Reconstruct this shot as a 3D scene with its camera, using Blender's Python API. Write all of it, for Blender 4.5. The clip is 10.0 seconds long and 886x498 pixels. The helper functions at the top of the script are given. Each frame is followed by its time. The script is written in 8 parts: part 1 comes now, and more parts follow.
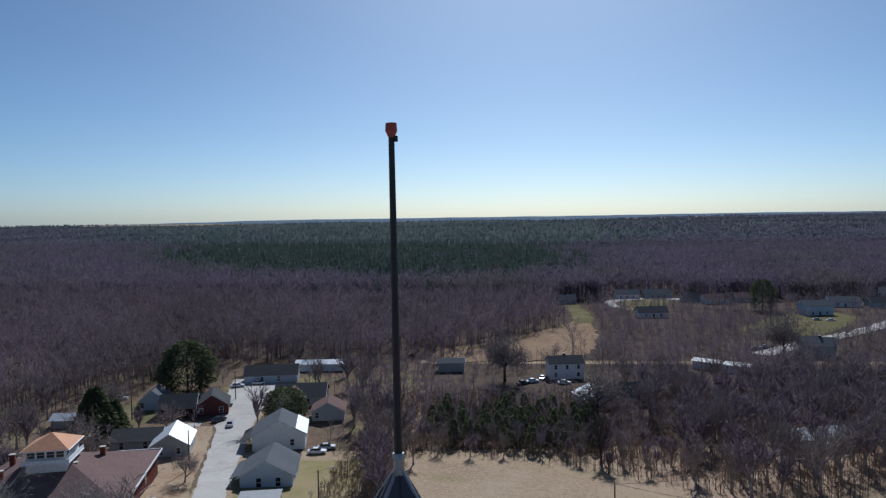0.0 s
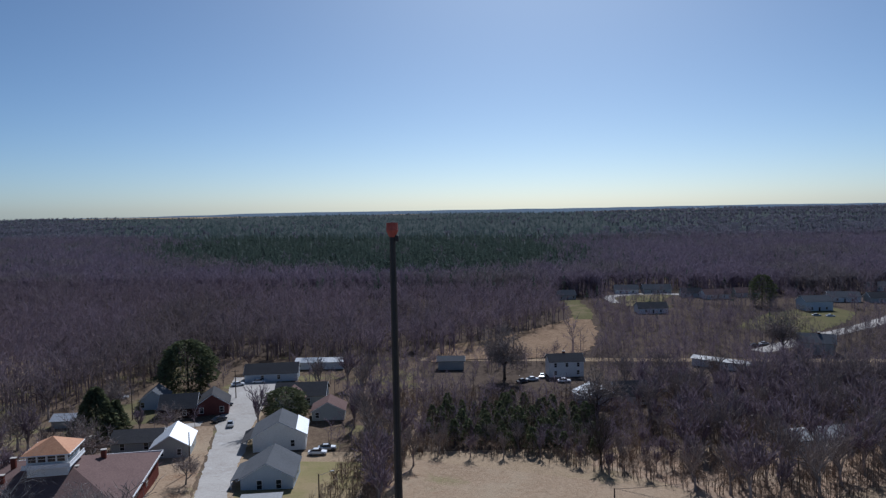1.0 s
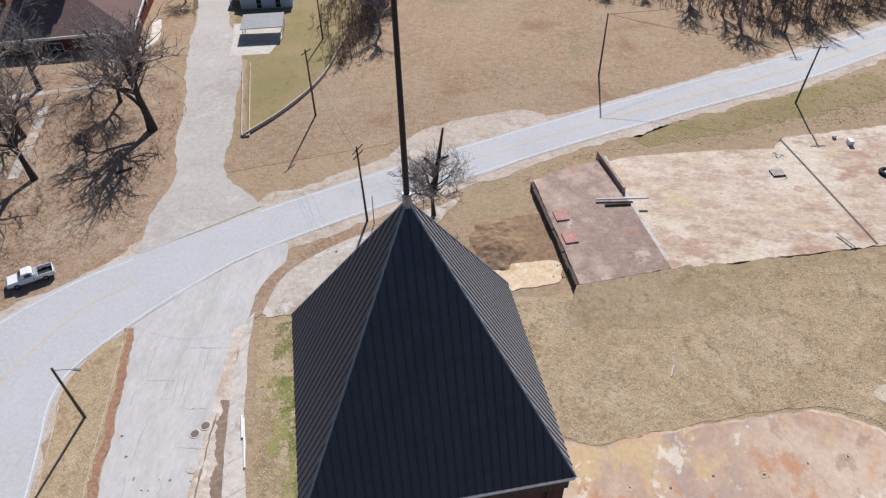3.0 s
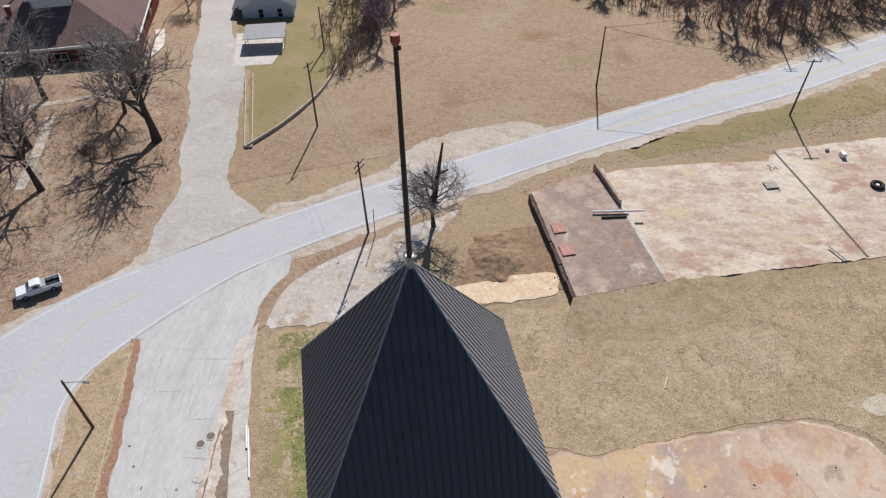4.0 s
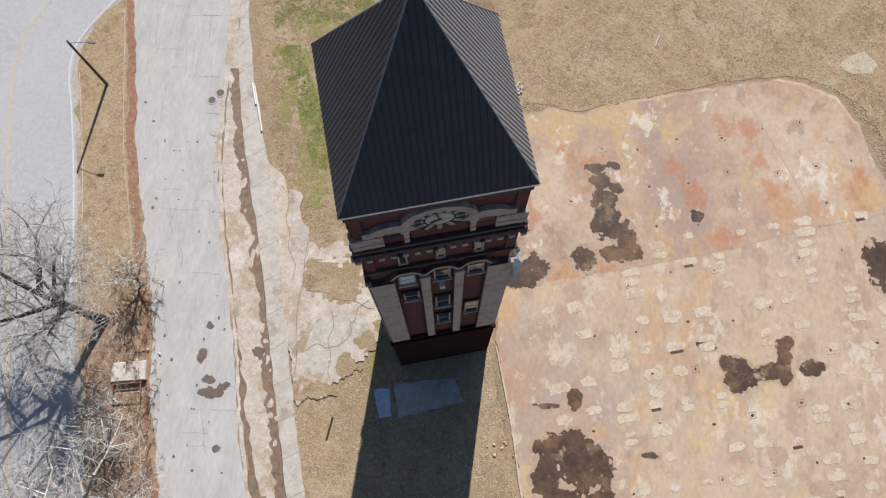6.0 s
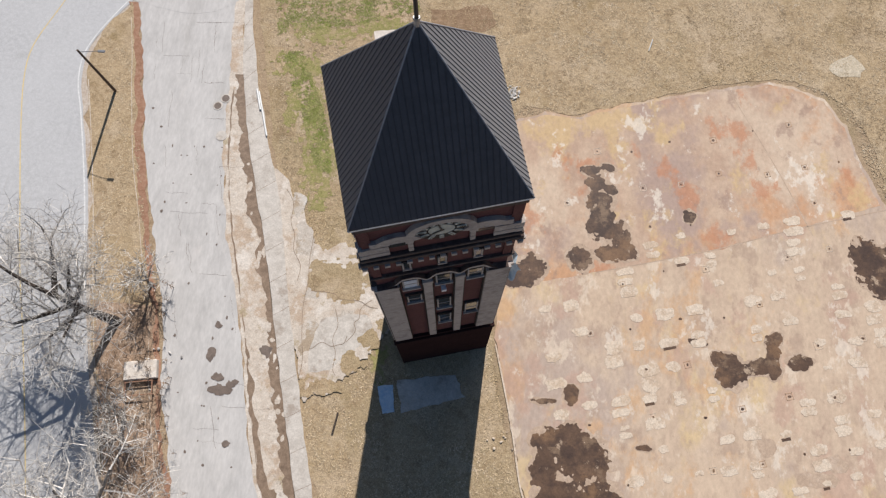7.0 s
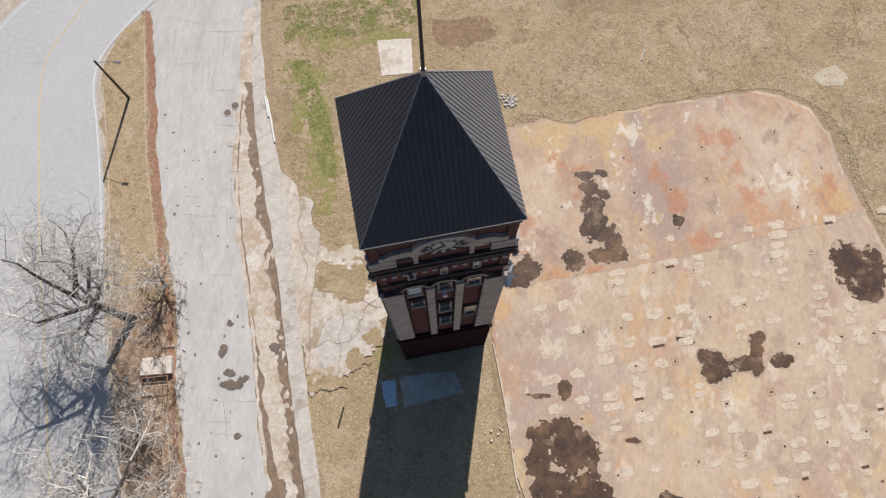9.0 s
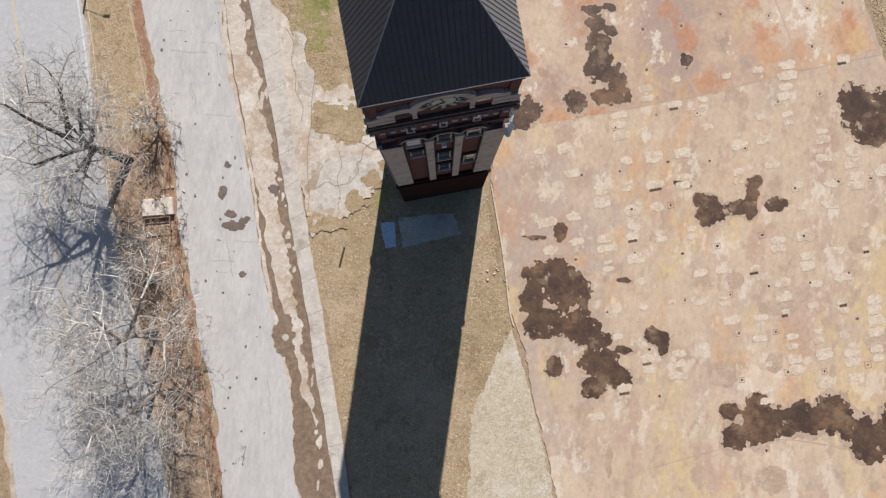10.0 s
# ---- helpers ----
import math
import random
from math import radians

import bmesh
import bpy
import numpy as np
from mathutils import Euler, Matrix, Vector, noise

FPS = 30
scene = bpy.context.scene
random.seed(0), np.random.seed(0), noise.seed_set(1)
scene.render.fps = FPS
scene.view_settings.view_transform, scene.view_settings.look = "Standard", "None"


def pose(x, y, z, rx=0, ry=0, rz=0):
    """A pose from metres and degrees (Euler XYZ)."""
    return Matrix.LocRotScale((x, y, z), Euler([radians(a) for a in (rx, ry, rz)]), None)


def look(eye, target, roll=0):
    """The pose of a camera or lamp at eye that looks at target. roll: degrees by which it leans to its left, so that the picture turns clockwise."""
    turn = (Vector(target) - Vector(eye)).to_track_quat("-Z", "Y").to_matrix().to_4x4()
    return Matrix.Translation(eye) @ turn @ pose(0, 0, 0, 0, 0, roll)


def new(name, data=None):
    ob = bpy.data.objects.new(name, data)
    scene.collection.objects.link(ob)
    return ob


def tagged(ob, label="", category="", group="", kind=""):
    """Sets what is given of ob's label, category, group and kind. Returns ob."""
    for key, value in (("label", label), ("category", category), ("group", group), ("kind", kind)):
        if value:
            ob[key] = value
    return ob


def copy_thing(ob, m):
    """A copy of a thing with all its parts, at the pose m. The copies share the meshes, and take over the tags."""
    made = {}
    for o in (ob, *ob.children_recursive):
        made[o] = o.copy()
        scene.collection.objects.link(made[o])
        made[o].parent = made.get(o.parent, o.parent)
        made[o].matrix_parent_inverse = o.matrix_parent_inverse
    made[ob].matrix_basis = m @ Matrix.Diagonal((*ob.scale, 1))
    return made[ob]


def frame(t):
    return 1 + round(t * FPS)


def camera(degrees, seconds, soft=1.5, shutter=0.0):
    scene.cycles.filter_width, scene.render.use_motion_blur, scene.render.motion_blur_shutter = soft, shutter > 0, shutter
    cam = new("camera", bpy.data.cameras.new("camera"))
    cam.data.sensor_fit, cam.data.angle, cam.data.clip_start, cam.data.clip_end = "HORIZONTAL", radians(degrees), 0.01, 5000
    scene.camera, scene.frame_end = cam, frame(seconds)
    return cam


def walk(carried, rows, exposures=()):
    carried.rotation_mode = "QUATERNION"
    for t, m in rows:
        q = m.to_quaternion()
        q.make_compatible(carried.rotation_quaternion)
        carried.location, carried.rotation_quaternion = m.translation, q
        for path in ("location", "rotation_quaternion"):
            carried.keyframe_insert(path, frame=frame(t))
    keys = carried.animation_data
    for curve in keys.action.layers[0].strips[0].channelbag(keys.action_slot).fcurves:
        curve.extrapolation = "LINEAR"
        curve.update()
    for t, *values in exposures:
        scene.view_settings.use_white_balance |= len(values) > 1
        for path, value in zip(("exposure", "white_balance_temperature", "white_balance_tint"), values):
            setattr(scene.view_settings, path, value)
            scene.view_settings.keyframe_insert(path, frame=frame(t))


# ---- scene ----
EXPOSURES = [(0, -0.08, 5350, 9), (1.0, -0.18, 5350, 11), (1.5, -0.56, 5450, 21), (2.0, 0.5, 5950, 16), (2.5, 0.44, 6000, 14), (4, 0.32, 6100, 12), (4.5, 0.3, 6150, 11), (5, 0.2, 6200, 12), (7, 0.33, 6350, 12), (10, 0.28, 6400, 12)]
cam = camera(64.8, 10.0, 1.3)
PATH = [
    (0, (2.237, -13.414, 53.378), (2.046, -11.426, 53.274), -0.9),
    (0.5, (2.158, -12.92, 54.458), (1.967, -10.932, 54.353), -1.0),
    (1, (2.213, -13.194, 55.484), (2.023, -11.208, 55.358), -1.0),
    (1.5, (2.305, -13.642, 56.571), (2.114, -11.724, 56.037), -0.9),
    (2, (2.381, -13.932, 57.648), (2.2, -12.194, 56.675), -1.0),
    (2.5, (2.392, -14.0, 58.867), (2.231, -12.504, 57.549), -1.1),
    (2.7, (2.379, -13.887, 59.195), (2.223, -12.431, 57.833), -1.2),
    (4, (2.444, -14.114, 62.255), (2.291, -12.662, 60.889), -1.0),
    (4.5, (2.394, -14.022, 63.042), (2.245, -12.58, 61.663), -1.0),
    (5, (2.399, -14.327, 64.457), (2.28, -13.183, 62.821), -0.9),
    (5.5, (2.366, -14.374, 65.709), (2.289, -13.644, 63.849), -1.1),
    (5.7, (2.378, -14.325, 66.0), (2.309, -13.7, 64.102), -1.2),
    (6.8, (2.334, -14.497, 68.511), (2.269, -13.904, 66.603), -1.3),
    (7, (2.262, -14.424, 68.931), (2.199, -13.833, 67.022), -1.3),
    (7.5, (2.237, -14.44, 70.047), (2.175, -13.848, 68.137), -1.2),
    (8, (2.188, -14.457, 71.179), (2.127, -13.864, 69.27), -1.2),
    (8.5, (2.173, -14.495, 72.239), (2.111, -13.899, 70.331), -1.1),
    (9, (2.124, -14.318, 72.677), (2.066, -13.752, 70.76), -1.0),
    (9.5, (2.051, -13.665, 72.906), (2.021, -13.379, 70.927), -1.2),
    (10, (1.893, -12.781, 72.859), (1.884, -12.696, 70.861), -0.9),
]
walk(cam, [(t, look(e, g, r)) for t, e, g, r in PATH], EXPOSURES)


# ---- light ----
SUN_ELEV, SUN_AZ = radians(38), 0.05
world = bpy.data.worlds.new("sky")
scene.world = world
world.use_nodes = True
wn = world.node_tree
sky = wn.nodes.new("ShaderNodeTexSky")
sky.sky_type = "NISHITA"
sky.sun_disc = False
sky.sun_elevation, sky.sun_rotation = SUN_ELEV, SUN_AZ
sky.air_density, sky.dust_density, sky.ozone_density = 0.62, 0.9, 1.3
sky.altitude = 300
wn.nodes["Background"].inputs["Strength"].default_value = 0.072
clear_air = wn.nodes.new("ShaderNodeMix")
clear_air.data_type, clear_air.blend_type = "RGBA", "MULTIPLY"
clear_air.inputs[0].default_value, clear_air.inputs[7].default_value = 1.0, (0.90, 1.0, 0.99, 1)
wn.links.new(sky.outputs[0], clear_air.inputs[6])
wn.links.new(clear_air.outputs[2], wn.nodes["Background"].inputs["Color"])
sun_data = bpy.data.lights.new("sun", "SUN")
sun_data.energy, sun_data.angle, sun_data.color = 5.0, radians(0.53), (1.0, 0.94, 0.86)
sun = new("sun", sun_data)
sun.matrix_world = look((SUN_AZ * 80, 80, 80 * math.tan(SUN_ELEV)), (0, 0, 0))


# ---- materials ----
def material(name, colours, fine=4.0, broad=0.25, rough=0.85, bump=0.25, metal=0.0, islands=0.0, spec=0.3, streak=None, bump_scale=None, grain=0.14, layers=(), sheen=0.0, thin=0.0):
    """Two noises at real-world size mix three colours; islands: brightness spread from piece to piece."""
    m = bpy.data.materials.new(name)
    m.use_nodes = True
    t = m.node_tree
    b = t.nodes["Principled BSDF"]
    b.inputs["Roughness"].default_value, b.inputs["Metallic"].default_value = rough, metal
    b.inputs["Specular IOR Level"].default_value = spec if rough < 0.9 else 0.0
    if sheen:
        b.inputs["Sheen Weight"].default_value, b.inputs["Sheen Roughness"].default_value = sheen, 0.4
    geo = t.nodes.new("ShaderNodeNewGeometry")
    where = geo.outputs["Position"]
    if streak:
        mp = t.nodes.new("ShaderNodeMapping")
        mp.inputs["Scale"].default_value = streak
        t.links.new(where, mp.inputs["Vector"])
        where = mp.outputs[0]
    def noise_at(scale, detail, rough_):
        n = t.nodes.new("ShaderNodeTexNoise")
        n.inputs["Scale"].default_value, n.inputs["Detail"].default_value, n.inputs["Roughness"].default_value = scale, detail, rough_
        t.links.new(where, n.inputs["Vector"])
        return n
    n1, n2 = noise_at(broad, 6, 0.62), noise_at(fine, 5, 0.7)
    r1, r2 = t.nodes.new("ShaderNodeValToRGB"), t.nodes.new("ShaderNodeValToRGB")
    c = [tuple(k) + (1,) for k in colours]
    r1.color_ramp.elements[0].position, r1.color_ramp.elements[1].position = 0.36, 0.64
    r1.color_ramp.elements[0].color, r1.color_ramp.elements[1].color = c[0], c[1]
    r2.color_ramp.elements[0].position, r2.color_ramp.elements[1].position = 0.4, 0.68
    r2.color_ramp.elements[0].color, r2.color_ramp.elements[1].color = (0, 0, 0, 1), (1, 1, 1, 1)
    t.links.new(n1.outputs["Fac"], r1.inputs[0])
    t.links.new(n2.outputs["Fac"], r2.inputs[0])
    mix = t.nodes.new("ShaderNodeMix")
    mix.data_type = "RGBA"
    t.links.new(r2.outputs[0], mix.inputs[0])
    t.links.new(r1.outputs[0], mix.inputs[6])
    mix.inputs[7].default_value = c[2 if len(c) > 2 else 1]
    out = mix.outputs[2]
    for scale, lo, hi, colour, amount in layers:
        ln_ = noise_at(scale, 7, 0.68)
        off = t.nodes.new("ShaderNodeVectorMath")
        off.inputs[1].default_value = (scale * 91.7, hi * 53.1, colour[0] * 77.7)
        t.links.new(where, off.inputs[0])
        t.links.new(off.outputs[0], ln_.inputs["Vector"])
        lm = t.nodes.new("ShaderNodeMapRange")
        lm.interpolation_type = "SMOOTHSTEP"
        lm.inputs[1].default_value, lm.inputs[2].default_value, lm.inputs[4].default_value = lo, hi, amount
        t.links.new(ln_.outputs["Fac"], lm.inputs[0])
        lx = t.nodes.new("ShaderNodeMix")
        lx.data_type = "RGBA"
        t.links.new(lm.outputs[0], lx.inputs[0])
        t.links.new(out, lx.inputs[6])
        lx.inputs[7].default_value = tuple(colour) + (1,)
        out = lx.outputs[2]
    if grain:
        n3 = noise_at(fine * 4.5, 3, 0.8)
        gm = t.nodes.new("ShaderNodeMapRange")
        gm.inputs[1].default_value, gm.inputs[2].default_value = 0.32, 0.68
        gm.inputs[3].default_value, gm.inputs[4].default_value = 1 - grain, 1 + grain
        gh = t.nodes.new("ShaderNodeHueSaturation")
        t.links.new(n3.outputs["Fac"], gm.inputs[0])
        t.links.new(gm.outputs[0], gh.inputs["Value"])
        t.links.new(out, gh.inputs["Color"])
        out = gh.outputs[0]
    if islands:
        hsv = t.nodes.new("ShaderNodeHueSaturation")
        mr = t.nodes.new("ShaderNodeMapRange")
        mr.inputs[3].default_value, mr.inputs[4].default_value = 1 - islands, 1 + islands
        t.links.new(geo.outputs["Random Per Island"], mr.inputs[0])
        t.links.new(mr.outputs[0], hsv.inputs["Value"])
        t.links.new(out, hsv.inputs["Color"])
        out = hsv.outputs[0]
    t.links.new(out, b.inputs["Base Color"])
    if thin:
        # light that passes through needles and fine twigs
        tr, both = t.nodes.new("ShaderNodeBsdfTranslucent"), t.nodes.new("ShaderNodeMixShader")
        both.inputs[0].default_value = thin
        t.links.new(out, tr.inputs["Color"])
        t.links.new(b.outputs[0], both.inputs[1])
        t.links.new(tr.outputs[0], both.inputs[2])
        t.links.new(both.outputs[0], t.nodes["Material Output"].inputs["Surface"])
    if bump:
        bp = t.nodes.new("ShaderNodeBump")
        bp.inputs["Strength"].default_value, bp.inputs["Distance"].default_value = bump, bump_scale or 0.05
        t.links.new(n2.outputs["Fac"], bp.inputs["Height"])
        t.links.new(bp.outputs[0], b.inputs["Normal"])
    return m


M_GRASS = material("dry_grass", [(0.325, 0.24, 0.158), (0.265, 0.195, 0.125), (0.385, 0.295, 0.20)], 1.6, 0.07, 0.95, 0.6, bump_scale=0.15, grain=0.36, layers=[(0.05, 0.54, 0.68, (0.25, 0.205, 0.11), 0.45), (0.35, 0.55, 0.7, (0.21, 0.15, 0.098), 0.6)])
M_LAWN = material("lawn", [(0.225, 0.198, 0.092), (0.275, 0.225, 0.12), (0.24, 0.202, 0.102)], 1.5, 0.12, 0.95, 0.5, bump_scale=0.1, grain=0.22, layers=[(0.07, 0.44, 0.6, (0.30, 0.23, 0.135), 0.8), (0.2, 0.5, 0.66, (0.27, 0.21, 0.12), 0.6), (0.3, 0.58, 0.7, (0.16, 0.165, 0.05), 0.5), (0.5, 0.56, 0.68, (0.15, 0.11, 0.065), 0.5)])
M_FIELD = material("straw_field", [(0.324, 0.237, 0.160), (0.259, 0.183, 0.122), (0.371, 0.282, 0.197)], 1.1, 0.05, 0.95, 0.6, bump_scale=0.15, grain=0.36, layers=[(0.04, 0.5, 0.66, (0.36, 0.285, 0.20), 0.7), (0.10, 0.54, 0.68, (0.25, 0.155, 0.095), 0.7), (0.06, 0.6, 0.72, (0.22, 0.20, 0.10), 0.6), (0.7, 0.56, 0.72, (0.18, 0.125, 0.08), 0.5)])
M_SEDGE = material("rusty_broom_sedge", [(0.255, 0.175, 0.115), (0.195, 0.13, 0.085), (0.30, 0.215, 0.145)], 0.4, 0.03, 0.95, 0.5, bump_scale=0.2, grain=0.3, layers=[(0.03, 0.52, 0.64, (0.19, 0.145, 0.085), 0.6), (0.2, 0.55, 0.68, (0.15, 0.10, 0.068), 0.6)])
M_FARLAWN = material("winter_lawn", [(0.115, 0.112, 0.055), (0.15, 0.13, 0.072), (0.13, 0.118, 0.062)], 0.5, 0.05, 0.95, 0.4, bump_scale=0.1, grain=0.22, layers=[(0.05, 0.5, 0.62, (0.22, 0.175, 0.11), 0.6)])
M_FIELDTUFT = material("field_stubble", [(0.40, 0.30, 0.205), (0.345, 0.25, 0.168), (0.45, 0.345, 0.24)], 1.1, 0.08, 0.95, 0, islands=0.22)
M_LITTER = material("leaf_litter", [(0.30, 0.21, 0.145), (0.225, 0.15, 0.10), (0.37, 0.275, 0.20)], 1.8, 0.15, 0.95, 0.6, bump_scale=0.12, grain=0.42, layers=[(0.12, 0.5, 0.65, (0.38, 0.30, 0.22), 0.7), (0.3, 0.55, 0.7, (0.155, 0.10, 0.068), 0.6), (0.9, 0.57, 0.68, (0.45, 0.36, 0.27), 0.6)])
M_STRAW = material("tower_grass", [(0.365, 0.275, 0.172), (0.30, 0.22, 0.132), (0.43, 0.335, 0.22)], 2.2, 0.2, 0.95, 0.6, bump_scale=0.12, grain=0.4, layers=[(0.035, 0.52, 0.64, (0.265, 0.215, 0.125), 0.4), (0.09, 0.5, 0.66, (0.44, 0.35, 0.25), 0.6), (0.16, 0.55, 0.68, (0.25, 0.185, 0.10), 0.7), (0.07, 0.6, 0.7, (0.265, 0.205, 0.10), 0.4), (0.28, 0.54, 0.64, (0.45, 0.36, 0.255), 0.55), (0.55, 0.56, 0.66, (0.23, 0.165, 0.10), 0.6), (0.9, 0.56, 0.68, (0.19, 0.135, 0.08), 0.65)])
M_GREEN = material("green_grass", [(0.205, 0.205, 0.07), (0.25, 0.225, 0.095), (0.31, 0.265, 0.13)], 2.5, 0.5, 0.95, 0.5, bump_scale=0.1, grain=0.36, layers=[(0.8, 0.5, 0.64, (0.36, 0.28, 0.17), 0.85)])
M_ASPHALT = material("worn_asphalt", [(0.435, 0.435, 0.438), (0.39, 0.39, 0.393), (0.465, 0.465, 0.468)], 2.2, 0.08, 0.85, 0.12, bump_scale=0.02, grain=0.1, layers=[(0.05, 0.52, 0.66, (0.37, 0.365, 0.36), 0.6), (0.35, 0.6, 0.72, (0.34, 0.335, 0.33), 0.5)], spec=0.1)
M_LANE = material("pale_lane_paving", [(0.46, 0.446, 0.43), (0.415, 0.402, 0.388), (0.50, 0.485, 0.468)], 0.6, 0.1, 0.85, 0.12, bump_scale=0.02, grain=0.09, layers=[(0.12, 0.53, 0.66, (0.36, 0.345, 0.325), 0.6), (0.4, 0.58, 0.7, (0.49, 0.465, 0.44), 0.5), (0.2, 0.62, 0.72, (0.33, 0.285, 0.245), 0.6)], spec=0.1, streak=(1.0, 0.3, 1))
M_STREET = material("gravelly_street", [(0.425, 0.395, 0.36), (0.37, 0.338, 0.305), (0.46, 0.43, 0.395)], 1.4, 0.12, 0.9, 0.2, bump_scale=0.03, grain=0.18, layers=[(0.1, 0.53, 0.64, (0.34, 0.305, 0.27), 0.6), (0.25, 0.56, 0.66, (0.49, 0.465, 0.44), 0.7), (0.6, 0.58, 0.68, (0.30, 0.27, 0.235), 0.5)])
M_SAND = material("sandy_shoulder", [(0.44, 0.37, 0.305), (0.36, 0.29, 0.23), (0.50, 0.445, 0.385)], 1.4, 0.25, 0.92, 0.4, bump_scale=0.06, grain=0.2, layers=[(0.2, 0.5, 0.64, (0.52, 0.47, 0.41), 0.7), (0.35, 0.55, 0.68, (0.30, 0.225, 0.155), 0.7)])
M_CONC = material("old_concrete", [(0.48, 0.445, 0.40), (0.40, 0.36, 0.315), (0.56, 0.52, 0.47)], 1.3, 0.3, 0.88, 0.25, bump_scale=0.03, grain=0.14, layers=[(0.5, 0.55, 0.68, (0.27, 0.215, 0.17), 0.6)], spec=0.1)
M_PALE = material("pale_concrete", [(0.60, 0.55, 0.485), (0.52, 0.46, 0.395), (0.66, 0.615, 0.56)], 1.6, 0.35, 0.88, 0.2, bump_scale=0.03, grain=0.14, layers=[(0.3, 0.53, 0.66, (0.43, 0.33, 0.25), 0.75), (0.7, 0.58, 0.7, (0.33, 0.26, 0.2), 0.6)], spec=0.1)
M_MUD = material("wet_mud", [(0.20, 0.142, 0.098), (0.155, 0.108, 0.075), (0.27, 0.195, 0.138)], 1.8, 0.4, 0.6, 0.3, bump_scale=0.04, grain=0.2)
M_CLAY = material("red_clay", [(0.30, 0.165, 0.11), (0.24, 0.13, 0.085), (0.36, 0.23, 0.16)], 2.2, 0.4, 0.9, 0.4, bump_scale=0.05)
M_SLAB = material("stained_slab", [(0.49, 0.377, 0.278), (0.43, 0.325, 0.245), (0.53, 0.415, 0.308)], 0.55, 0.07, 0.85, 0.12, bump_scale=0.02, grain=0.1, layers=[(0.045, 0.48, 0.6, (0.56, 0.445, 0.33), 0.8), (0.05, 0.47, 0.58, (0.39, 0.31, 0.262), 0.8), (0.1, 0.53, 0.64, (0.545, 0.41, 0.22), 0.7), (0.14, 0.55, 0.64, (0.51, 0.315, 0.17), 0.65), (0.35, 0.53, 0.62, (0.365, 0.27, 0.205), 0.65), (0.22, 0.53, 0.62, (0.42, 0.285, 0.22), 0.65), (0.3, 0.56, 0.62, (0.60, 0.505, 0.40), 0.65), (0.42, 0.58, 0.64, (0.60, 0.525, 0.44), 0.7), (1.1, 0.62, 0.7, (0.28, 0.20, 0.155), 0.4)], streak=(1.0, 0.6, 1), spec=0.1)
M_SLAB2 = material("old_floor_slab", [(0.455, 0.35, 0.265), (0.38, 0.275, 0.205), (0.53, 0.44, 0.35)], 0.45, 0.11, 0.85, 0.25, bump_scale=0.03, grain=0.2, layers=[(0.08, 0.48, 0.6, (0.56, 0.48, 0.385), 0.9), (0.09, 0.54, 0.65, (0.35, 0.215, 0.15), 0.85), (0.3, 0.55, 0.66, (0.31, 0.2, 0.145), 0.65), (0.45, 0.57, 0.68, (0.60, 0.54, 0.46), 0.7), (0.12, 0.57, 0.66, (0.50, 0.39, 0.235), 0.7), (1.1, 0.6, 0.68, (0.27, 0.18, 0.13), 0.5)], streak=(1, 1.7, 1))
M_SLABDARK = material("brown_floor_slab", [(0.26, 0.185, 0.15), (0.21, 0.145, 0.12), (0.32, 0.235, 0.19)], 0.8, 0.1, 0.85, 0.2, bump_scale=0.03, grain=0.18, layers=[(0.05, 0.5, 0.6, (0.39, 0.29, 0.23), 0.8), (0.14, 0.52, 0.62, (0.42, 0.315, 0.25), 0.75), (0.3, 0.56, 0.65, (0.52, 0.44, 0.36), 0.6), (0.2, 0.57, 0.66, (0.37, 0.19, 0.125), 0.7), (0.6, 0.58, 0.68, (0.16, 0.11, 0.09), 0.6)])
M_ORANGE = material("rust_stain", [(0.43, 0.25, 0.15), (0.46, 0.32, 0.20), (0.40, 0.28, 0.2)], 0.9, 0.3, 0.85, 0.2, bump_scale=0.02)
M_YELLOWST = material("ochre_stain", [(0.50, 0.40, 0.22), (0.47, 0.37, 0.26), (0.52, 0.44, 0.30)], 0.9, 0.3, 0.85, 0.2, bump_scale=0.02)
M_PUDDLE = material("wet_stain", [(0.10, 0.062, 0.042), (0.145, 0.09, 0.058), (0.068, 0.044, 0.034)], 0.9, 0.25, 0.4, 0.1, spec=0.35, bump_scale=0.02, grain=0.2, layers=[(0.28, 0.5, 0.58, (0.06, 0.04, 0.032), 0.75), (0.25, 0.52, 0.64, (0.21, 0.125, 0.07), 0.7), (0.4, 0.54, 0.64, (0.22, 0.15, 0.098), 0.75), (0.7, 0.61, 0.66, (0.42, 0.32, 0.23), 0.8)])
M_DAMP = material("damp_concrete", [(0.40, 0.298, 0.218), (0.44, 0.335, 0.25), (0.365, 0.268, 0.195)], 0.9, 0.3, 0.8, 0.1, bump_scale=0.02, grain=0.16, layers=[(0.7, 0.5, 0.6, (0.45, 0.35, 0.27), 0.85)])
M_OIL = material("oil_stain", [(0.15, 0.115, 0.095), (0.19, 0.15, 0.125), (0.12, 0.095, 0.08)], 2, 0.6, 0.6, 0.1, bump_scale=0.02, grain=0.2)
M_DIRT = material("brown_dirt", [(0.25, 0.17, 0.105), (0.19, 0.125, 0.08), (0.31, 0.22, 0.145)], 1.6, 0.3, 0.95, 0.6, bump_scale=0.15)
M_PALESAND = material("bleached_sand", [(0.62, 0.47, 0.31), (0.52, 0.36, 0.215), (0.66, 0.55, 0.42)], 1.8, 0.2, 0.92, 0.3, bump_scale=0.05, grain=0.2, layers=[(0.25, 0.52, 0.64, (0.46, 0.31, 0.18), 0.7), (0.5, 0.55, 0.66, (0.70, 0.61, 0.48), 0.7)])
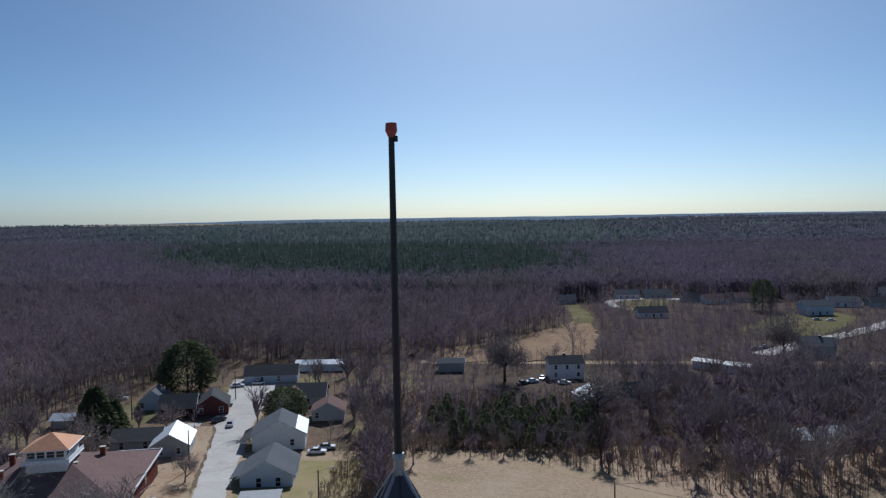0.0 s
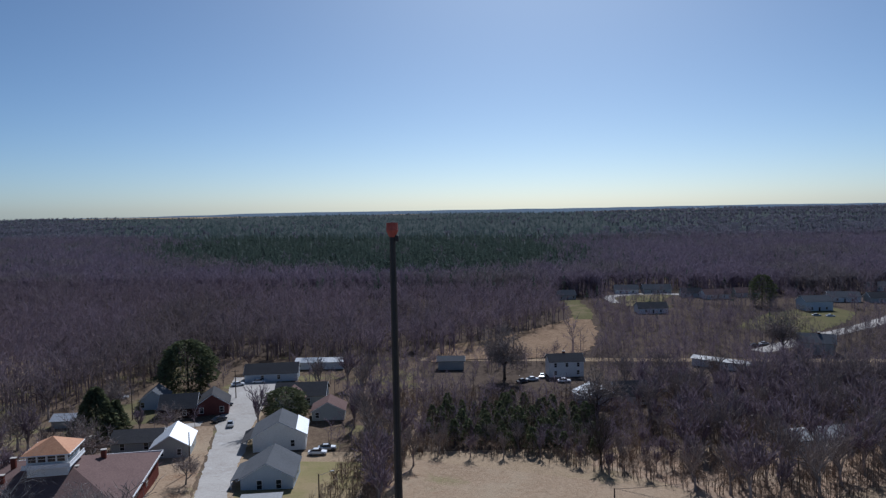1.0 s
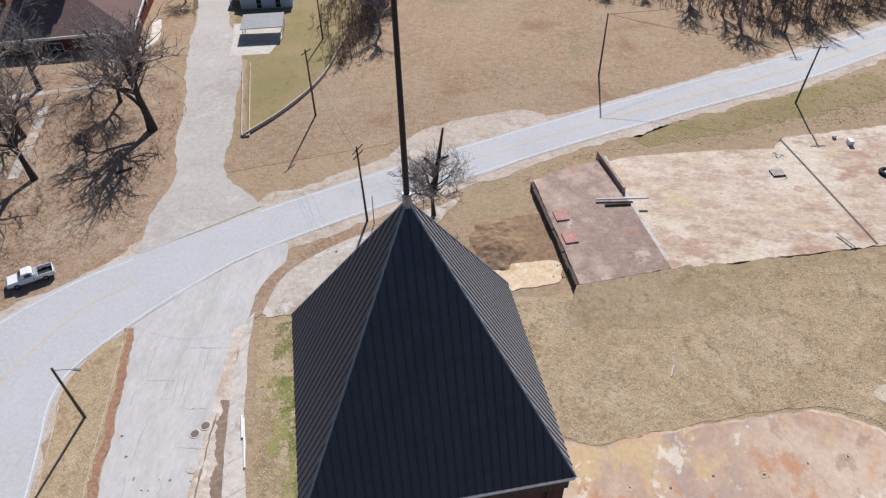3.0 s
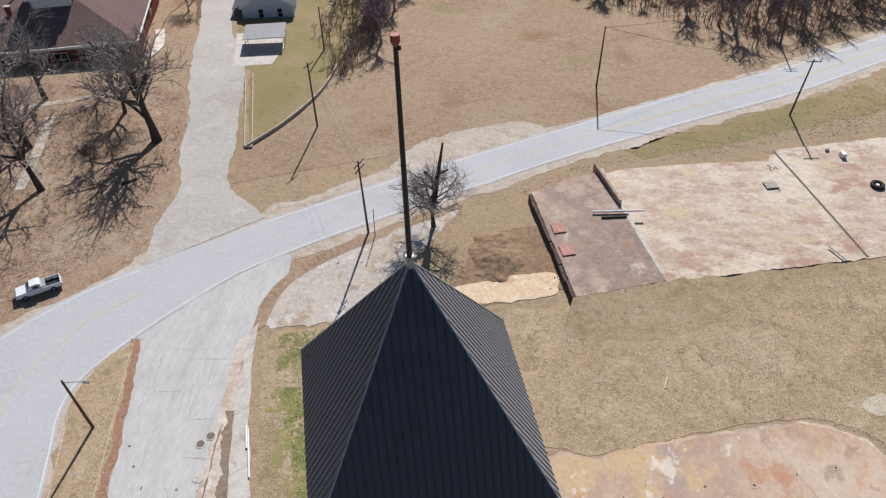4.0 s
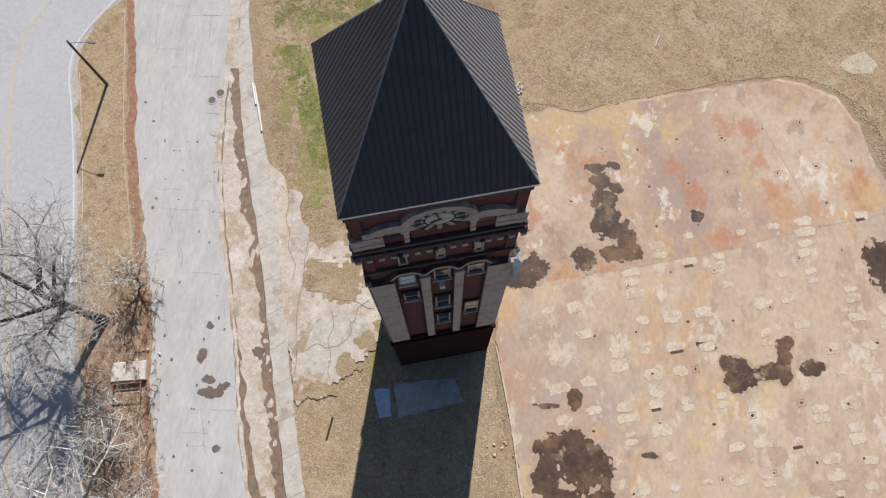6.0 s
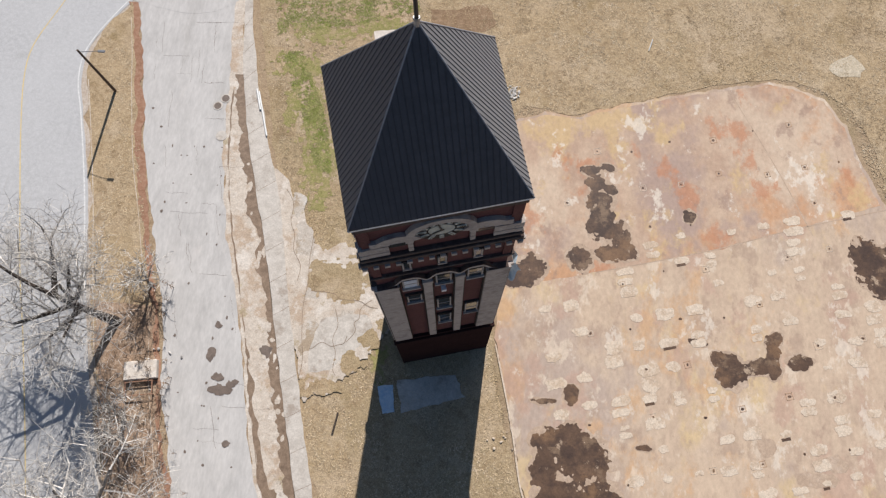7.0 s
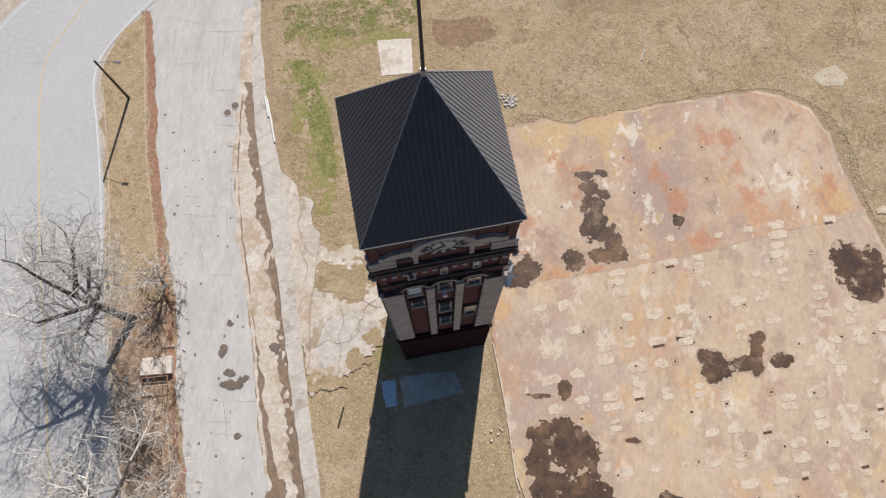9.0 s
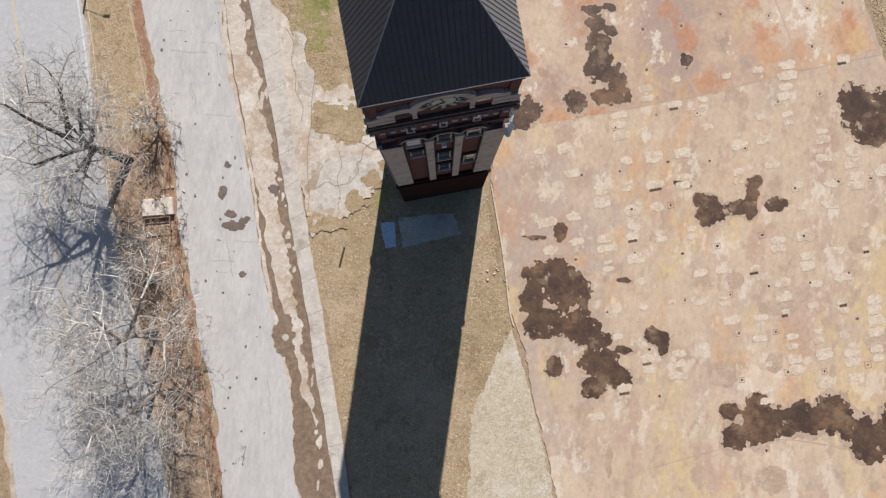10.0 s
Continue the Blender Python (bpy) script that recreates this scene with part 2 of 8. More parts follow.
# leaf floor colour lowered for the shade under the trees
M_FLOOR = material("shade_toned_forest_floor", [(0.10, 0.078, 0.062), (0.125, 0.095, 0.075), (0.075, 0.058, 0.047)], 0.7, 0.03, 0.95, 0.5, bump_scale=0.3, grain=0.3)
M_WHITELINE = material("white_road_paint", [(0.68, 0.68, 0.67), (0.58, 0.58, 0.57), (0.48, 0.48, 0.475)], 3, 0.5, 0.8, 0)
M_YELLOWLINE = material("yellow_road_paint", [(0.64, 0.49, 0.21), (0.56, 0.44, 0.22), (0.5, 0.42, 0.28)], 3, 0.5, 0.8, 0)
M_TAR = material("tar_crack", [(0.10, 0.09, 0.08), (0.14, 0.125, 0.11), (0.18, 0.16, 0.14)], 3, 0.5, 0.9, 0.1)
M_DIAL = material("weathered_dial", [(0.45, 0.45, 0.39), (0.38, 0.385, 0.335), (0.52, 0.515, 0.46)], 4, 0.8, 0.7, 0.1, bump_scale=0.01)
M_BRICK = material("dark_red_brick", [(0.105, 0.036, 0.035), (0.078, 0.028, 0.028), (0.135, 0.05, 0.047)], 7, 0.5, 0.88, 0.35, bump_scale=0.03, grain=0.2, layers=[(0.6, 0.55, 0.68, (0.07, 0.025, 0.024), 0.6)])
# grime on the tower ledges; on the slab wall the dark stands for shade
M_LEDGE = material("grime_and_shade_brown", [(0.075, 0.05, 0.043), (0.055, 0.038, 0.034), (0.105, 0.075, 0.063)], 4, 0.7, 0.88, 0.3, bump_scale=0.02, grain=0.2, layers=[(0.9, 0.55, 0.68, (0.15, 0.125, 0.11), 0.6)])
M_STONE = material("weathered_limestone", [(0.40, 0.345, 0.31), (0.33, 0.285, 0.255), (0.46, 0.405, 0.365)], 3, 0.6, 0.85, 0.25, bump_scale=0.02, layers=[(0.8, 0.52, 0.66, (0.23, 0.195, 0.175), 0.7)])
M_ROOFMETAL = material("black_roof_metal", [(0.07, 0.073, 0.086), (0.078, 0.081, 0.095), (0.062, 0.065, 0.077)], 1.5, 0.2, 0.5, 0.015, spec=0.12, bump_scale=0.005, grain=0.06, sheen=0.4)
# seams coloured darker than the panels to draw their thin shadow lines
M_SEAM = material("shade_dark_seam_metal", [(0.05, 0.053, 0.064), (0.046, 0.05, 0.06), (0.055, 0.058, 0.07)], 3, 0.4, 0.6, 0, spec=0.1, grain=0.04, sheen=0.12)
M_HIP = material("grey_hip_flashing", [(0.26, 0.27, 0.30), (0.22, 0.23, 0.26), (0.30, 0.31, 0.34)], 3, 0.4, 0.45, 0, spec=0.4, grain=0.06)
M_FASCIA = material("white_painted_trim", [(0.74, 0.74, 0.74), (0.66, 0.65, 0.64), (0.78, 0.78, 0.78)], 4, 0.6, 0.6, 0.05)
M_ROD = material("dark_pole_paint", [(0.02, 0.02, 0.024), (0.028, 0.026, 0.028), (0.016, 0.016, 0.018)], 5, 1, 0.5, 0.05, spec=0.4)
M_RED = material("faded_red_paint", [(0.32, 0.07, 0.055), (0.26, 0.055, 0.045), (0.36, 0.10, 0.08)], 8, 1, 0.6, 0.05)
M_GLASS = material("dark_window_glass", [(0.02, 0.024, 0.03), (0.03, 0.034, 0.04), (0.015, 0.018, 0.022)], 2, 0.3, 0.08, 0, spec=0.6)
M_BLIND = material("pale_window_board", [(0.62, 0.64, 0.68), (0.55, 0.57, 0.6), (0.66, 0.67, 0.7)], 4, 0.5, 0.7, 0.05)
M_BARK = material("grey_bark", [(0.27, 0.24, 0.205), (0.20, 0.172, 0.145), (0.34, 0.305, 0.27)], 3, 0.5, 0.95, 0.5, bump_scale=0.05)
M_TWIG = material("pale_twigs", [(0.50, 0.47, 0.43), (0.40, 0.37, 0.335), (0.57, 0.54, 0.50)], 1, 0.2, 0.95, 0, islands=0.3)
M_GREYTWIG = material("grey_twigs", [(0.30, 0.275, 0.255), (0.24, 0.22, 0.205), (0.36, 0.335, 0.31)], 1, 0.2, 0.95, 0, islands=0.4)
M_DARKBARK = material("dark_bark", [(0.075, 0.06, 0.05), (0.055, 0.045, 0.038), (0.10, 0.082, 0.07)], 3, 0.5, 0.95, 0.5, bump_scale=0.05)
M_DARKTWIG = material("dark_twigs", [(0.10, 0.083, 0.072), (0.08, 0.066, 0.058), (0.125, 0.105, 0.092)], 1, 0.2, 0.95, 0, islands=0.25)
# a purple-blue haze cast is mixed into the two woods colours below
M_WOOD = material("bare_woods", [(0.205, 0.162, 0.205), (0.165, 0.132, 0.17), (0.24, 0.195, 0.235)], 0.3, 0.012, 0.95, 0, islands=0.4, layers=[(0.01, 0.48, 0.62, (0.205, 0.18, 0.165), 0.7)], thin=0.25)
M_NEARWOOD = material("near_bare_woods", [(0.205, 0.155, 0.182), (0.165, 0.127, 0.15), (0.24, 0.19, 0.212)], 0.3, 0.012, 0.95, 0, islands=0.45, layers=[(0.01, 0.48, 0.62, (0.15, 0.125, 0.115), 0.7)], thin=0.25)
M_BRUSH = material("dead_brush", [(0.262, 0.193, 0.139), (0.205, 0.148, 0.111), (0.303, 0.230, 0.172)], 0.5, 0.05, 0.95, 0, islands=0.4)
M_PINE = material("pine_needles", [(0.098, 0.128, 0.105), (0.118, 0.148, 0.115), (0.085, 0.112, 0.098)], 0.4, 0.02, 0.9, 0, islands=0.35, thin=0.40)
M_CEDAR = material("cedar_foliage", [(0.125, 0.135, 0.072), (0.15, 0.155, 0.082), (0.105, 0.118, 0.066)], 1.5, 0.1, 0.9, 0, islands=0.4, thin=0.15)
# aerial haze is painted into the hill colour
M_HAZE = material("haze_blue_hills", [(0.135, 0.175, 0.225), (0.12, 0.16, 0.21), (0.15, 0.185, 0.23)], 0.02, 0.004, 1.0, 0)
M_POLE = material("creosoted_pole", [(0.115, 0.085, 0.065), (0.085, 0.064, 0.05), (0.14, 0.105, 0.08)], 6, 0.8, 0.9, 0.2, bump_scale=0.02)
M_STEEL = material("galvanised_steel", [(0.3, 0.305, 0.31), (0.25, 0.255, 0.26), (0.34, 0.34, 0.345)], 6, 1, 0.4, 0, metal=0.6)
M_WIRE = material("wire", [(0.08, 0.08, 0.085), (0.06, 0.06, 0.06), (0.1, 0.1, 0.1)], 4, 1, 0.6, 0)
M_SIDINGBLUE = material("pale_blue_siding", [(0.46, 0.52, 0.58), (0.42, 0.48, 0.54), (0.5, 0.55, 0.6)], 3, 0.3, 0.7, 0.1)
M_SIDINGWHITE = material("white_siding", [(0.68, 0.68, 0.66), (0.6, 0.6, 0.585), (0.72, 0.72, 0.71)], 3, 0.3, 0.7, 0.1)
M_SIDINGGREY = material("grey_green_siding", [(0.36, 0.38, 0.36), (0.32, 0.34, 0.33), (0.40, 0.41, 0.39)], 3, 0.3, 0.75, 0.1)
M_SHINGLEGREY = material("grey_shingles", [(0.125, 0.13, 0.14), (0.105, 0.11, 0.118), (0.15, 0.152, 0.16)], 3, 0.25, 0.9, 0.25, bump_scale=0.03)
M_SHINGLEBROWN = material("brown_shingles", [(0.165, 0.112, 0.102), (0.135, 0.092, 0.085), (0.20, 0.14, 0.127)], 3, 0.25, 0.9, 0.25, bump_scale=0.03, grain=0.2)
M_SHINGLEDARK = material("charcoal_shingles", [(0.085, 0.083, 0.085), (0.065, 0.064, 0.066), (0.11, 0.105, 0.105)], 3, 0.25, 0.9, 0.25, bump_scale=0.03)
M_TERRACOTTA = material("orange_roof", [(0.52, 0.25, 0.13), (0.45, 0.2, 0.10), (0.58, 0.32, 0.18)], 3, 0.4, 0.8, 0.2, bump_scale=0.03)
M_TIN = material("bright_tin_roof", [(0.546, 0.554, 0.572), (0.458, 0.466, 0.484), (0.598, 0.607, 0.616)], 2, 0.3, 0.45, 0.05, metal=0.2)
M_HOUSEBRICK = material("red_house_brick", [(0.14, 0.05, 0.04), (0.11, 0.04, 0.033), (0.17, 0.066, 0.053)], 6, 0.5, 0.9, 0.25, bump_scale=0.03)
M_CARWHITE = material("white_car_paint", [(0.72, 0.73, 0.74), (0.7, 0.71, 0.72), (0.74, 0.74, 0.75)], 2, 0.5, 0.25, 0, spec=0.5)
M_CARSILVER = material("silver_car_paint", [(0.42, 0.43, 0.45), (0.4, 0.41, 0.43), (0.45, 0.45, 0.46)], 2, 0.5, 0.3, 0, metal=0.4, spec=0.5)
M_CARDARK = material("dark_car_paint", [(0.03, 0.035, 0.05), (0.026, 0.03, 0.042), (0.036, 0.04, 0.055)], 2, 0.5, 0.25, 0, spec=0.5)
M_TYRE = material("tyre_rubber", [(0.022, 0.022, 0.022), (0.03, 0.03, 0.03), (0.018, 0.018, 0.018)], 5, 1, 0.85, 0.05)
M_TARP = material("blue_tarp", [(0.33, 0.5, 0.66), (0.5, 0.62, 0.72), (0.62, 0.7, 0.76)], 3, 0.9, 0.5, 0.1)
M_ROCK = material("pale_rubble", [(0.5, 0.48, 0.45), (0.4, 0.37, 0.34), (0.56, 0.54, 0.5)], 3, 0.7, 0.9, 0.2, islands=0.25)
M_REDPAVER = material("red_painted_concrete", [(0.40, 0.20, 0.165), (0.34, 0.165, 0.135), (0.46, 0.26, 0.22)], 2, 0.4, 0.85, 0.15)
M_PIPE = material("white_pipe", [(0.7, 0.7, 0.68), (0.62, 0.62, 0.6), (0.74, 0.74, 0.72)], 3, 0.5, 0.5, 0)

# brick with the tower foot's shade put into its colour; one house reuses it
M_SHADEBRICK = material("shade_dark_brick", [(0.034, 0.019, 0.018), (0.026, 0.015, 0.014), (0.048, 0.026, 0.024)], 7, 0.5, 0.9, 0.35, bump_scale=0.03, grain=0.2)
M_APRON = material("mottled_concrete", [(0.50, 0.435, 0.365), (0.43, 0.365, 0.30), (0.57, 0.51, 0.44)], 1.6, 0.35, 0.88, 0.2, bump_scale=0.03, grain=0.2, layers=[(0.25, 0.5, 0.6, (0.40, 0.30, 0.215), 0.8), (0.45, 0.53, 0.62, (0.60, 0.55, 0.49), 0.8), (0.35, 0.57, 0.66, (0.33, 0.265, 0.155), 0.75), (1.2, 0.58, 0.68, (0.30, 0.24, 0.19), 0.6)])
M_SLABRED = material("rusty_slab", [(0.455, 0.33, 0.24), (0.385, 0.268, 0.2), (0.49, 0.37, 0.275)], 0.5, 0.07, 0.85, 0.12, bump_scale=0.02, grain=0.1, layers=[(0.05, 0.5, 0.6, (0.53, 0.42, 0.32), 0.8), (0.075, 0.49, 0.59, (0.475, 0.265, 0.145), 0.8), (0.06, 0.51, 0.6, (0.35, 0.26, 0.22), 0.85), (0.14, 0.53, 0.61, (0.51, 0.37, 0.20), 0.75), (0.21, 0.55, 0.63, (0.43, 0.205, 0.115), 0.7), (0.3, 0.58, 0.63, (0.62, 0.55, 0.465), 0.8), (0.4, 0.58, 0.66, (0.30, 0.21, 0.165), 0.6), (1.2, 0.62, 0.68, (0.62, 0.55, 0.47), 0.45)], streak=(1.0, 0.7, 1), spec=0.1)
M_CHIP = material("bleached_machine_base", [(0.555, 0.462, 0.36), (0.525, 0.428, 0.33), (0.585, 0.50, 0.405)], 1.4, 0.3, 0.88, 0.15, bump_scale=0.02, grain=0.2, layers=[(0.8, 0.5, 0.6, (0.46, 0.355, 0.26), 0.85), (1.8, 0.56, 0.66, (0.38, 0.285, 0.21), 0.5)])
# yard litter darkened in colour to stand for tree shadows
M_YARD = material("shade_toned_yard_litter", [(0.145, 0.105, 0.074), (0.11, 0.08, 0.058), (0.185, 0.138, 0.098)], 0.9, 0.06, 0.95, 0.5, bump_scale=0.12, grain=0.35, layers=[(0.05, 0.52, 0.62, (0.20, 0.185, 0.085), 0.7), (0.3, 0.55, 0.68, (0.11, 0.078, 0.055), 0.6)])
M_TUFT = material("dry_grass_tufts", [(0.48, 0.375, 0.25), (0.40, 0.30, 0.19), (0.53, 0.43, 0.30)], 1.2, 0.15, 0.95, 0, islands=0.3, layers=[(0.035, 0.52, 0.64, (0.345, 0.28, 0.165), 0.45), (0.22, 0.52, 0.62, (0.25, 0.185, 0.115), 0.7), (0.05, 0.5, 0.62, (0.38, 0.285, 0.165), 0.7), (0.14, 0.54, 0.64, (0.57, 0.47, 0.345), 0.7), (0.1, 0.58, 0.68, (0.33, 0.275, 0.14), 0.4), (0.4, 0.56, 0.66, (0.29, 0.21, 0.13), 0.6)])
M_BLEACH = material("bleached_turf", [(0.47, 0.405, 0.305), (0.41, 0.345, 0.25), (0.53, 0.465, 0.365)], 1.8, 0.2, 0.95, 0.4, bump_scale=0.08, grain=0.3, layers=[(0.25, 0.54, 0.66, (0.57, 0.53, 0.46), 0.6), (0.4, 0.55, 0.68, (0.35, 0.285, 0.19), 0.6)])
M_GREENTUFT = material("green_grass_tufts", [(0.19, 0.225, 0.055), (0.24, 0.25, 0.085), (0.30, 0.285, 0.13)], 1.2, 0.3, 0.95, 0, islands=0.3)
M_LOT = material("gravelly_lot", [(0.45, 0.40, 0.345), (0.38, 0.33, 0.275), (0.51, 0.465, 0.41)], 1.5, 0.25, 0.92, 0.3, bump_scale=0.04, grain=0.24, layers=[(0.18, 0.5, 0.6, (0.33, 0.255, 0.175), 0.8), (0.35, 0.53, 0.62, (0.55, 0.515, 0.47), 0.8), (0.6, 0.56, 0.66, (0.26, 0.20, 0.14), 0.7), (1.4, 0.6, 0.7, (0.22, 0.175, 0.135), 0.6)])
M_OLDTIN = material("dull_old_tin", [(0.223, 0.223, 0.226), (0.186, 0.186, 0.189), (0.260, 0.260, 0.264)], 2, 0.3, 0.6, 0.05, grain=0.2, layers=[(0.6, 0.55, 0.66, (0.27, 0.22, 0.19), 0.6)])
# shade under the far pines is put into this floor colour
M_DUFF = material("shade_toned_needle_floor", [(0.075, 0.085, 0.082), (0.082, 0.088, 0.085), (0.065, 0.075, 0.074)], 0.3, 0.01, 0.95, 0)
# far copies of woods and pine: distance haze put into paler, bluer colours
M_FARWOOD = material("hazy_far_bare_woods", [(0.175, 0.165, 0.20), (0.155, 0.148, 0.18), (0.20, 0.19, 0.22)], 0.3, 0.006, 0.95, 0, islands=0.3, thin=0.35)
M_FARPINE = material("hazy_far_pine_needles", [(0.10, 0.135, 0.13), (0.11, 0.145, 0.135), (0.09, 0.125, 0.125)], 0.2, 0.006, 0.95, 0, islands=0.12, grain=0.05, thin=0.40)
M_EDGETWIG = material("grey_brown_twigs", [(0.275, 0.225, 0.20), (0.215, 0.178, 0.16), (0.33, 0.275, 0.245)], 1, 0.2, 0.95, 0, islands=0.35)

# ---- building helpers ----
def sm(a, b, v):
    u = min(1.0, max(0.0, (v - a) / (b - a)))
    return u * u * (3 - 2 * u)


def T(x, y):
    """Height of the ground."""
    z = -4 * sm(85, 160, y) - 1.5 * sm(160, 260, y)
    if y > 350:
        z += (1 + 8 * sm(150, 1500, x)) * sm(350, 3200, y) + (noise.noise((x * 0.0035, y * 0.0035, 3.1)) * 5 + noise.noise((x * 0.0012, y * 0.0012, 7.7)) * 7) * sm(350, 1200, y)
    return z


def add_box(bm, c, s, rz=0.0, m=None):
    w = Matrix.Translation(c) @ Matrix.Rotation(rz, 4, "Z") @ Matrix.Diagonal((*s, 1))
    if m is not None:
        w = m @ w
    return bmesh.ops.create_cube(bm, size=1, matrix=w)


def box(c, s, rz=0.0, bevel=0.0):
    bm = bmesh.new()
    add_box(bm, c, s, rz)
    if bevel:
        bmesh.ops.bevel(bm, geom=bm.edges[:], offset=bevel, segments=1, affect="EDGES")
    return bm


def add_tube(bm, p, q, r0, r1, n=8, cap=True):
    p, q = Vector(p), Vector(q)
    d = q - p
    m = Matrix.Translation((p + q) / 2) @ d.to_track_quat("Z", "Y").to_matrix().to_4x4()
    bmesh.ops.create_cone(bm, cap_ends=cap, segments=n, radius1=r0, radius2=r1, depth=d.length, matrix=m)


def tube(p, q, r0, r1=None, n=8):
    bm = bmesh.new()
    add_tube(bm, p, q, r0, r0 if r1 is None else r1, n)
    return bm


def mesh_of(name, bm, mat):
    me = bpy.data.meshes.new(name)
    bm.to_mesh(me)
    bm.free()
    me.materials.append(mat)
    return me


def part(name, bm, mat, parent, label=""):
    ob = new(name, mesh_of(name, bm, mat))
    ob.parent = parent
    return tagged(ob, label)


def thing(name, label, category, group="", at=(0, 0, 0), rz=0.0):
    ob = new(name)
    ob.matrix_basis = pose(*at, 0, 0, rz)
    ob.empty_display_size = 0.2
    return tagged(ob, label, category, group)


def solid(name, bm, mat, label, category, group="", kind=""):
    return tagged(new(name, mesh_of(name, bm, mat)), label, category, group, kind)


def arrays(name, verts, faces, mat):
    me = bpy.data.meshes.new(name)
    me.from_pydata(verts, [], faces)
    me.materials.append(mat)
    return me


def resample(pts, n):
    pts = [Vector(p).to_2d() for p in pts]
    fine = []
    for i in range(len(pts) - 1):
        a, b = pts[i], pts[i + 1]
        p, q = pts[max(i - 1, 0)], pts[min(i + 2, len(pts) - 1)]
        for k in range(8):
            u = k / 8
            fine.append(0.5 * (2 * a + (b - p) * u + (2 * p - 5 * a + 4 * b - q) * u * u + (3 * a - p - 3 * b + q) * u ** 3))
    fine.append(pts[-1])
    d = [0.0]
    for a, b in zip(fine, fine[1:]):
        d.append(d[-1] + (b - a).length)
    out, j = [], 0
    for i in range(n):
        s = d[-1] * i / (n - 1)
        while j < len(d) - 2 and d[j + 1] < s:
            j += 1
        u = (s - d[j]) / max(d[j + 1] - d[j], 1e-6)
        out.append(fine[j].lerp(fine[j + 1], min(1, u)))
    return out


def strip(name, left, right, off, mat, label, n=120, across=4, ragged=0.0, even_right=False, category="road", kind="structure"):
    """A band of ground cover between two edges, laid on the terrain."""
    a, b = resample(left, n), resample(right, n)
    verts, faces = [], []
    for i in range(n):
        w = (b[i] - a[i])
        wl = max(w.length, 0.01)
        ra = noise.noise((a[i].x * 0.9, a[i].y * 0.9, 1.3)) * ragged + noise.noise((a[i].x * 0.25, a[i].y * 0.25, 5.3)) * ragged * 1.5
        rb = noise.noise((b[i].x * 0.9, b[i].y * 0.9, 8.3)) * ragged + noise.noise((b[i].x * 0.25, b[i].y * 0.25, 2.3)) * ragged * 1.5
        if even_right:
            ra, rb = ra + 0.5 * ragged * noise.noise((a[i].x * 2.7, a[i].y * 2.7, 3.3)), 0.0
        for k in range(across + 1):
            p = a[i] + w * ((k / across) * (1 - (ra + rb) / wl) + ra / wl)
            verts.append((p.x, p.y, T(p.x, p.y) + off))
    for i in range(n - 1):
        for k in range(across):
            q = i * (across + 1) + k
            faces.append((q, q + across + 1, q + across + 2, q + 1))
    ob = new(name, arrays(name, verts, faces, mat))
    return tagged(ob, label, category, kind=kind)


def line(name, pts, width, off, mat, label, n=80):
    c = resample(pts, n)
    l, r = [], []
    for i in range(n):
        t = (c[min(i + 1, n - 1)] - c[max(i - 1, 0)]).normalized()
        s = Vector((-t.y, t.x)) * width / 2
        l.append(c[i] + s)
        r.append(c[i] - s)
    return strip(name, l, r, off, mat, label, n, 1)


def sheet(name, pts, z, mat, label, category="ground", ragged=0.25, step=0.6, thick=0.0, smooth=True, kind="structure", scale=1.0):
    """A flat patch with an uneven edge; thick: its sides go down by so much."""
    ring = list(pts) + [pts[0]]
    if smooth:
        total = sum((Vector(a) - Vector(b)).length for a, b in zip(ring, ring[1:]))
        out = resample(ring, max(8, int(total / step)))[:-1]
    else:
        out = []
        for a, b in zip(ring, ring[1:]):
            a, b = Vector(a), Vector(b)
            k = max(1, int((b - a).length / step))
            out += [a.lerp(b, i / k) for i in range(k)]
    cx, cy = sum(p.x for p in out) / len(out), sum(p.y for p in out) / len(out)
    bm = bmesh.new()
    top = []
    for p in out:
        d = Vector((p.x - cx, p.y - cy)).normalized()
        j = (noise.noise((p.x * 0.8 * scale, p.y * 0.8 * scale, 4.2)) + 0.6 * noise.noise((p.x * 2.6 * scale, p.y * 2.6 * scale, 9.1)) + 0.4 * noise.noise((p.x * 6.5 * scale, p.y * 6.5 * scale, 2.1))) * ragged
        top.append(bm.verts.new((p.x + d.x * j, p.y + d.y * j, z)))
    f = bm.faces.new(top)
    if f.normal.z < 0:
        f.normal_flip()
    f.normal_update()
    if f.normal.z < 0:
        f.normal_flip()
    if thick:
        for i in range(len(top)):
            a, b = top[i], top[(i + 1) % len(top)]
            c = bm.verts.new((b.co.x, b.co.y, z - thick))
            d = bm.verts.new((a.co.x, a.co.y, z - thick))
            bm.faces.new((a, b, c, d))
        bmesh.ops.remove_doubles(bm, verts=bm.verts[:], dist=0.001)
    bmesh.ops.triangulate(bm, faces=[q for q in bm.faces if len(q.verts) > 4])
    return solid(name, bm, mat, label, category, kind=kind)


def blob(rng, x, y, rx, ry, n=14, rough=0.35):
    return [(x + math.cos(2 * math.pi * i / n) * rx * (1 + rng.uniform(-rough, rough)), y + math.sin(2 * math.pi * i / n) * ry * (1 + rng.uniform(-rough, rough))) for i in range(n)]


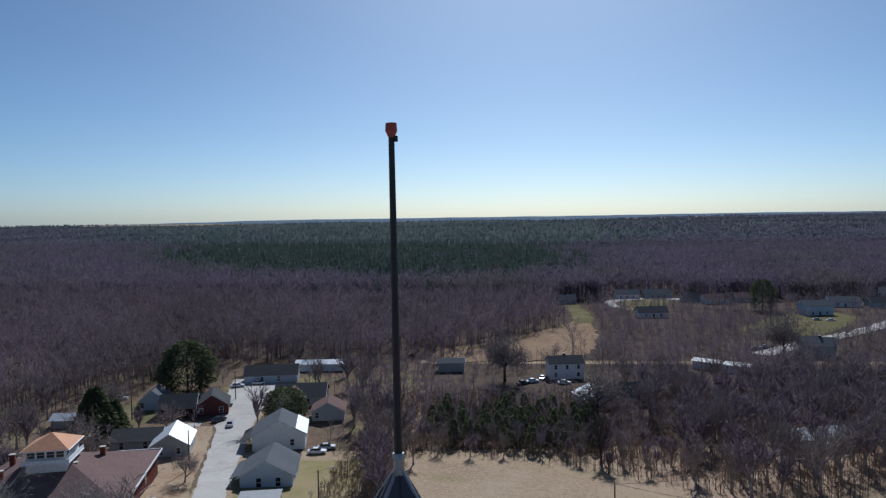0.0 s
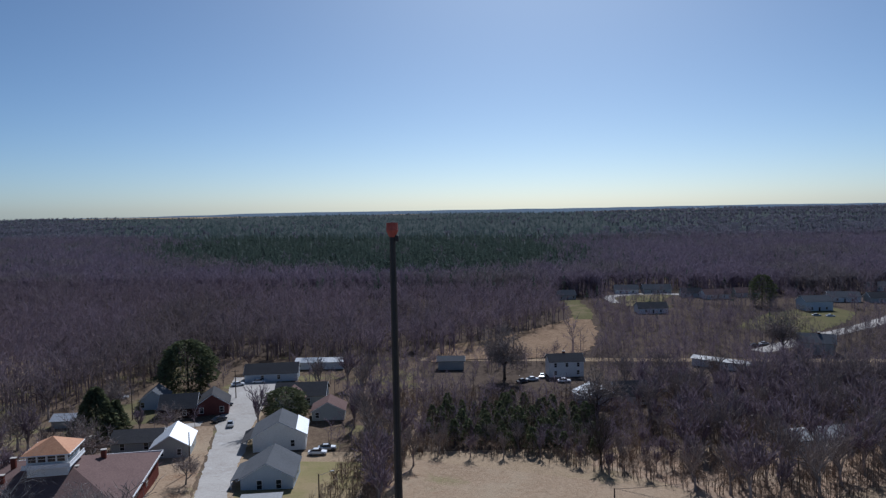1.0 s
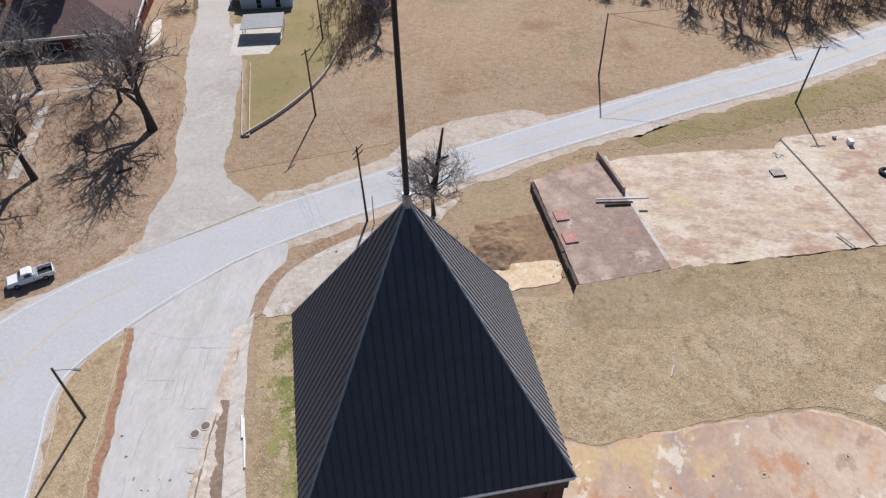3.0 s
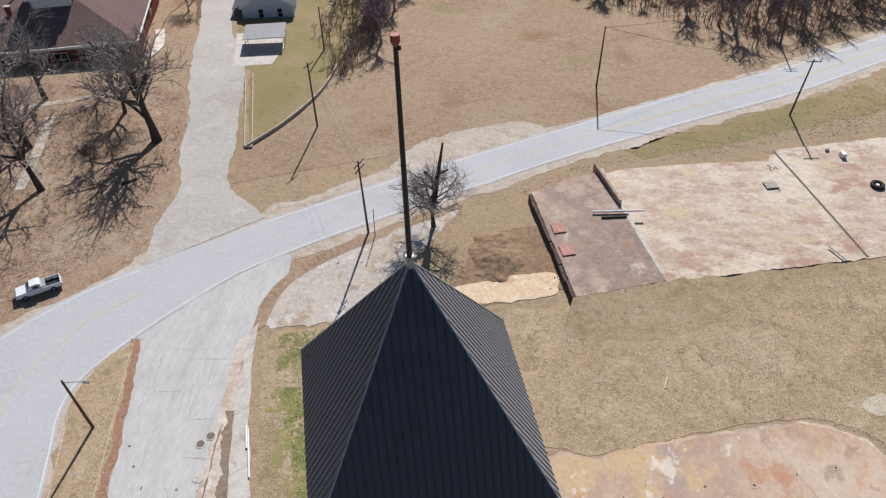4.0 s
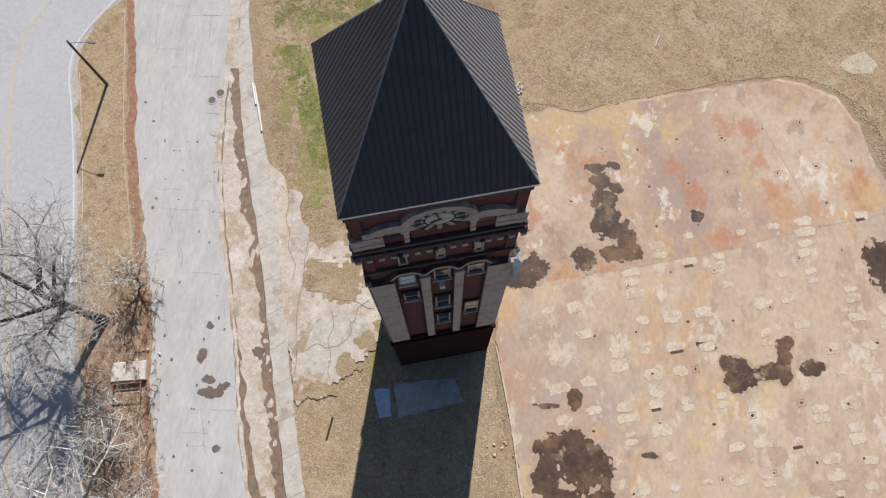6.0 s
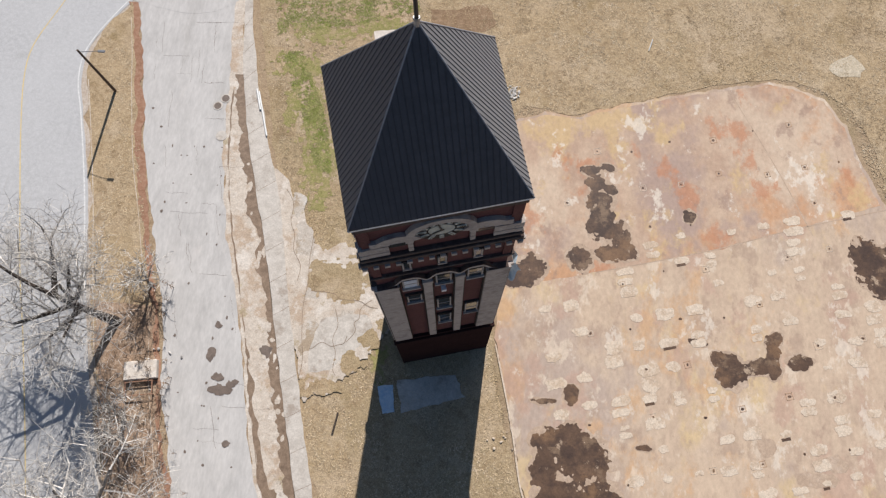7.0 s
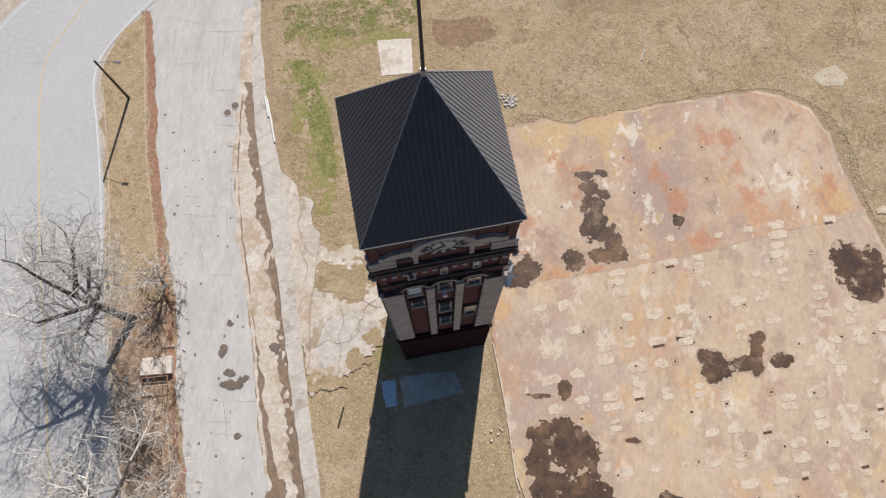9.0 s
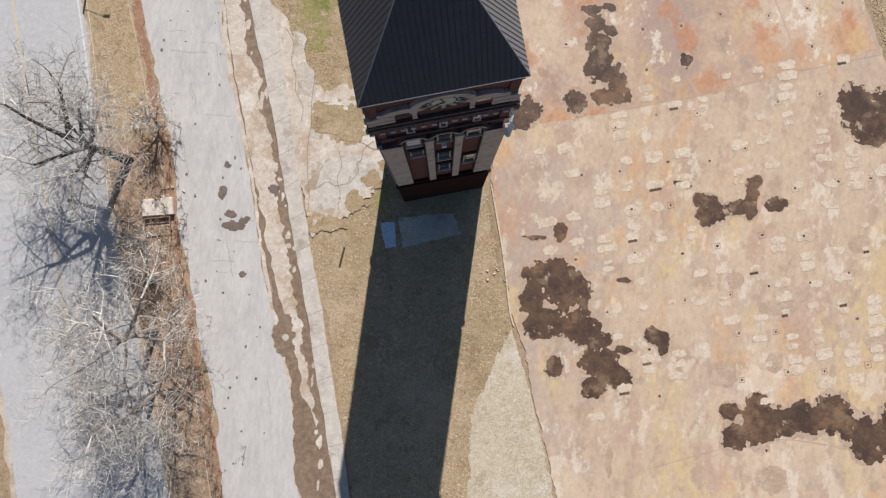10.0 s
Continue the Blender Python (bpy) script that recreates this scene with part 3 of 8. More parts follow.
def stain(name, blobs, z, mat, label, category="stain", step=0.16, wob=0.45, freq=0.9, grow=0.0, kind="structure"):
    """A flat stain with a wandering outline: contour of joined ovals (x, y, rx, ry) broken up by noise."""
    x0, x1 = min(b[0] - b[2] * 1.6 for b in blobs), max(b[0] + b[2] * 1.6 for b in blobs)
    y0, y1 = min(b[1] - b[3] * 1.6 for b in blobs), max(b[1] + b[3] * 1.6 for b in blobs)
    nx_, ny_ = int((x1 - x0) / step) + 2, int((y1 - y0) / step) + 2

    def value(x, y):
        wx = x + 0.35 * noise.noise((x * 0.7, y * 0.7, 3.3))
        wy = y + 0.35 * noise.noise((x * 0.7, y * 0.7, 8.8))
        f = max(1 - math.sqrt(((wx - b[0]) / b[2]) ** 2 + ((wy - b[1]) / b[3]) ** 2) for b in blobs)
        return f + grow + wob * (noise.noise((x * freq, y * freq, 1.7)) * 0.6 + noise.noise((x * freq * 2.7, y * freq * 2.7, 6.1)) * 0.4 + noise.noise((x * freq * 6, y * freq * 6, 4.4)) * 0.22)

    g = [[value(x0 + i * step, y0 + j * step) for i in range(nx_)] for j in range(ny_)]
    verts, faces, index = [], [], {}

    def put(x, y):
        k = (round(x, 4), round(y, 4))
        if k not in index:
            index[k] = len(verts)
            verts.append((x, y, z))
        return index[k]

    for j in range(ny_ - 1):
        for i in range(nx_ - 1):
            c = [(i, j), (i + 1, j), (i + 1, j + 1), (i, j + 1)]
            v = [g[b][a] for a, b in c]
            if max(v) <= 0:
                continue
            poly = []
            for k in range(4):
                (a, b), (p, q) = c[k], c[(k + 1) % 4]
                va, vb = v[k], v[(k + 1) % 4]
                if va > 0:
                    poly.append(put(x0 + a * step, y0 + b * step))
                if (va > 0) != (vb > 0):
                    u = va / (va - vb)
                    poly.append(put(x0 + (a + (p - a) * u) * step, y0 + (b + (q - b) * u) * step))
            poly = [k for n_, k in enumerate(poly) if k != poly[n_ - 1]]
            if len(poly) > 2:
                faces.append(poly)
    if faces:
        return tagged(new(name, arrays(name, verts, faces, mat)), label, category, kind=kind)


# ---- ground ----
def spaced(lo, hi, near_lo, near_hi, step, grow):
    v, s = [near_lo], step
    while v[-1] < near_hi:
        v.append(v[-1] + step)
    s = step
    while v[-1] < hi:
        s *= grow
        v.append(v[-1] + s)
    s = step
    while v[0] > lo:
        s *= grow
        v.insert(0, v[0] - s)
    return v


gx, gy = spaced(-4200, 4200, -150, 220, 5, 1.13), spaced(-400, 4900, -90, 480, 5, 1.05)
gv = [(x, y, T(x, y)) for y in gy for x in gx]
nx = len(gx)
gf = [(j * nx + i, j * nx + i + 1, (j + 1) * nx + i + 1, (j + 1) * nx + i) for j in range(len(gy) - 1) for i in range(nx - 1)]
tagged(new("ground", arrays("ground", gv, gf, M_GRASS)), "dry winter grass over gently falling open ground", "ground", kind="structure")

# main road, its curve to the south, and the lane beside the tower
ROAD_L = [(125, 158), (79, 124.7), (55.6, 107.8), (32.9, 94.2), (13.2, 82.5), (-4.3, 72), (-22.8, 60.2), (-37.3, 49.9), (-48, 41.2), (-54.5, 33.1), (-57.5, 25), (-56.5, 15), (-53, 3), (-49, -9), (-43.7, -24.9), (-39.9, -38.7), (-34, -62)]
ROAD_R = [(118, 143), (73.8, 111.3), (52.2, 96), (31.3, 84.3), (12.8, 74), (-3.7, 63.5), (-16.9, 55), (-28, 46.9), (-33.4, 41.1), (-38.5, 34.4), (-42.0, 28), (-42.2, 23.5), (-40.8, 19.0), (-38.2, 9.8), (-35.8, -0.4), (-33.2, -10), (-27.5, -27), (-24.5, -37), (-17, -62)]
LANE_L = [(-38.3, 34.6), (-37.3, 31.9), (-36.1, 27.4), (-35.1, 23.1), (-33.0, 14.5), (-31, 8.5), (-29.5, 3.1), (-27.4, -3), (-26.1, -9.3), (-24.5, -15.1), (-22.2, -23.2), (-20.6, -27.8), (-18.6, -37), (-12, -62)]
LANE_R = [(-26.4, 35.5), (-25.9, 29.7), (-25.2, 23.9), (-24.4, 16), (-22.2, 6.1), (-19.6, -2.8), (-16.5, -14.5), (-12.8, -26), (-10.7, -36.5), (-4.5, -62)]
GUTTER = [(-25.6, 36), (-24.9, 31), (-24.0, 25.5), (-22, 17.2), (-18.6, 6.4), (-16.5, -1.3), (-14.2, -9.6), (-11.6, -18.9), (-9, -28.7), (-7.2, -35.5), (-0.8, -62)]
KERB = [(-24.9, 37.5), (-24.1, 32.1), (-22.6, 26.2), (-20.5, 19.3), (-17.2, 9), (-14.9, -0.6), (-12.7, -9), (-10.2, -17.8), (-7.6, -28), (-5.9, -35), (0.5, -62)]
strip("shoulder", [(x - 1.6, y + 1.6) for x, y in ROAD_L], [(x + 1.2, y - 1.5) for x, y in ROAD_R[:9]] + [(x + 0.6, y) for x, y in ROAD_R[9:]], 0.02, M_SAND, "sandy road shoulder with thin gravel", n=220, ragged=0.7, category="shoulder")
strip("road", ROAD_L, ROAD_R, 0.05, M_ASPHALT, "worn pale grey asphalt two-lane road", n=220, ragged=0.12)
strip("lane", LANE_L, LANE_R, 0.035, M_LANE, "bleached and patched old paved lane", n=160, ragged=0.3)
sheet("junction", [(-38.5, 34.2), (-33.6, 40.8), (-28.2, 46.7), (-24.4, 49.4), (-23.6, 44.5), (-24.9, 39.5), (-26.2, 35.2), (-31, 33)], 0.043, M_LANE, "pale paving where the lane meets the road", "road", 0.1)
line("edge_line", [(79.4, 124.2), (55.9, 107.4), (33.2, 93.8), (13.4, 82.1), (-4.1, 71.6), (-22.6, 59.8), (-29.6, 55.1)], 0.16, 0.062, M_WHITELINE, "worn white edge line", 160)
line("edge_line", [(-42.6, 45), (-47.6, 40.9), (-54, 32.9), (-57, 25), (-56, 15), (-52.5, 3), (-48.5, -9), (-43.2, -24.9)], 0.16, 0.062, M_WHITELINE, "worn white edge line", 120)
line("edge_line", [(73.6, 111.8), (52, 96.4), (31, 84.7), (12.6, 74.4), (-3.9, 63.9), (-17.1, 55.4), (-28.2, 47.2), (-33.7, 41.4), (-38.8, 34.6), (-42.3, 28), (-42.5, 23.5), (-41.1, 19), (-38.5, 9.8), (-36.1, -0.4)], 0.16, 0.062, M_WHITELINE, "worn white edge line", 200)
MIDLINE = [((a[0] + b[0]) / 2, (a[1] + b[1]) / 2) for a, b in zip(resample(ROAD_L, 60), resample(ROAD_R, 60))]
line("centre_line", MIDLINE[2:31], 0.13, 0.062, M_YELLOWLINE, "faded yellow centre line", 160)
line("centre_line", [(x + 0.25, y - 0.3) for x, y in MIDLINE[2:25]], 0.12, 0.062, M_YELLOWLINE, "faded yellow centre line", 160)
line("centre_line", [(-40.6, 41.2), (-42.7, 39.2), (-45.3, 36.3), (-47.1, 32), (-48.7, 27.2), (-48.6, 22.8), (-47.1, 15.9), (-45.2, 8.6), (-43.1, 0.8), (-40.9, -6.2), (-37.5, -18), (-34, -31)], 0.13, 0.062, M_YELLOWLINE, "faded yellow centre line", 160)

# grass island with clay edge, and the rest of the verge under the trees
ISL_L = [(-38.6, 33.6), (-40.9, 30.4), (-41.9, 26.5), (-41.6, 23.5), (-40.4, 19.4), (-37.8, 9.8), (-35.4, -0.4), (-32.8, -10), (-27.2, -27), (-24.1, -37), (-16.6, -62)]
ISL_R = [(-38.2, 34), (-37.3, 31.9), (-36.2, 27.4), (-35.3, 23.1), (-33.3, 14.5), (-31.4, 8.5), (-29.8, 3.1), (-27.8, -3), (-26.5, -9.3), (-22.6, -23.2), (-19.0, -37), (-12.4, -62)]
strip("clay_edge", [(x - 1.1, y) for x, y in ISL_R], [(x + 0.15, y) for x, y in ISL_R], 0.066, M_CLAY, "eroded red clay edge of the verge", n=400, ragged=0.4, category="verge")
strip("grass_verge", ISL_L, [(x - 0.65, y) for x, y in ISL_R], 0.078, M_STRAW, "dry grass verge between road and lane", n=400, ragged=0.3, category="verge")
strip("litter_verge", [(-34.9, -1.5), (-32.6, -10), (-27.1, -27), (-24.0, -37), (-16.5, -62)], [(-28.4, -1.5), (-26.8, -9.3), (-22.9, -23.2), (-19.3, -37), (-12.7, -62)], 0.086, M_LITTER, "brown leaf litter and bare soil under the trees", n=100, ragged=0.4, category="verge")

line("verge_kerb", [(x - 1.0, y) for x, y in ISL_R[1:]], 0.06, 0.105, M_APRON, "thin worn kerb line of the verge", 300)
line("verge_kerb", [(x + 0.25, y) for x, y in ISL_L[3:]], 0.08, 0.105, M_APRON, "thin worn kerb line of the verge", 300)

# gutter, kerb walk and the broken concrete beside the tower
strip("gutter", [(x - 0.2, y) for x, y in LANE_R], GUTTER, 0.041, M_APRON, "pale broken concrete gutter beside the lane", n=160, ragged=0.25, category="gutter")
strip("mud_streak", [(x - 0.95, y) for x, y in GUTTER[2:]], [(x - 0.02, y) for x, y in GUTTER[2:]], 0.052, M_MUD, "wet brown mud along the kerb", n=520, ragged=0.5, even_right=True, category="mud")
strip("mud_crack", [(x + 0.3, y) for x, y in LANE_R[2:]], [(x + 0.42, y) for x, y in LANE_R[2:]], 0.052, M_MUD, "muddy joint along the lane", n=420, ragged=0.17, category="mud")
strip("mud_crack", [(-19.3, -4), (-16.3, -14.5), (-13.3, -24), (-11.5, -33), (-9.4, -42), (-4, -60)], [(-18.7, -4), (-15.4, -14.5), (-12.2, -24), (-10.2, -33), (-8, -42), (-2.8, -60)], 0.053, M_MUD, "muddy joint along the lane", n=160, ragged=0.4, category="mud")
kerb = strip("kerb_walk", GUTTER, KERB, 0.16, M_CONC, "grey concrete kerb walk with broken edge", n=170, ragged=0.12, category="pavement")
kerb_face = strip("kerb_face", GUTTER, [(x + 0.02, y) for x, y in GUTTER], 0.0, M_CONC, "front face of the concrete kerb", n=170, across=1, category="kerb")
for v in kerb_face.data.vertices:
    if v.index % 2:
        v.co.z += 0.16
sheet("broken_concrete", [(-19.5, 14.8), (-17.1, 13.4), (-16.3, 11.2), (-15.2, 11.0), (-13.8, 5.8), (-9.6, 6.5), (-5.9, 6.2), (-5.0, 1.0), (-4.3, -1.6), (-5.2, -2.8), (-7.4, -5.4), (-9.6, -8), (-12.2, -9.6), (-15.0, -1.0), (-17.4, 8.5)], 0.125, M_APRON, "broken pale concrete apron beside the tower", "pavement", 0.75, 0.25, smooth=False)
stain("grass_pocket", [(-8.2, -5.6, 1.3, 0.8), (-6.4, -3.2, 0.9, 0.7), (-10.6, -8.0, 1.4, 0.7), (-12.4, -8.6, 0.8, 0.8), (-5.4, -1.6, 0.6, 0.9)], 0.134, M_STRAW, "dry grass creeping over broken concrete", "ground", 0.13, 1.1, 0.9, grow=0.1)
stain("worn_patch", [(-11.6, -3.4, 1.6, 1.8), (-8.6, -1.4, 1.4, 1.1), (-14.4, 6.5, 0.9, 2.2), (-12.6, 1.2, 0.9, 0.8), (-15.6, 10.4, 0.8, 1.6)], 0.13, M_LOT, "brown weathered patches in old concrete", "stain", 0.15, 0.9, 0.8)
stain("grass_pocket", [(-11.3, 2.8, 2.2, 1.9), (-9.4, 2.6, 2.0, 1.9), (-6.4, 5.2, 0.8, 0.5)], 0.135, M_STRAW, "dry grass growing in broken concrete", "ground", 0.13, 0.9, 0.8, grow=0.1)
sheet("rough_patch", [(-11.5, -1.6), (-7.6, -0.6), (-6.2, -2.4), (-8.2, -4.4), (-10.2, -6.6), (-12.2, -6.2)], 0.132, M_CONC, "darker cracked concrete", "pavement", 0.5)
rg = random.Random(23)
ga, kb, la, lb = resample(GUTTER, 90), resample(KERB, 90), resample(LANE_L, 90), resample(LANE_R, 90)
for i in range(4, 84, 3):
    a, b = ga[i], kb[i]
    line("walk_joint", [a, a.lerp(b, 0.5) + Vector((0, rg.uniform(-0.06, 0.06))), b], 0.035, 0.166, M_MUD, "narrow joint across the kerb walk", 8)
for i in range(44):
    k = rg.randrange(2, 26) if i % 2 else rg.randrange(14, 78)
    u = rg.uniform(0.12, 0.95)
    p = la[k].lerp(lb[k], u)
    run = rg.uniform(1.0, 4.5)
    along = (lb[k + 6] - lb[k]).normalized() if rg.random() < 0.6 else (lb[k] - la[k]).normalized()
    side = Vector((-along.y, along.x))
    pts = [p + along * run * j / 5 + side * rg.uniform(-0.1, 0.1) for j in range(6)]
    line("crack", pts, rg.uniform(0.012, 0.028), 0.0415, M_OIL, "thin crack in the old lane", 24)
for i in range(46):
    k = rg.randrange(18, 80)
    p = ga[k] - Vector((rg.uniform(0.15, 1.7), rg.uniform(-0.6, 0.6)))
    sheet("paving_chip", blob(rg, p.x, p.y, rg.uniform(0.08, 0.3), rg.uniform(0.15, 0.75), 9, 0.35), 0.0575 + 0.0003 * i, M_APRON, "pale broken paving showing through mud", "pavement", 0.1, 0.12, scale=2)
for i in range(60):
    k = rg.randrange(10, 80)
    p = la[k].lerp(lb[k], rg.uniform(0.06, 0.97))
    sheet("oil_stain", blob(rg, p.x, p.y, rg.uniform(0.05, 0.16), rg.uniform(0.05, 0.2), 7, 0.3), 0.0455, M_OIL, "small dark spot on the lane", "stain", 0.03, 0.08)
for x, y, r in [(-26.24, 21.39, 0.4), (-25.52, 22.37, 0.42)]:
    lid = thing("manhole", "small round iron lid in a pale collar in the broken paving", "manhole", "lane manholes", at=(x, y, 0.06))
    part("collar", tube((0, 0, -0.02), (0, 0, 0.012), r * 1.35, r * 1.3, 20), M_CONC, lid, "pale concrete collar")
    part("lid", tube((0, 0, 0.0), (0, 0, 0.024), r, r, 20), M_OIL, lid, "dull brown iron lid")
rng = random.Random(5)
for k, (x0, y0, x1, y1) in enumerate([(-13, 1.2, -6, 0.3), (-12.4, -4.5, -8.4, -3.2), (-8.6, -3.4, -7.0, 1.0), (-13.4, 7.5, -13.0, -8.5), (-10.4, 0, -9.2, -7.2), (-16.9, 12, -14.2, 2)]):
    pts = [(x0 + (x1 - x0) * i / 6 + rng.uniform(-.35, .35), y0 + (y1 - y0) * i / 6 + rng.uniform(-.35, .35)) for i in range(7)]
    line("crack", pts, 0.05, 0.145, M_MUD, "crack in old concrete", 40)
# straw grass round the tower, with green tufts in it
sheet("tower_lawn", [(-24.0, 36), (-21, 24), (-18.5, 14.6), (-13.6, 5.8), (-12.9, -9.6), (-9.8, -17.8), (-7.3, -28), (-5.6, -35), (1, -62), (24, -62), (15.4, -34), (12, -24), (8.8, -15), (5.7, -2), (6.3, 22), (14, 23.8), (35, 29.6), (44, 25), (48, 14), (60, 30), (56, 54), (40, 52), (12, 43.5), (-2, 41.5), (-14, 38.6)], 0.03, M_STRAW, "straw-coloured winter grass round the tower", "ground", 0.4, 1.0)
tufts = []
for x, y, rx, ry in [(-15.5, 20.5, 1.0, 4.5), (-14.2, 15.5, 1.6, 3.0), (-17.5, 27, 2.6, 1.6), (-16, 31.5, 3.2, 1.2), (-13.2, 12, 0.9, 2.4), (-9, 33, 3, 1), (-18, 22.5, 0.8, 2.6), (-5.2, -5.2, 0.8, 1.6)]:
    tufts.append((x, y, rx * 1.25, ry * 1.25))
stain("green_grass", tufts, 0.052, M_GREEN, "patches of green grass in dry turf", "grass", 0.12, 1.5, 1.6, grow=-0.2, kind="stuff")
# sandy corner by the junction
sheet("sandy_lot", [(-24.4, 37), (-24.2, 42), (-22.4, 46.2), (-19, 50.6), (-15.2, 53.6), (-10.8, 55.5), (-6, 58), (-3, 60), (-7, 52), (-9.4, 47), (-12.4, 43), (-15.3, 39.0), (-20, 37.6)], 0.038, M_LOT, "bare sandy corner lot beside the road", "ground", 0.5)
sheet("clay_rim", [(-25.4, 36.5), (-25.6, 40), (-24.8, 43.5), (-22.4, 47.6), (-18.8, 51.2), (-13, 55.4), (-12, 54.2), (-18.2, 49.4), (-22.2, 45.2), (-23.6, 42), (-24.2, 37.2)], 0.044, M_LITTER, "worn earth rim of the corner lot", "ground", 0.2, 0.4)

# side street and the plots beyond the road
ST_L = [(-42.4, 45.8), (-43.9, 54.5), (-43.8, 60.7), (-46.7, 70.1), (-50.3, 82.7), (-54.7, 96), (-60, 113.6), (-69.1, 141.2), (-80.1, 173.6), (-89.9, 204), (-97, 226)]
ST_R = [(-29.5, 56.5), (-35.4, 61.6), (-38.2, 67), (-39.2, 73.7), (-44.2, 94.5), (-48.3, 105.9), (-53.0, 114), (-62.3, 146.1), (-69.5, 174), (-75, 204.6), (-80, 226)]
strip("side_street", ST_L, ST_R, 0.06, M_STREET, "pale gravelly side street", n=180, ragged=0.4)
strip("straw_field", [(-36.5, 63.5), (-37.6, 72.2), (-32.5, 80), (-28.5, 92), (-27.6, 106), (-25.5, 128), (-24, 146)], [(13, 83.2), (24, 89.5), (33, 95), (43.5, 101.4), (52, 107), (58, 112), (60, 119)], 0.03, M_FIELD, "mown straw-coloured vacant field", n=90, across=30, ragged=0.6, category="field")
strip("side_lawn", [(-37.0, 73.6), (-40.4, 84), (-43.4, 94.6), (-47.6, 106), (-52.4, 116), (-60, 141)], [(-36.4, 73.4), (-33.2, 80.6), (-29.6, 91), (-28.7, 102), (-28.6, 114), (-30, 142)], 0.035, M_LAWN, "green lawn beside a house", n=60, across=12, ragged=0.4, category="lawn")
strip("leafy_yard", [(-95, 28), (-92, 50), (-90, 75), (-88, 92)], [(-55, 35), (-44.5, 47), (-46.0, 66), (-53.6, 90)], 0.03, M_LITTER, "yard covered in brown leaves", n=60, across=24, ragged=0.8, category="yard")
strip("street_verge", [(-72, 98), (-74, 118), (-84, 142), (-92, 168)], [(-55.4, 98), (-61.4, 116), (-70, 141.5), (-79, 168)], 0.035, M_FIELD, "dry grass verge beside the side street", n=60, across=12, ragged=0.4, category="verge")
sheet("gravel_patch", [(-4, 71.5), (6, 77.5), (9, 80.5), (6, 83.2), (-1, 81), (-10, 76), (-14, 68)], 0.045, M_SAND, "gravel pull-off beside the road", "ground", 0.6)
strip("green_strip", [(21, 76.2), (30, 81.5), (42, 87.6), (52, 93), (64, 100)], [(24, 74.2), (34, 77.8), (46, 83), (56, 87.4), (68, 93)], 0.02, M_LAWN, "greener grass strip along the road", n=120, across=6, ragged=0.7, category="grass")

# ---- old mill floors ----
sheet("mill_floor", [(6.2, 22.2), (9.9, 23.5), (13.7, 23.3), (16.3, 24.4), (20.7, 25.8), (25.8, 27.1), (30.9, 28.3), (34.5, 29.2), (37.9, 28.6), (40.4, 27.5), (42.6, 24.4), (43.5, 20.7), (45.7, 15.6), (49, 8), (51.5, -8), (53, -30), (55, -62), (23, -62), (15.6, -34.4), (12.2, -24.1), (11, -19.5), (8.9, -14.9), (7.9, -9.6), (6.0, -2), (6.1, 8)], 0.09, M_SLAB, "stained old mill floor slab, tan and rusty", "slab", 0.28, 0.4, thick=0.2, smooth=False)
sheet("mill_floor_north", [(6.4, 21.9), (9.9, 23.2), (13.7, 23.0), (16.3, 24.1), (20.7, 25.5), (25.8, 26.8), (30.9, 28.0), (34.5, 28.9), (37.9, 28.3), (40.2, 27.2), (42.3, 24.2), (43.2, 20.6), (45.2, 15.4), (35.8, 11.9), (28.2, 9.2), (20.5, 7), (15.8, 5.7), (10, 4.2), (6.3, 3.4)], 0.0935, M_SLABRED, "rust-red northern part of the old mill floor", "slab", 0.2, 0.4, smooth=False)
line("slab_edge", [(6.0, -2.5), (7.9, -9.8), (9.0, -15.2), (9.6, -17)], 0.16, 0.13, M_CHIP, "pale broken kerb of the slab", 40)
rng = random.Random(11)
WET = [(15.1, 17.0, 0.8, 0.5), (16.9, 17.4, 0.7, 0.5), (15.6, 15.5, 0.9, 0.9), (17.0, 14.9, 0.6, 0.6), (15.9, 13.5, 1.3, 0.9), (16.1, 11.6, 1.2, 2.0), (17.1, 10.3, 1.5, 1.1), (18.1, 9.5, 0.9, 1.0), (18.5, 8.2, 1.2, 0.9), (16.8, 7.8, 1.1, 0.7), (14.1, 6.9, 1.1, 1.1), (13.6, 7.3, 0.6, 0.6), (8.0, 4.9, 1.7, 1.2), (9.2, 5.6, 1.3, 1.3), (28.6, -2.4, 1.2, 0.9), (29.1, -3.5, 1.3, 1.2), (30.6, -3.1, 1.1, 0.6), (32.3, -2.7, 1.3, 0.7), (33.2, -1.5, 0.6, 2.0), (33.6, 0.3, 0.6, 0.7), (35.8, -1.8, 1.0, 0.6), (13.5, -6.7, 0.7, 0.8), (43.6, 9.7, 1.6, 1.5), (44.1, 7.8, 1.6, 1.8), (45.4, 6.4, 1.3, 1.2), (46.2, 8.6, 1.0, 2.2), (11.0, -7.7, 0.9, 0.3), (26.1, -0.7, 0.8, 0.3), (25.3, 12.4, 0.6, 0.7), (20.4, -11.2, 0.7, 0.3)]
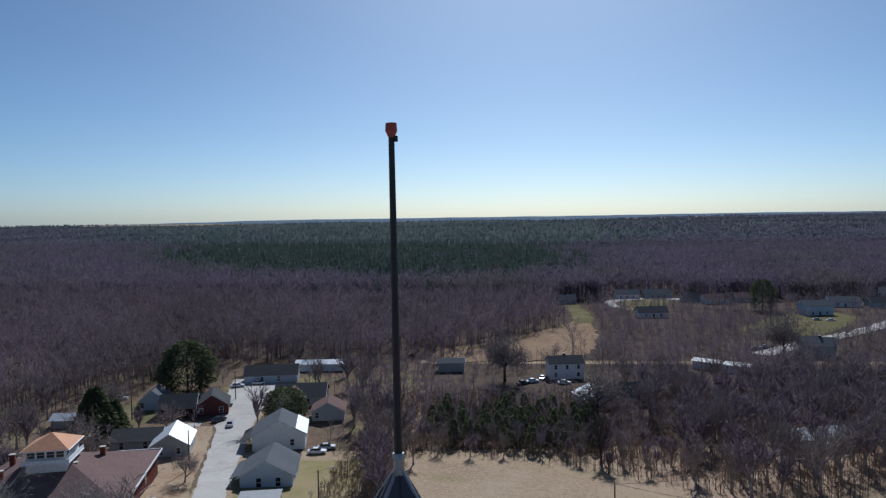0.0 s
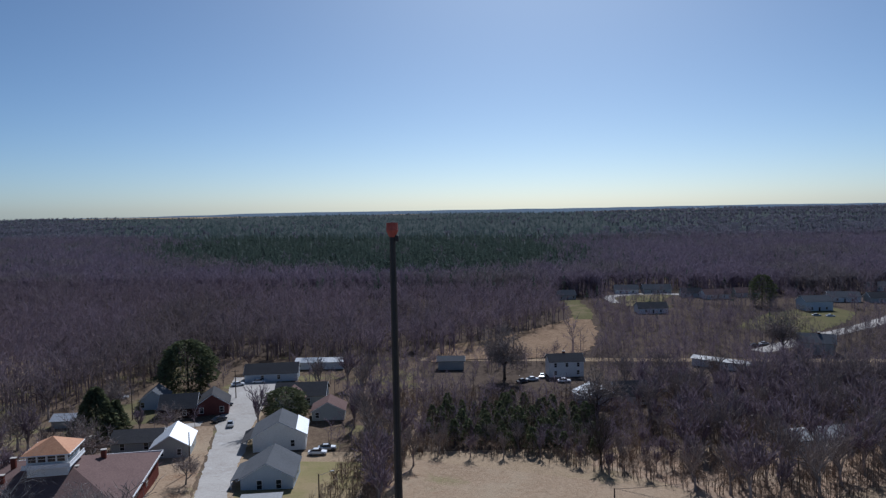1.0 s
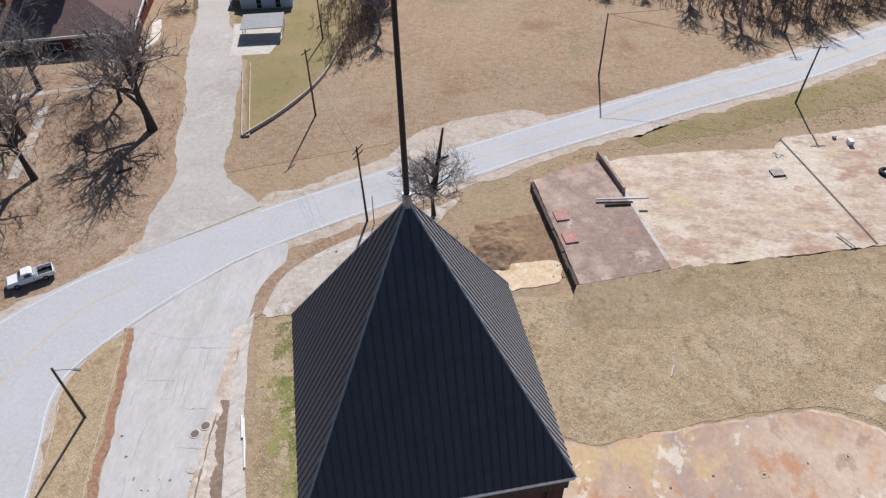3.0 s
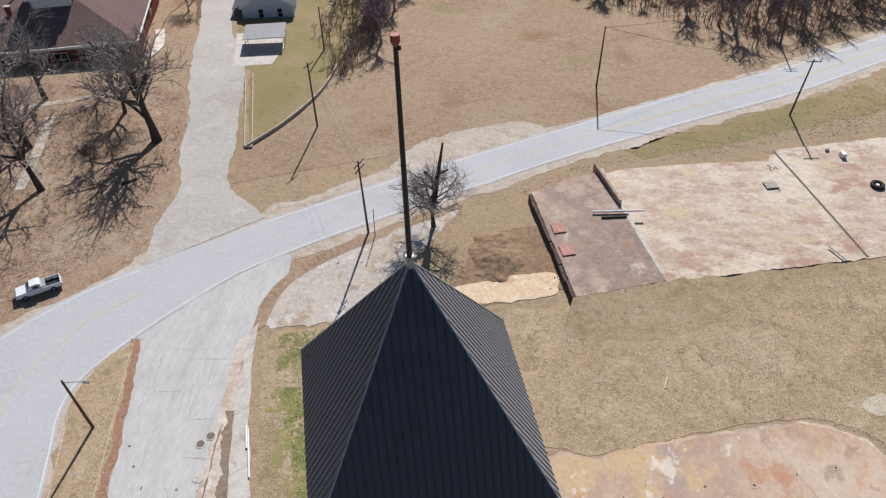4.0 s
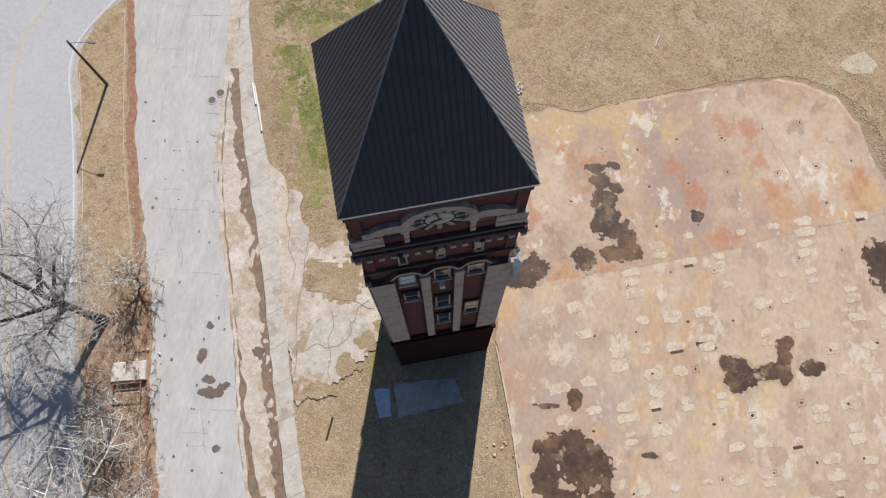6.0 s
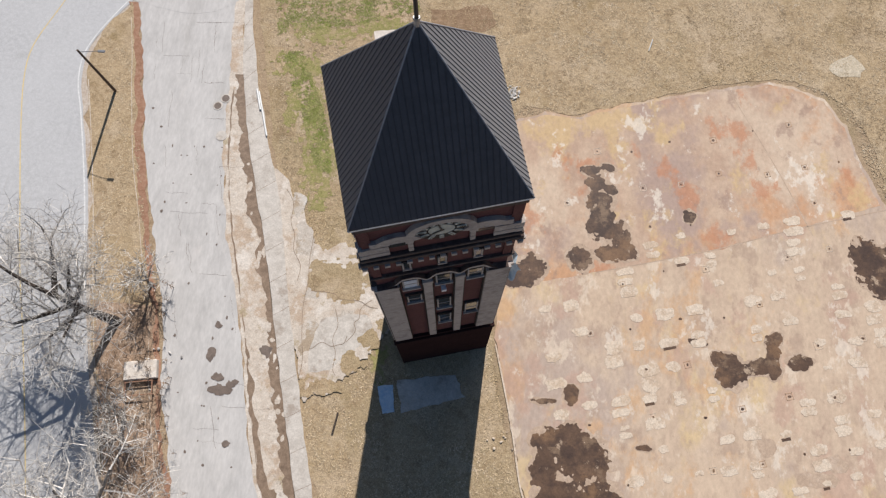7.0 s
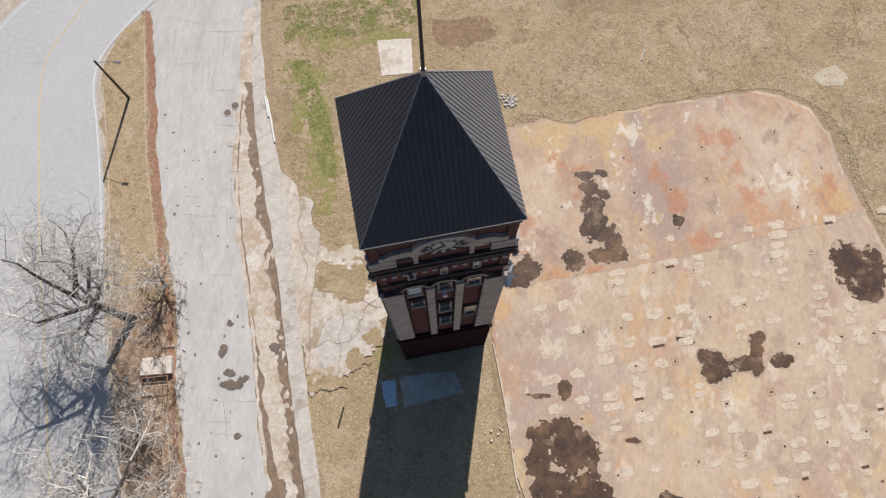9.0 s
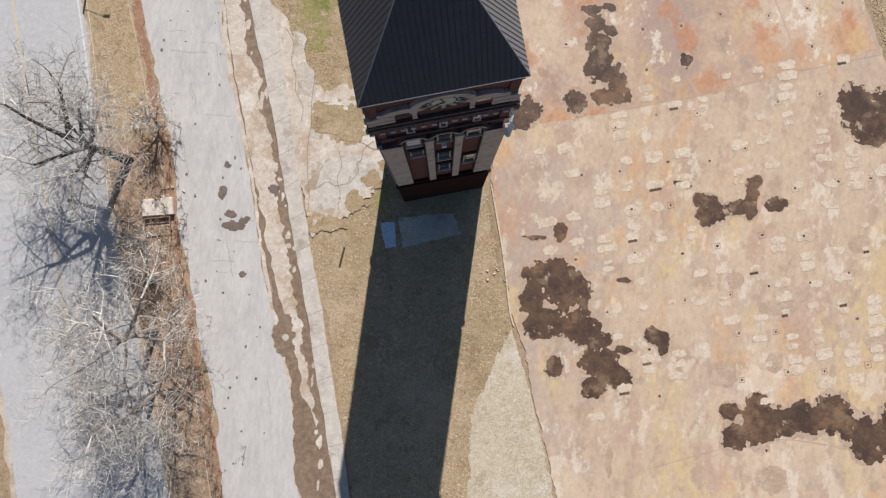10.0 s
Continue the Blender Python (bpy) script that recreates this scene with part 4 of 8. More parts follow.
WET_SOUTH = [(12.0, -11.7, 1.7, 1.3), (13.7, -10.9, 1.2, 1.1), (11.3, -14.1, 1.1, 1.5), (14.7, -12.6, 2.1, 2.1), (12.6, -16.3, 1.8, 1.5), (16.2, -16.3, 2.1, 1.3), (18.1, -17.7, 1.7, 0.8), (18.8, -20.0, 1.8, 1.3), (20.7, -21.3, 1.8, 1.0), (18.4, -22.6, 1.1, 0.9), (14.1, -20.7, 0.8, 1.0), (21.1, -18.5, 0.9, 0.4), (24.5, -16.8, 1.1, 0.7), (25.3, -17.9, 0.6, 0.9), (32.7, -23.8, 0.9, 0.9), (33.2, -26.4, 1.1, 1.4), (35.7, -24.7, 1.8, 2.0), (35.6, -22.7, 1.2, 1.0), (38.6, -24.2, 1.8, 1.3), (41.0, -23.7, 2.0, 1.4), (43.3, -22.9, 1.7, 1.8), (44.5, -23.7, 0.7, 2.3), (46.6, -25.3, 1.5, 2.0), (48.7, -24.5, 1.1, 2.3)]
FAINT = [(37.3, -30.4, 1.2, 1.0), (20.5, -30.1, 0.3, 1.2), (32.1, -10.3, 0.7, 0.7), (36.7, -12.8, 1.5, 0.5), (38.4, -11.2, 1.0, 0.6), (44.9, -5.3, 1.1, 0.7), (31.9, -20.3, 1.2, 0.9), (36.8, -18.2, 0.8, 0.9), (47.3, -15.2, 1.0, 1.2)]
wet = [b + (True,) for b in WET + WET_SOUTH] + [b + (False,) for b in FAINT]
pools = []
for b in wet:
    touching = [p for p in pools if any(math.hypot((b[0] - c[0]) / (b[2] + c[2]), (b[1] - c[1]) / (b[3] + c[3])) < 1.15 for c in p)]
    pools = [p for p in pools if p not in touching] + [sum(touching, []) + [b]]
for i, p in enumerate(pools):
    stain("damp_halo", [b[:4] for b in p], 0.0962 + (i % 5) * 0.0008, M_DAMP, "damp halo of a wet stain on the slab", grow=0.36, wob=0.6, freq=0.6)
    dark = [b[:4] for b in p if b[4]]
    if dark:
        stain("puddle_stain", dark, 0.1015 + (i % 6) * 0.001, M_PUDDLE, "dark wet stain on the slab", step=0.13, grow=0.14, wob=0.75, freq=1.15)
# pale chips where machines stood, in rows
chip_rows = 0
for row in range(14):
    for col in range(14):
        x, y = 9.6 + col * 2.9 + row * 0.5, 6.5 - row * 2.5 + col * 0.7
        if rng.random() < 0.42 or x > 49 or x < 8 - (y + 2) * 0.3 + 1.5:
            continue
        if any(math.hypot((x - b[0]) / b[2], (y - b[1]) / b[3]) < 1.5 for b in WET + WET_SOUTH) and rng.random() < 0.85:
            continue
        s = rng.uniform(0.45, 0.95)
        cx, cy, hw, hh = x + rng.uniform(-.3, .3), y + rng.uniform(-.3, .3), s * 0.85, s * rng.uniform(0.38, 0.55)
        ca, sa = math.cos(0.27), math.sin(0.27)
        bits = [(cx + a * hw * ca - b * hh * sa, cy + a * hw * sa + b * hh * ca) for a, b in ((-1, -1), (1, -1), (1, 1), (-1, 1))]
        sheet("pale_chip", bits, 0.108, M_CHIP, "pale raised pad where a machine stood", "pad", 0.3, 0.16, scale=0.9, thick=0.003)
        if rng.random() < 0.45:
            sheet("pale_chip", [(u + 0.1, v - hh * 2 - 0.35) for u, v in bits], 0.1092, M_CHIP, "pale raised pad where a machine stood", "pad", 0.26, 0.16, scale=0.9, thick=0.006)
        if rng.random() < 0.14:
            sheet("slot", [(cx + a * hw * ca * 0.8 - b * 0.13 * sa, cy - hh - 0.16 + a * hw * sa * 0.8 + b * 0.13 * ca) for a, b in ((-1, -1), (1, -1), (1, 1), (-1, 1))], 0.1123, M_PUDDLE, "dark slot in the floor beside a pad", "slot", 0.05, 0.14, smooth=False)
def ring_frame(x, y, r, w, z):
    """A square ridge round a bolt."""
    bm = bmesh.new()
    for k in range(4):
        a = 0.27 + k * math.pi / 2
        add_box(bm, (x + math.cos(a) * r, y + math.sin(a) * r, z), (w, r * 2 + w, 0.03), a)
    return bm


for row in range(11):
    for col in range(10):
        x, y = 10 + col * 4.2 + row * 1.1 + rng.uniform(-.5, .5), 22.5 - row * 4.6 + col * 1.0 + rng.uniform(-.5, .5)
        if not (8.5 < x < min(47, 47.2 - 0.43 * (y - 8)) and y < 26 - abs(x - 32) * 0.16) or (x < 16 and y < -18) or rng.random() < 0.25:
            continue
        sheet("bolt_hole", blob(rng, x, y, rng.uniform(0.09, 0.19), rng.uniform(0.09, 0.16), 8, 0.25), 0.11, M_PUDDLE, "rusted bolt hole in the slab", "stain", 0.04, 0.1)
        if rng.random() < 0.6 and not any(math.hypot((x - b[0]) / b[2], (y - b[1]) / b[3]) < 1.3 for b in WET + WET_SOUTH):
            solid("bolt_frame", ring_frame(x, y, rng.uniform(0.24, 0.36), 0.05, 0.096), M_CHIP if rng.random() < 0.6 else M_ORANGE, "square cast ridge round a floor bolt", "floor ridge", "floor bolts")
for pts in ([(15.8, 5.7), (20.5, 7), (28.2, 9.2), (35.8, 11.9), (46, 15)], [(24.7, -30.4), (31.6, -27.8), (38.6, -26.1), (49.1, -27)], [(30, 27.8), (34.6, 19), (38, 11.5)]):
    line("slab_joint", pts, 0.09, 0.0985, M_DAMP, "pale ridge along a joint in the slab", 60)

FL2 = 1.0
sheet("loading_floor", [(6.9, 63.5), (9.6, 53.6), (12.2, 44), (18, 45.8), (23.2, 47.6), (20.2, 57.5), (16.6, 69.1), (12.4, 67.2)], FL2, M_SLABDARK, "brown raised old mill floor slab", "slab", 0.12, 0.6, thick=1.4, smooth=False)
sheet("north_floor", [(23.4, 48), (40.4, 52.2), (49.4, 54.4), (70, 59), (92, 66), (96, 88), (80, 85), (63.2, 83), (44, 77.8), (41.9, 74.8), (34, 73.8), (21, 71.3), (17.4, 69.8), (20.6, 58)], 0.2, M_SLAB2, "cracked tan and rust mill floor slab", "slab", 0.35, 0.6, thick=0.6, smooth=False)
line("slab_joint", [(43.4, 77.4), (46.5, 66), (49.5, 54.6)], 0.35, 0.212, M_TAR, "dark joint across the slab", 30)
for x, y, r in [(55.8, 69, 1.3), (43, 65.2, 0.9), (29.8, 61.4, 1.1), (24.8, 53.4, 1.2)]:
    sheet("puddle_stain", blob(rng, x, y, r, r * 0.8, 12, 0.2), 0.206, M_DAMP, "dark round hole stain in the slab", "stain", 0.2, 0.3)
for x, y in [(10.4, 56.2), (11.4, 52.0)]:
    solid("red_step", box((x, y, FL2 + 0.06), (1.7, 2.0, 0.2), 0.28, 0.03), M_REDPAVER, "red painted concrete step block with pale edge", "step", "red step blocks")
strip("grass_bank", [(11.9, 44.0), (18, 45.8), (23.3, 47.6), (25.5, 48.3)], [(10.2, 38.2), (18.6, 38.6), (26.5, 40.6), (31, 44.5)], 0.03, M_STRAW, "grassy bank below the raised slab", n=40, across=6, ragged=0.2, category="bank")
for v in bpy.data.objects["grass_bank"].data.vertices:
    v.co.z += 0.96 * (1 - (v.index % 7) / 6) ** 1.1
strip("slab_bank", [(23.2, 47.8), (40.4, 52.1), (49.4, 54.3), (70, 58.9), (92, 65.9)], [(24.5, 45.4), (41.2, 49.6), (50.2, 51.8), (71, 56.4), (93, 63.4)], 0.03, M_STRAW, "turf running up to the edge of the old floor", n=90, across=4, ragged=0.3, category="bank")
for v in bpy.data.objects["slab_bank"].data.vertices:
    v.co.z += 0.19 * (1 - (v.index % 5) / 4)
sheet("pit_soil", [(1.4, 55.5), (8.0, 57.4), (9.6, 52.5), (10.8, 46), (2, 42.8), (-2.1, 42.0), (-3, 44.4), (-0.9, 51.6)], 0.05, M_DIRT, "bare brown soil of a dug pit", "ground", 0.5)
sheet("pit_sand", [(-2.4, 42.2), (2, 43), (8.4, 44.4), (10.2, 46.0), (9.6, 48.6), (5, 47.9), (0, 46.2), (-2.6, 45.0)], 0.058, M_PALESAND, "bleached sand at the edge of the pit", "ground", 0.5)
line("slab_joint", [(17.0, 70), (19.2, 61.5), (23.0, 48.8)], 0.5, FL2 + 0.01, M_CONC, "concrete joint along the raised slab", 40)
solid("trench_wall", box((17.5, 66.0, 0.95), (0.35, 8.8, 1.6), 0.34), M_SLABDARK, "low broken wall along a trench in the slab", "wall", kind="structure")
# west wall of the raised slab, its shaded face painted dark
rg = random.Random(41)
wall_a, wall_b = Vector((6.78, 63.4)), Vector((12.08, 44.05))
for i in range(14):
    p, q = wall_a.lerp(wall_b, i / 14), wall_a.lerp(wall_b, (i + 1) / 14)
    c, ln_, an = (p + q) / 2, (q - p).length, math.atan2(q.y - p.y, q.x - p.x)
    hgt = 0.9 + rg.uniform(-0.12, 0.06)
    solid("slab_wall", box((c.x - 0.1, c.y - 0.03, hgt / 2 - 0.1), (ln_ * 0.985, 0.3 + rg.uniform(0, 0.3), hgt + 0.2), an, 0.02), M_LEDGE, "broken retaining wall under the raised slab, shade in its colour", "wall", kind="structure")
sheet("north_pad", [(-10.1, 32.3), (-6.1, 32.9), (-5.4, 28.3), (-9.0, 27.6)], 0.075, M_PALE, "small pale concrete pad in the grass", "slab", 0.1, 0.4, smooth=False)
sheet("bare_patch", [(-3.5, 35.6), (2.6, 36.6), (3.4, 34), (-0.5, 32.4), (-3.6, 33.4)], 0.046, M_DIRT, "bare trampled soil in the grass", "ground", 0.6)
sheet("bare_patch", blob(rng, 43.4, 31.8, 1.7, 1.2), 0.05, M_BLEACH, "bare grey patch in the grass", "ground", 0.5)
sheet("shade_pad", [(-3.4, -6.8), (2.3, -5.8), (3.4, -7.9), (-2.6, -9.9)], 0.06, M_CONC, "concrete pad at the foot of the tower", "slab", 0.25, 0.3, smooth=False)
sheet("shade_pad", [(-5.2, -7.6), (-3.7, -7.3), (-3.3, -9.9), (-4.4, -10.1)], 0.09, M_TARP, "pale blue sheet lying on the grass", "sheet", 0.12, 0.2, smooth=False)
oil_z = 0.056
for x, y, rx, ry in [(-16.6, -5.2, 0.6, 0.6), (-20.5, -9.1, 1.0, 0.5), (-19.5, -8.5, 0.6, 0.45), (-22, -6, 0.5, 0.6), (-21.7, -2.9, 0.35, 0.3), (-20.9, -8.0, 0.6, 0.4), (-18.9, -14.2, 0.4, 0.3)]:
    oil_z += 0.0015
    sheet("oil_stain", blob(rng, x, y, rx, ry, 10, 0.3), oil_z, M_OIL, "dark oil stain on the lane", "stain", 0.3, 0.2, scale=2)
sheet("mud_patch", blob(rng, -14.0, -20.2, 1.3, 2.2, 12, 0.2), 0.056, M_MUD, "wet mud round a manhole", "mud", 0.5, 0.25)
sheet("mud_patch", [(-12.4, -26), (-10.8, -27), (-8.4, -33), (-7.0, -37), (-3, -52), (-5.5, -54), (-9.4, -41), (-11.2, -33)], 0.054, M_MUD, "wide wet mud along the kerb", "mud", 0.5, 0.3)
for x, y, r in [(-25.2, 17.8, 0.6), (-13.9, -20.3, 0.35)]:
    solid("manhole_cover", tube((x, y, 0.0), (x, y, 0.075), r, None, 20), M_CONC, "round iron and concrete manhole cover", "manhole")

# out-of-view dark ground, added so the south roof face reflects less light
strip("unseen_south_ground", [(-420, -70), (-420, -200), (-420, -390)], [(420, -70), (420, -200), (420, -390)], 0.03, M_YARD, "unseen brown ground added to dim roof reflections", n=30, across=20, category="ground")


# ---- standing dry grass, as masses of small blades ----
def inside(px, py, ring):
    hit = np.zeros(len(px), dtype=bool)
    for (x0, y0), (x1, y1) in zip(ring, ring[1:] + ring[:1]):
        if y0 == y1:
            continue
        cross = (y0 > py) != (y1 > py)
        hit ^= cross & (px < (x1 - x0) * (py - y0) / (y1 - y0) + x0)
    return hit


def tuft_field(name, ring, holes, count, tall, mat, label, seed, off=0.03):
    """Leaning blade triangles scattered in clumps inside ring and outside the holes."""
    rg = np.random.default_rng(seed)
    xs, ys = [p[0] for p in ring], [p[1] for p in ring]
    px, py = rg.uniform(min(xs), max(xs), count), rg.uniform(min(ys), max(ys), count)
    keep = inside(px, py, ring)
    for h in holes:
        keep &= ~inside(px, py, h)
    px, py = px[keep], py[keep]
    clump = np.array([noise.noise((x * 0.5, y * 0.5, 3.0)) + 0.7 * noise.noise((x * 1.7, y * 1.7, 5.0)) for x, y in zip(px, py)])
    keep = clump + rg.normal(0, 0.25, len(px)) > 0.0
    px, py, clump = px[keep], py[keep], clump[keep]
    n = len(px)
    pz = np.array([T(x, y) for x, y in zip(px, py)]) + off
    tri = []
    for b in range(3):
        a = rg.uniform(0, 2 * math.pi, n)
        ox, oy = rg.normal(0, tall * 0.5, n), rg.normal(0, tall * 0.5, n)
        h, w = tall * rg.uniform(0.15, 0.5, n), tall * rg.uniform(0.3, 0.7, n)
        lean = tall * rg.uniform(0.6, 1.6, n)
        ca, sa = np.cos(a), np.sin(a)
        base = np.stack([px + ox, py + oy, pz], 1)
        side = np.stack([ca * w, sa * w, 0 * w], 1)
        tip = base + np.stack([-sa * lean, ca * lean, h], 1)
        tri.append(np.stack([base - side, base + side, tip], 1))
    v = np.concatenate(tri).reshape(-1, 3)
    me = bpy.data.meshes.new(name)
    me.vertices.add(len(v))
    me.vertices.foreach_set("co", v.ravel())
    me.loops.add(len(v))
    me.loops.foreach_set("vertex_index", np.arange(len(v)))
    me.polygons.add(len(v) // 3)
    me.polygons.foreach_set("loop_start", np.arange(0, len(v), 3))
    me.update(calc_edges=True)
    me.materials.append(mat)
    tagged(new(name, me), label, "grass", kind="stuff")


LAWN_RING = [(-23.4, 35), (-20.6, 24), (-18.0, 14.8), (-13.2, 6.2), (-5, 6.4), (-4.6, -2), (-12.3, -10.4), (-9.4, -18), (-6.9, -28), (-5.2, -35), (1, -60), (22, -60), (15, -34.4), (11.6, -24.1), (8.4, -14.9), (5.5, -2), (5.6, 8), (5.9, 22.6), (13.7, 24), (20.7, 26.5), (34.5, 29.9), (40.8, 28), (43, 24.8), (44.2, 20.7), (47, 14), (60, 30), (56, 53), (40, 51), (24, 46.5), (12, 42), (-2, 41.2), (-14, 38.2)]
PAD_RING = [(-10.1, 32.3), (-6.1, 32.9), (-5.4, 28.3), (-9.0, 27.6)]
BLEACH_RING = [(9.4, -17.5), (11.4, -22.5), (13.4, -28), (15.4, -34.5), (22.5, -60), (13, -60), (6.5, -36), (6.0, -27), (8.2, -20)]
TOWER_RING = [(-6, -6), (5, -6), (5, 5.4), (-6, 5.4)]
tuft_field("dry_grass", LAWN_RING, [TOWER_RING, PAD_RING, BLEACH_RING], 330000, 0.1, M_TUFT, "short dry winter grass blades round the tower", 5, 0.035)
sheet("bleached_turf", BLEACH_RING, 0.046, M_BLEACH, "bleached pale turf along the slab", "ground", 0.7, 0.3, smooth=False)
tuft_field("dry_grass", BLEACH_RING, [], 12000, 0.08, M_BLEACH, "thin bleached grass blades", 17, 0.05)
tuft_field("green_grass", [(-20.2, 29), (-17.8, 29), (-15.8, 24.5), (-14.0, 20.5), (-12.6, 14.5), (-14.2, 14.3), (-16.6, 20.5), (-18.4, 24.5)], [], 11000, 0.12, M_GREENTUFT, "green grass along the kerb walk", 15, 0.05)
tuft_field("green_grass", [(-22, 36), (-19, 37), (-6, 38.5), (-5, 35.5), (-12, 33), (-21, 31)], [], 9000, 0.1, M_GREENTUFT, "thin green grass in dry turf", 16, 0.05)
tuft_field("dry_grass", [(-34.5, 66), (-36.5, 72.5), (-31.5, 80), (-27.5, 92), (-26.5, 106), (-24, 140), (10, 140), (40, 121), (56, 116), (50, 108), (33, 97.5), (12, 85), (-8, 77)], [], 42000, 0.1, M_FIELDTUFT, "straw-coloured stubble over the vacant field", 6, 0.035)
tuft_field("dry_grass", [(-40.2, 29), (-38.6, 19.4), (-36.6, 9.8), (-34.4, 0), (-29.6, 0), (-31.8, 8.5), (-34.5, 18), (-37.2, 27)], [], 9000, 0.1, M_TUFT, "dry grass blades on the verge", 7, 0.08)
tuft_field("dry_grass", [(-2, 60), (12.8, 71), (31.3, 81.5), (52, 93), (70, 104), (80, 92), (64, 85.5), (44, 80), (34, 76), (17, 72), (7, 65.5)], [], 24000, 0.14, M_TUFT, "dry grass blades along the road", 8, 0.04)
tuft_field("dry_grass", [(-88, 46), (-88, 90), (-54.5, 88), (-48, 66), (-46, 50), (-56, 38)], [], 24000, 0.14, M_LITTER, "dead leaves and grass in the yard", 9, 0.035)


# ---- clock tower ----
TH = 15.75
tower = thing("clock_tower", "tall dark brick clock tower with stone trim and black roof", "tower", at=(0, 0, 0), rz=TH)
HB, EAVE, APEX = 4.0, 40.3, 48.45


def tpart(name, bm, mat, label="", parent=tower):
    return part(name, bm, mat, parent, label)


def prism(bm, m, outline, y0, y1):
    """An outline in (u, z) of one face made solid from depth y0 to y1."""
    a = [bm.verts.new(m @ Vector((u, y0, z))) for u, z in outline]
    b = [bm.verts.new(m @ Vector((u, y1, z))) for u, z in outline]
    bm.faces.new(a)
    bm.faces.new(b[::-1])
    n = len(a)
    for i in range(n):
        bm.faces.new((a[i], b[i], b[(i + 1) % n], a[(i + 1) % n]))


def fbox(m, u0, u1, z0, z1, y0, y1):
    bm = bmesh.new()
    add_box(bm, ((u0 + u1) / 2, (y0 + y1) / 2, (z0 + z1) / 2), (u1 - u0, abs(y1 - y0), z1 - z0), 0, m)
    return bm


def arc_band(m, cu, cz, r0, r1, a0, a1, y0, y1, n=14):
    bm = bmesh.new()
    ang = [radians(a0 + (a1 - a0) * i / n) for i in range(n + 1)]
    prism(bm, m, [(cu + math.cos(a) * r1, cz + math.sin(a) * r1) for a in ang] + [(cu + math.cos(a) * r0, cz + math.sin(a) * r0) for a in reversed(ang)], y0, y1)
    bmesh.ops.recalc_face_normals(bm, faces=bm.faces[:])
    return bm


bm = bmesh.new()
add_box(bm, (0, 0, 19.9), (HB * 2 - 0.3, HB * 2 - 0.3, 40.2))
tpart("brick_core", bm, M_BRICK)
# base storey in darker brick, which paints in the shade down there
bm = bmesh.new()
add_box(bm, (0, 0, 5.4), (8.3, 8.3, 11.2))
tpart("base_storey", bm, M_SHADEBRICK)
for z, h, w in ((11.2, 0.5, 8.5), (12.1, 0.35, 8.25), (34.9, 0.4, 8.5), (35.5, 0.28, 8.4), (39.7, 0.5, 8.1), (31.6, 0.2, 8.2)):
    tpart("belt_course", box((0, 0, z), (w, w, h), 0, 0.04), M_LEDGE if z > 30 else M_SHADEBRICK)

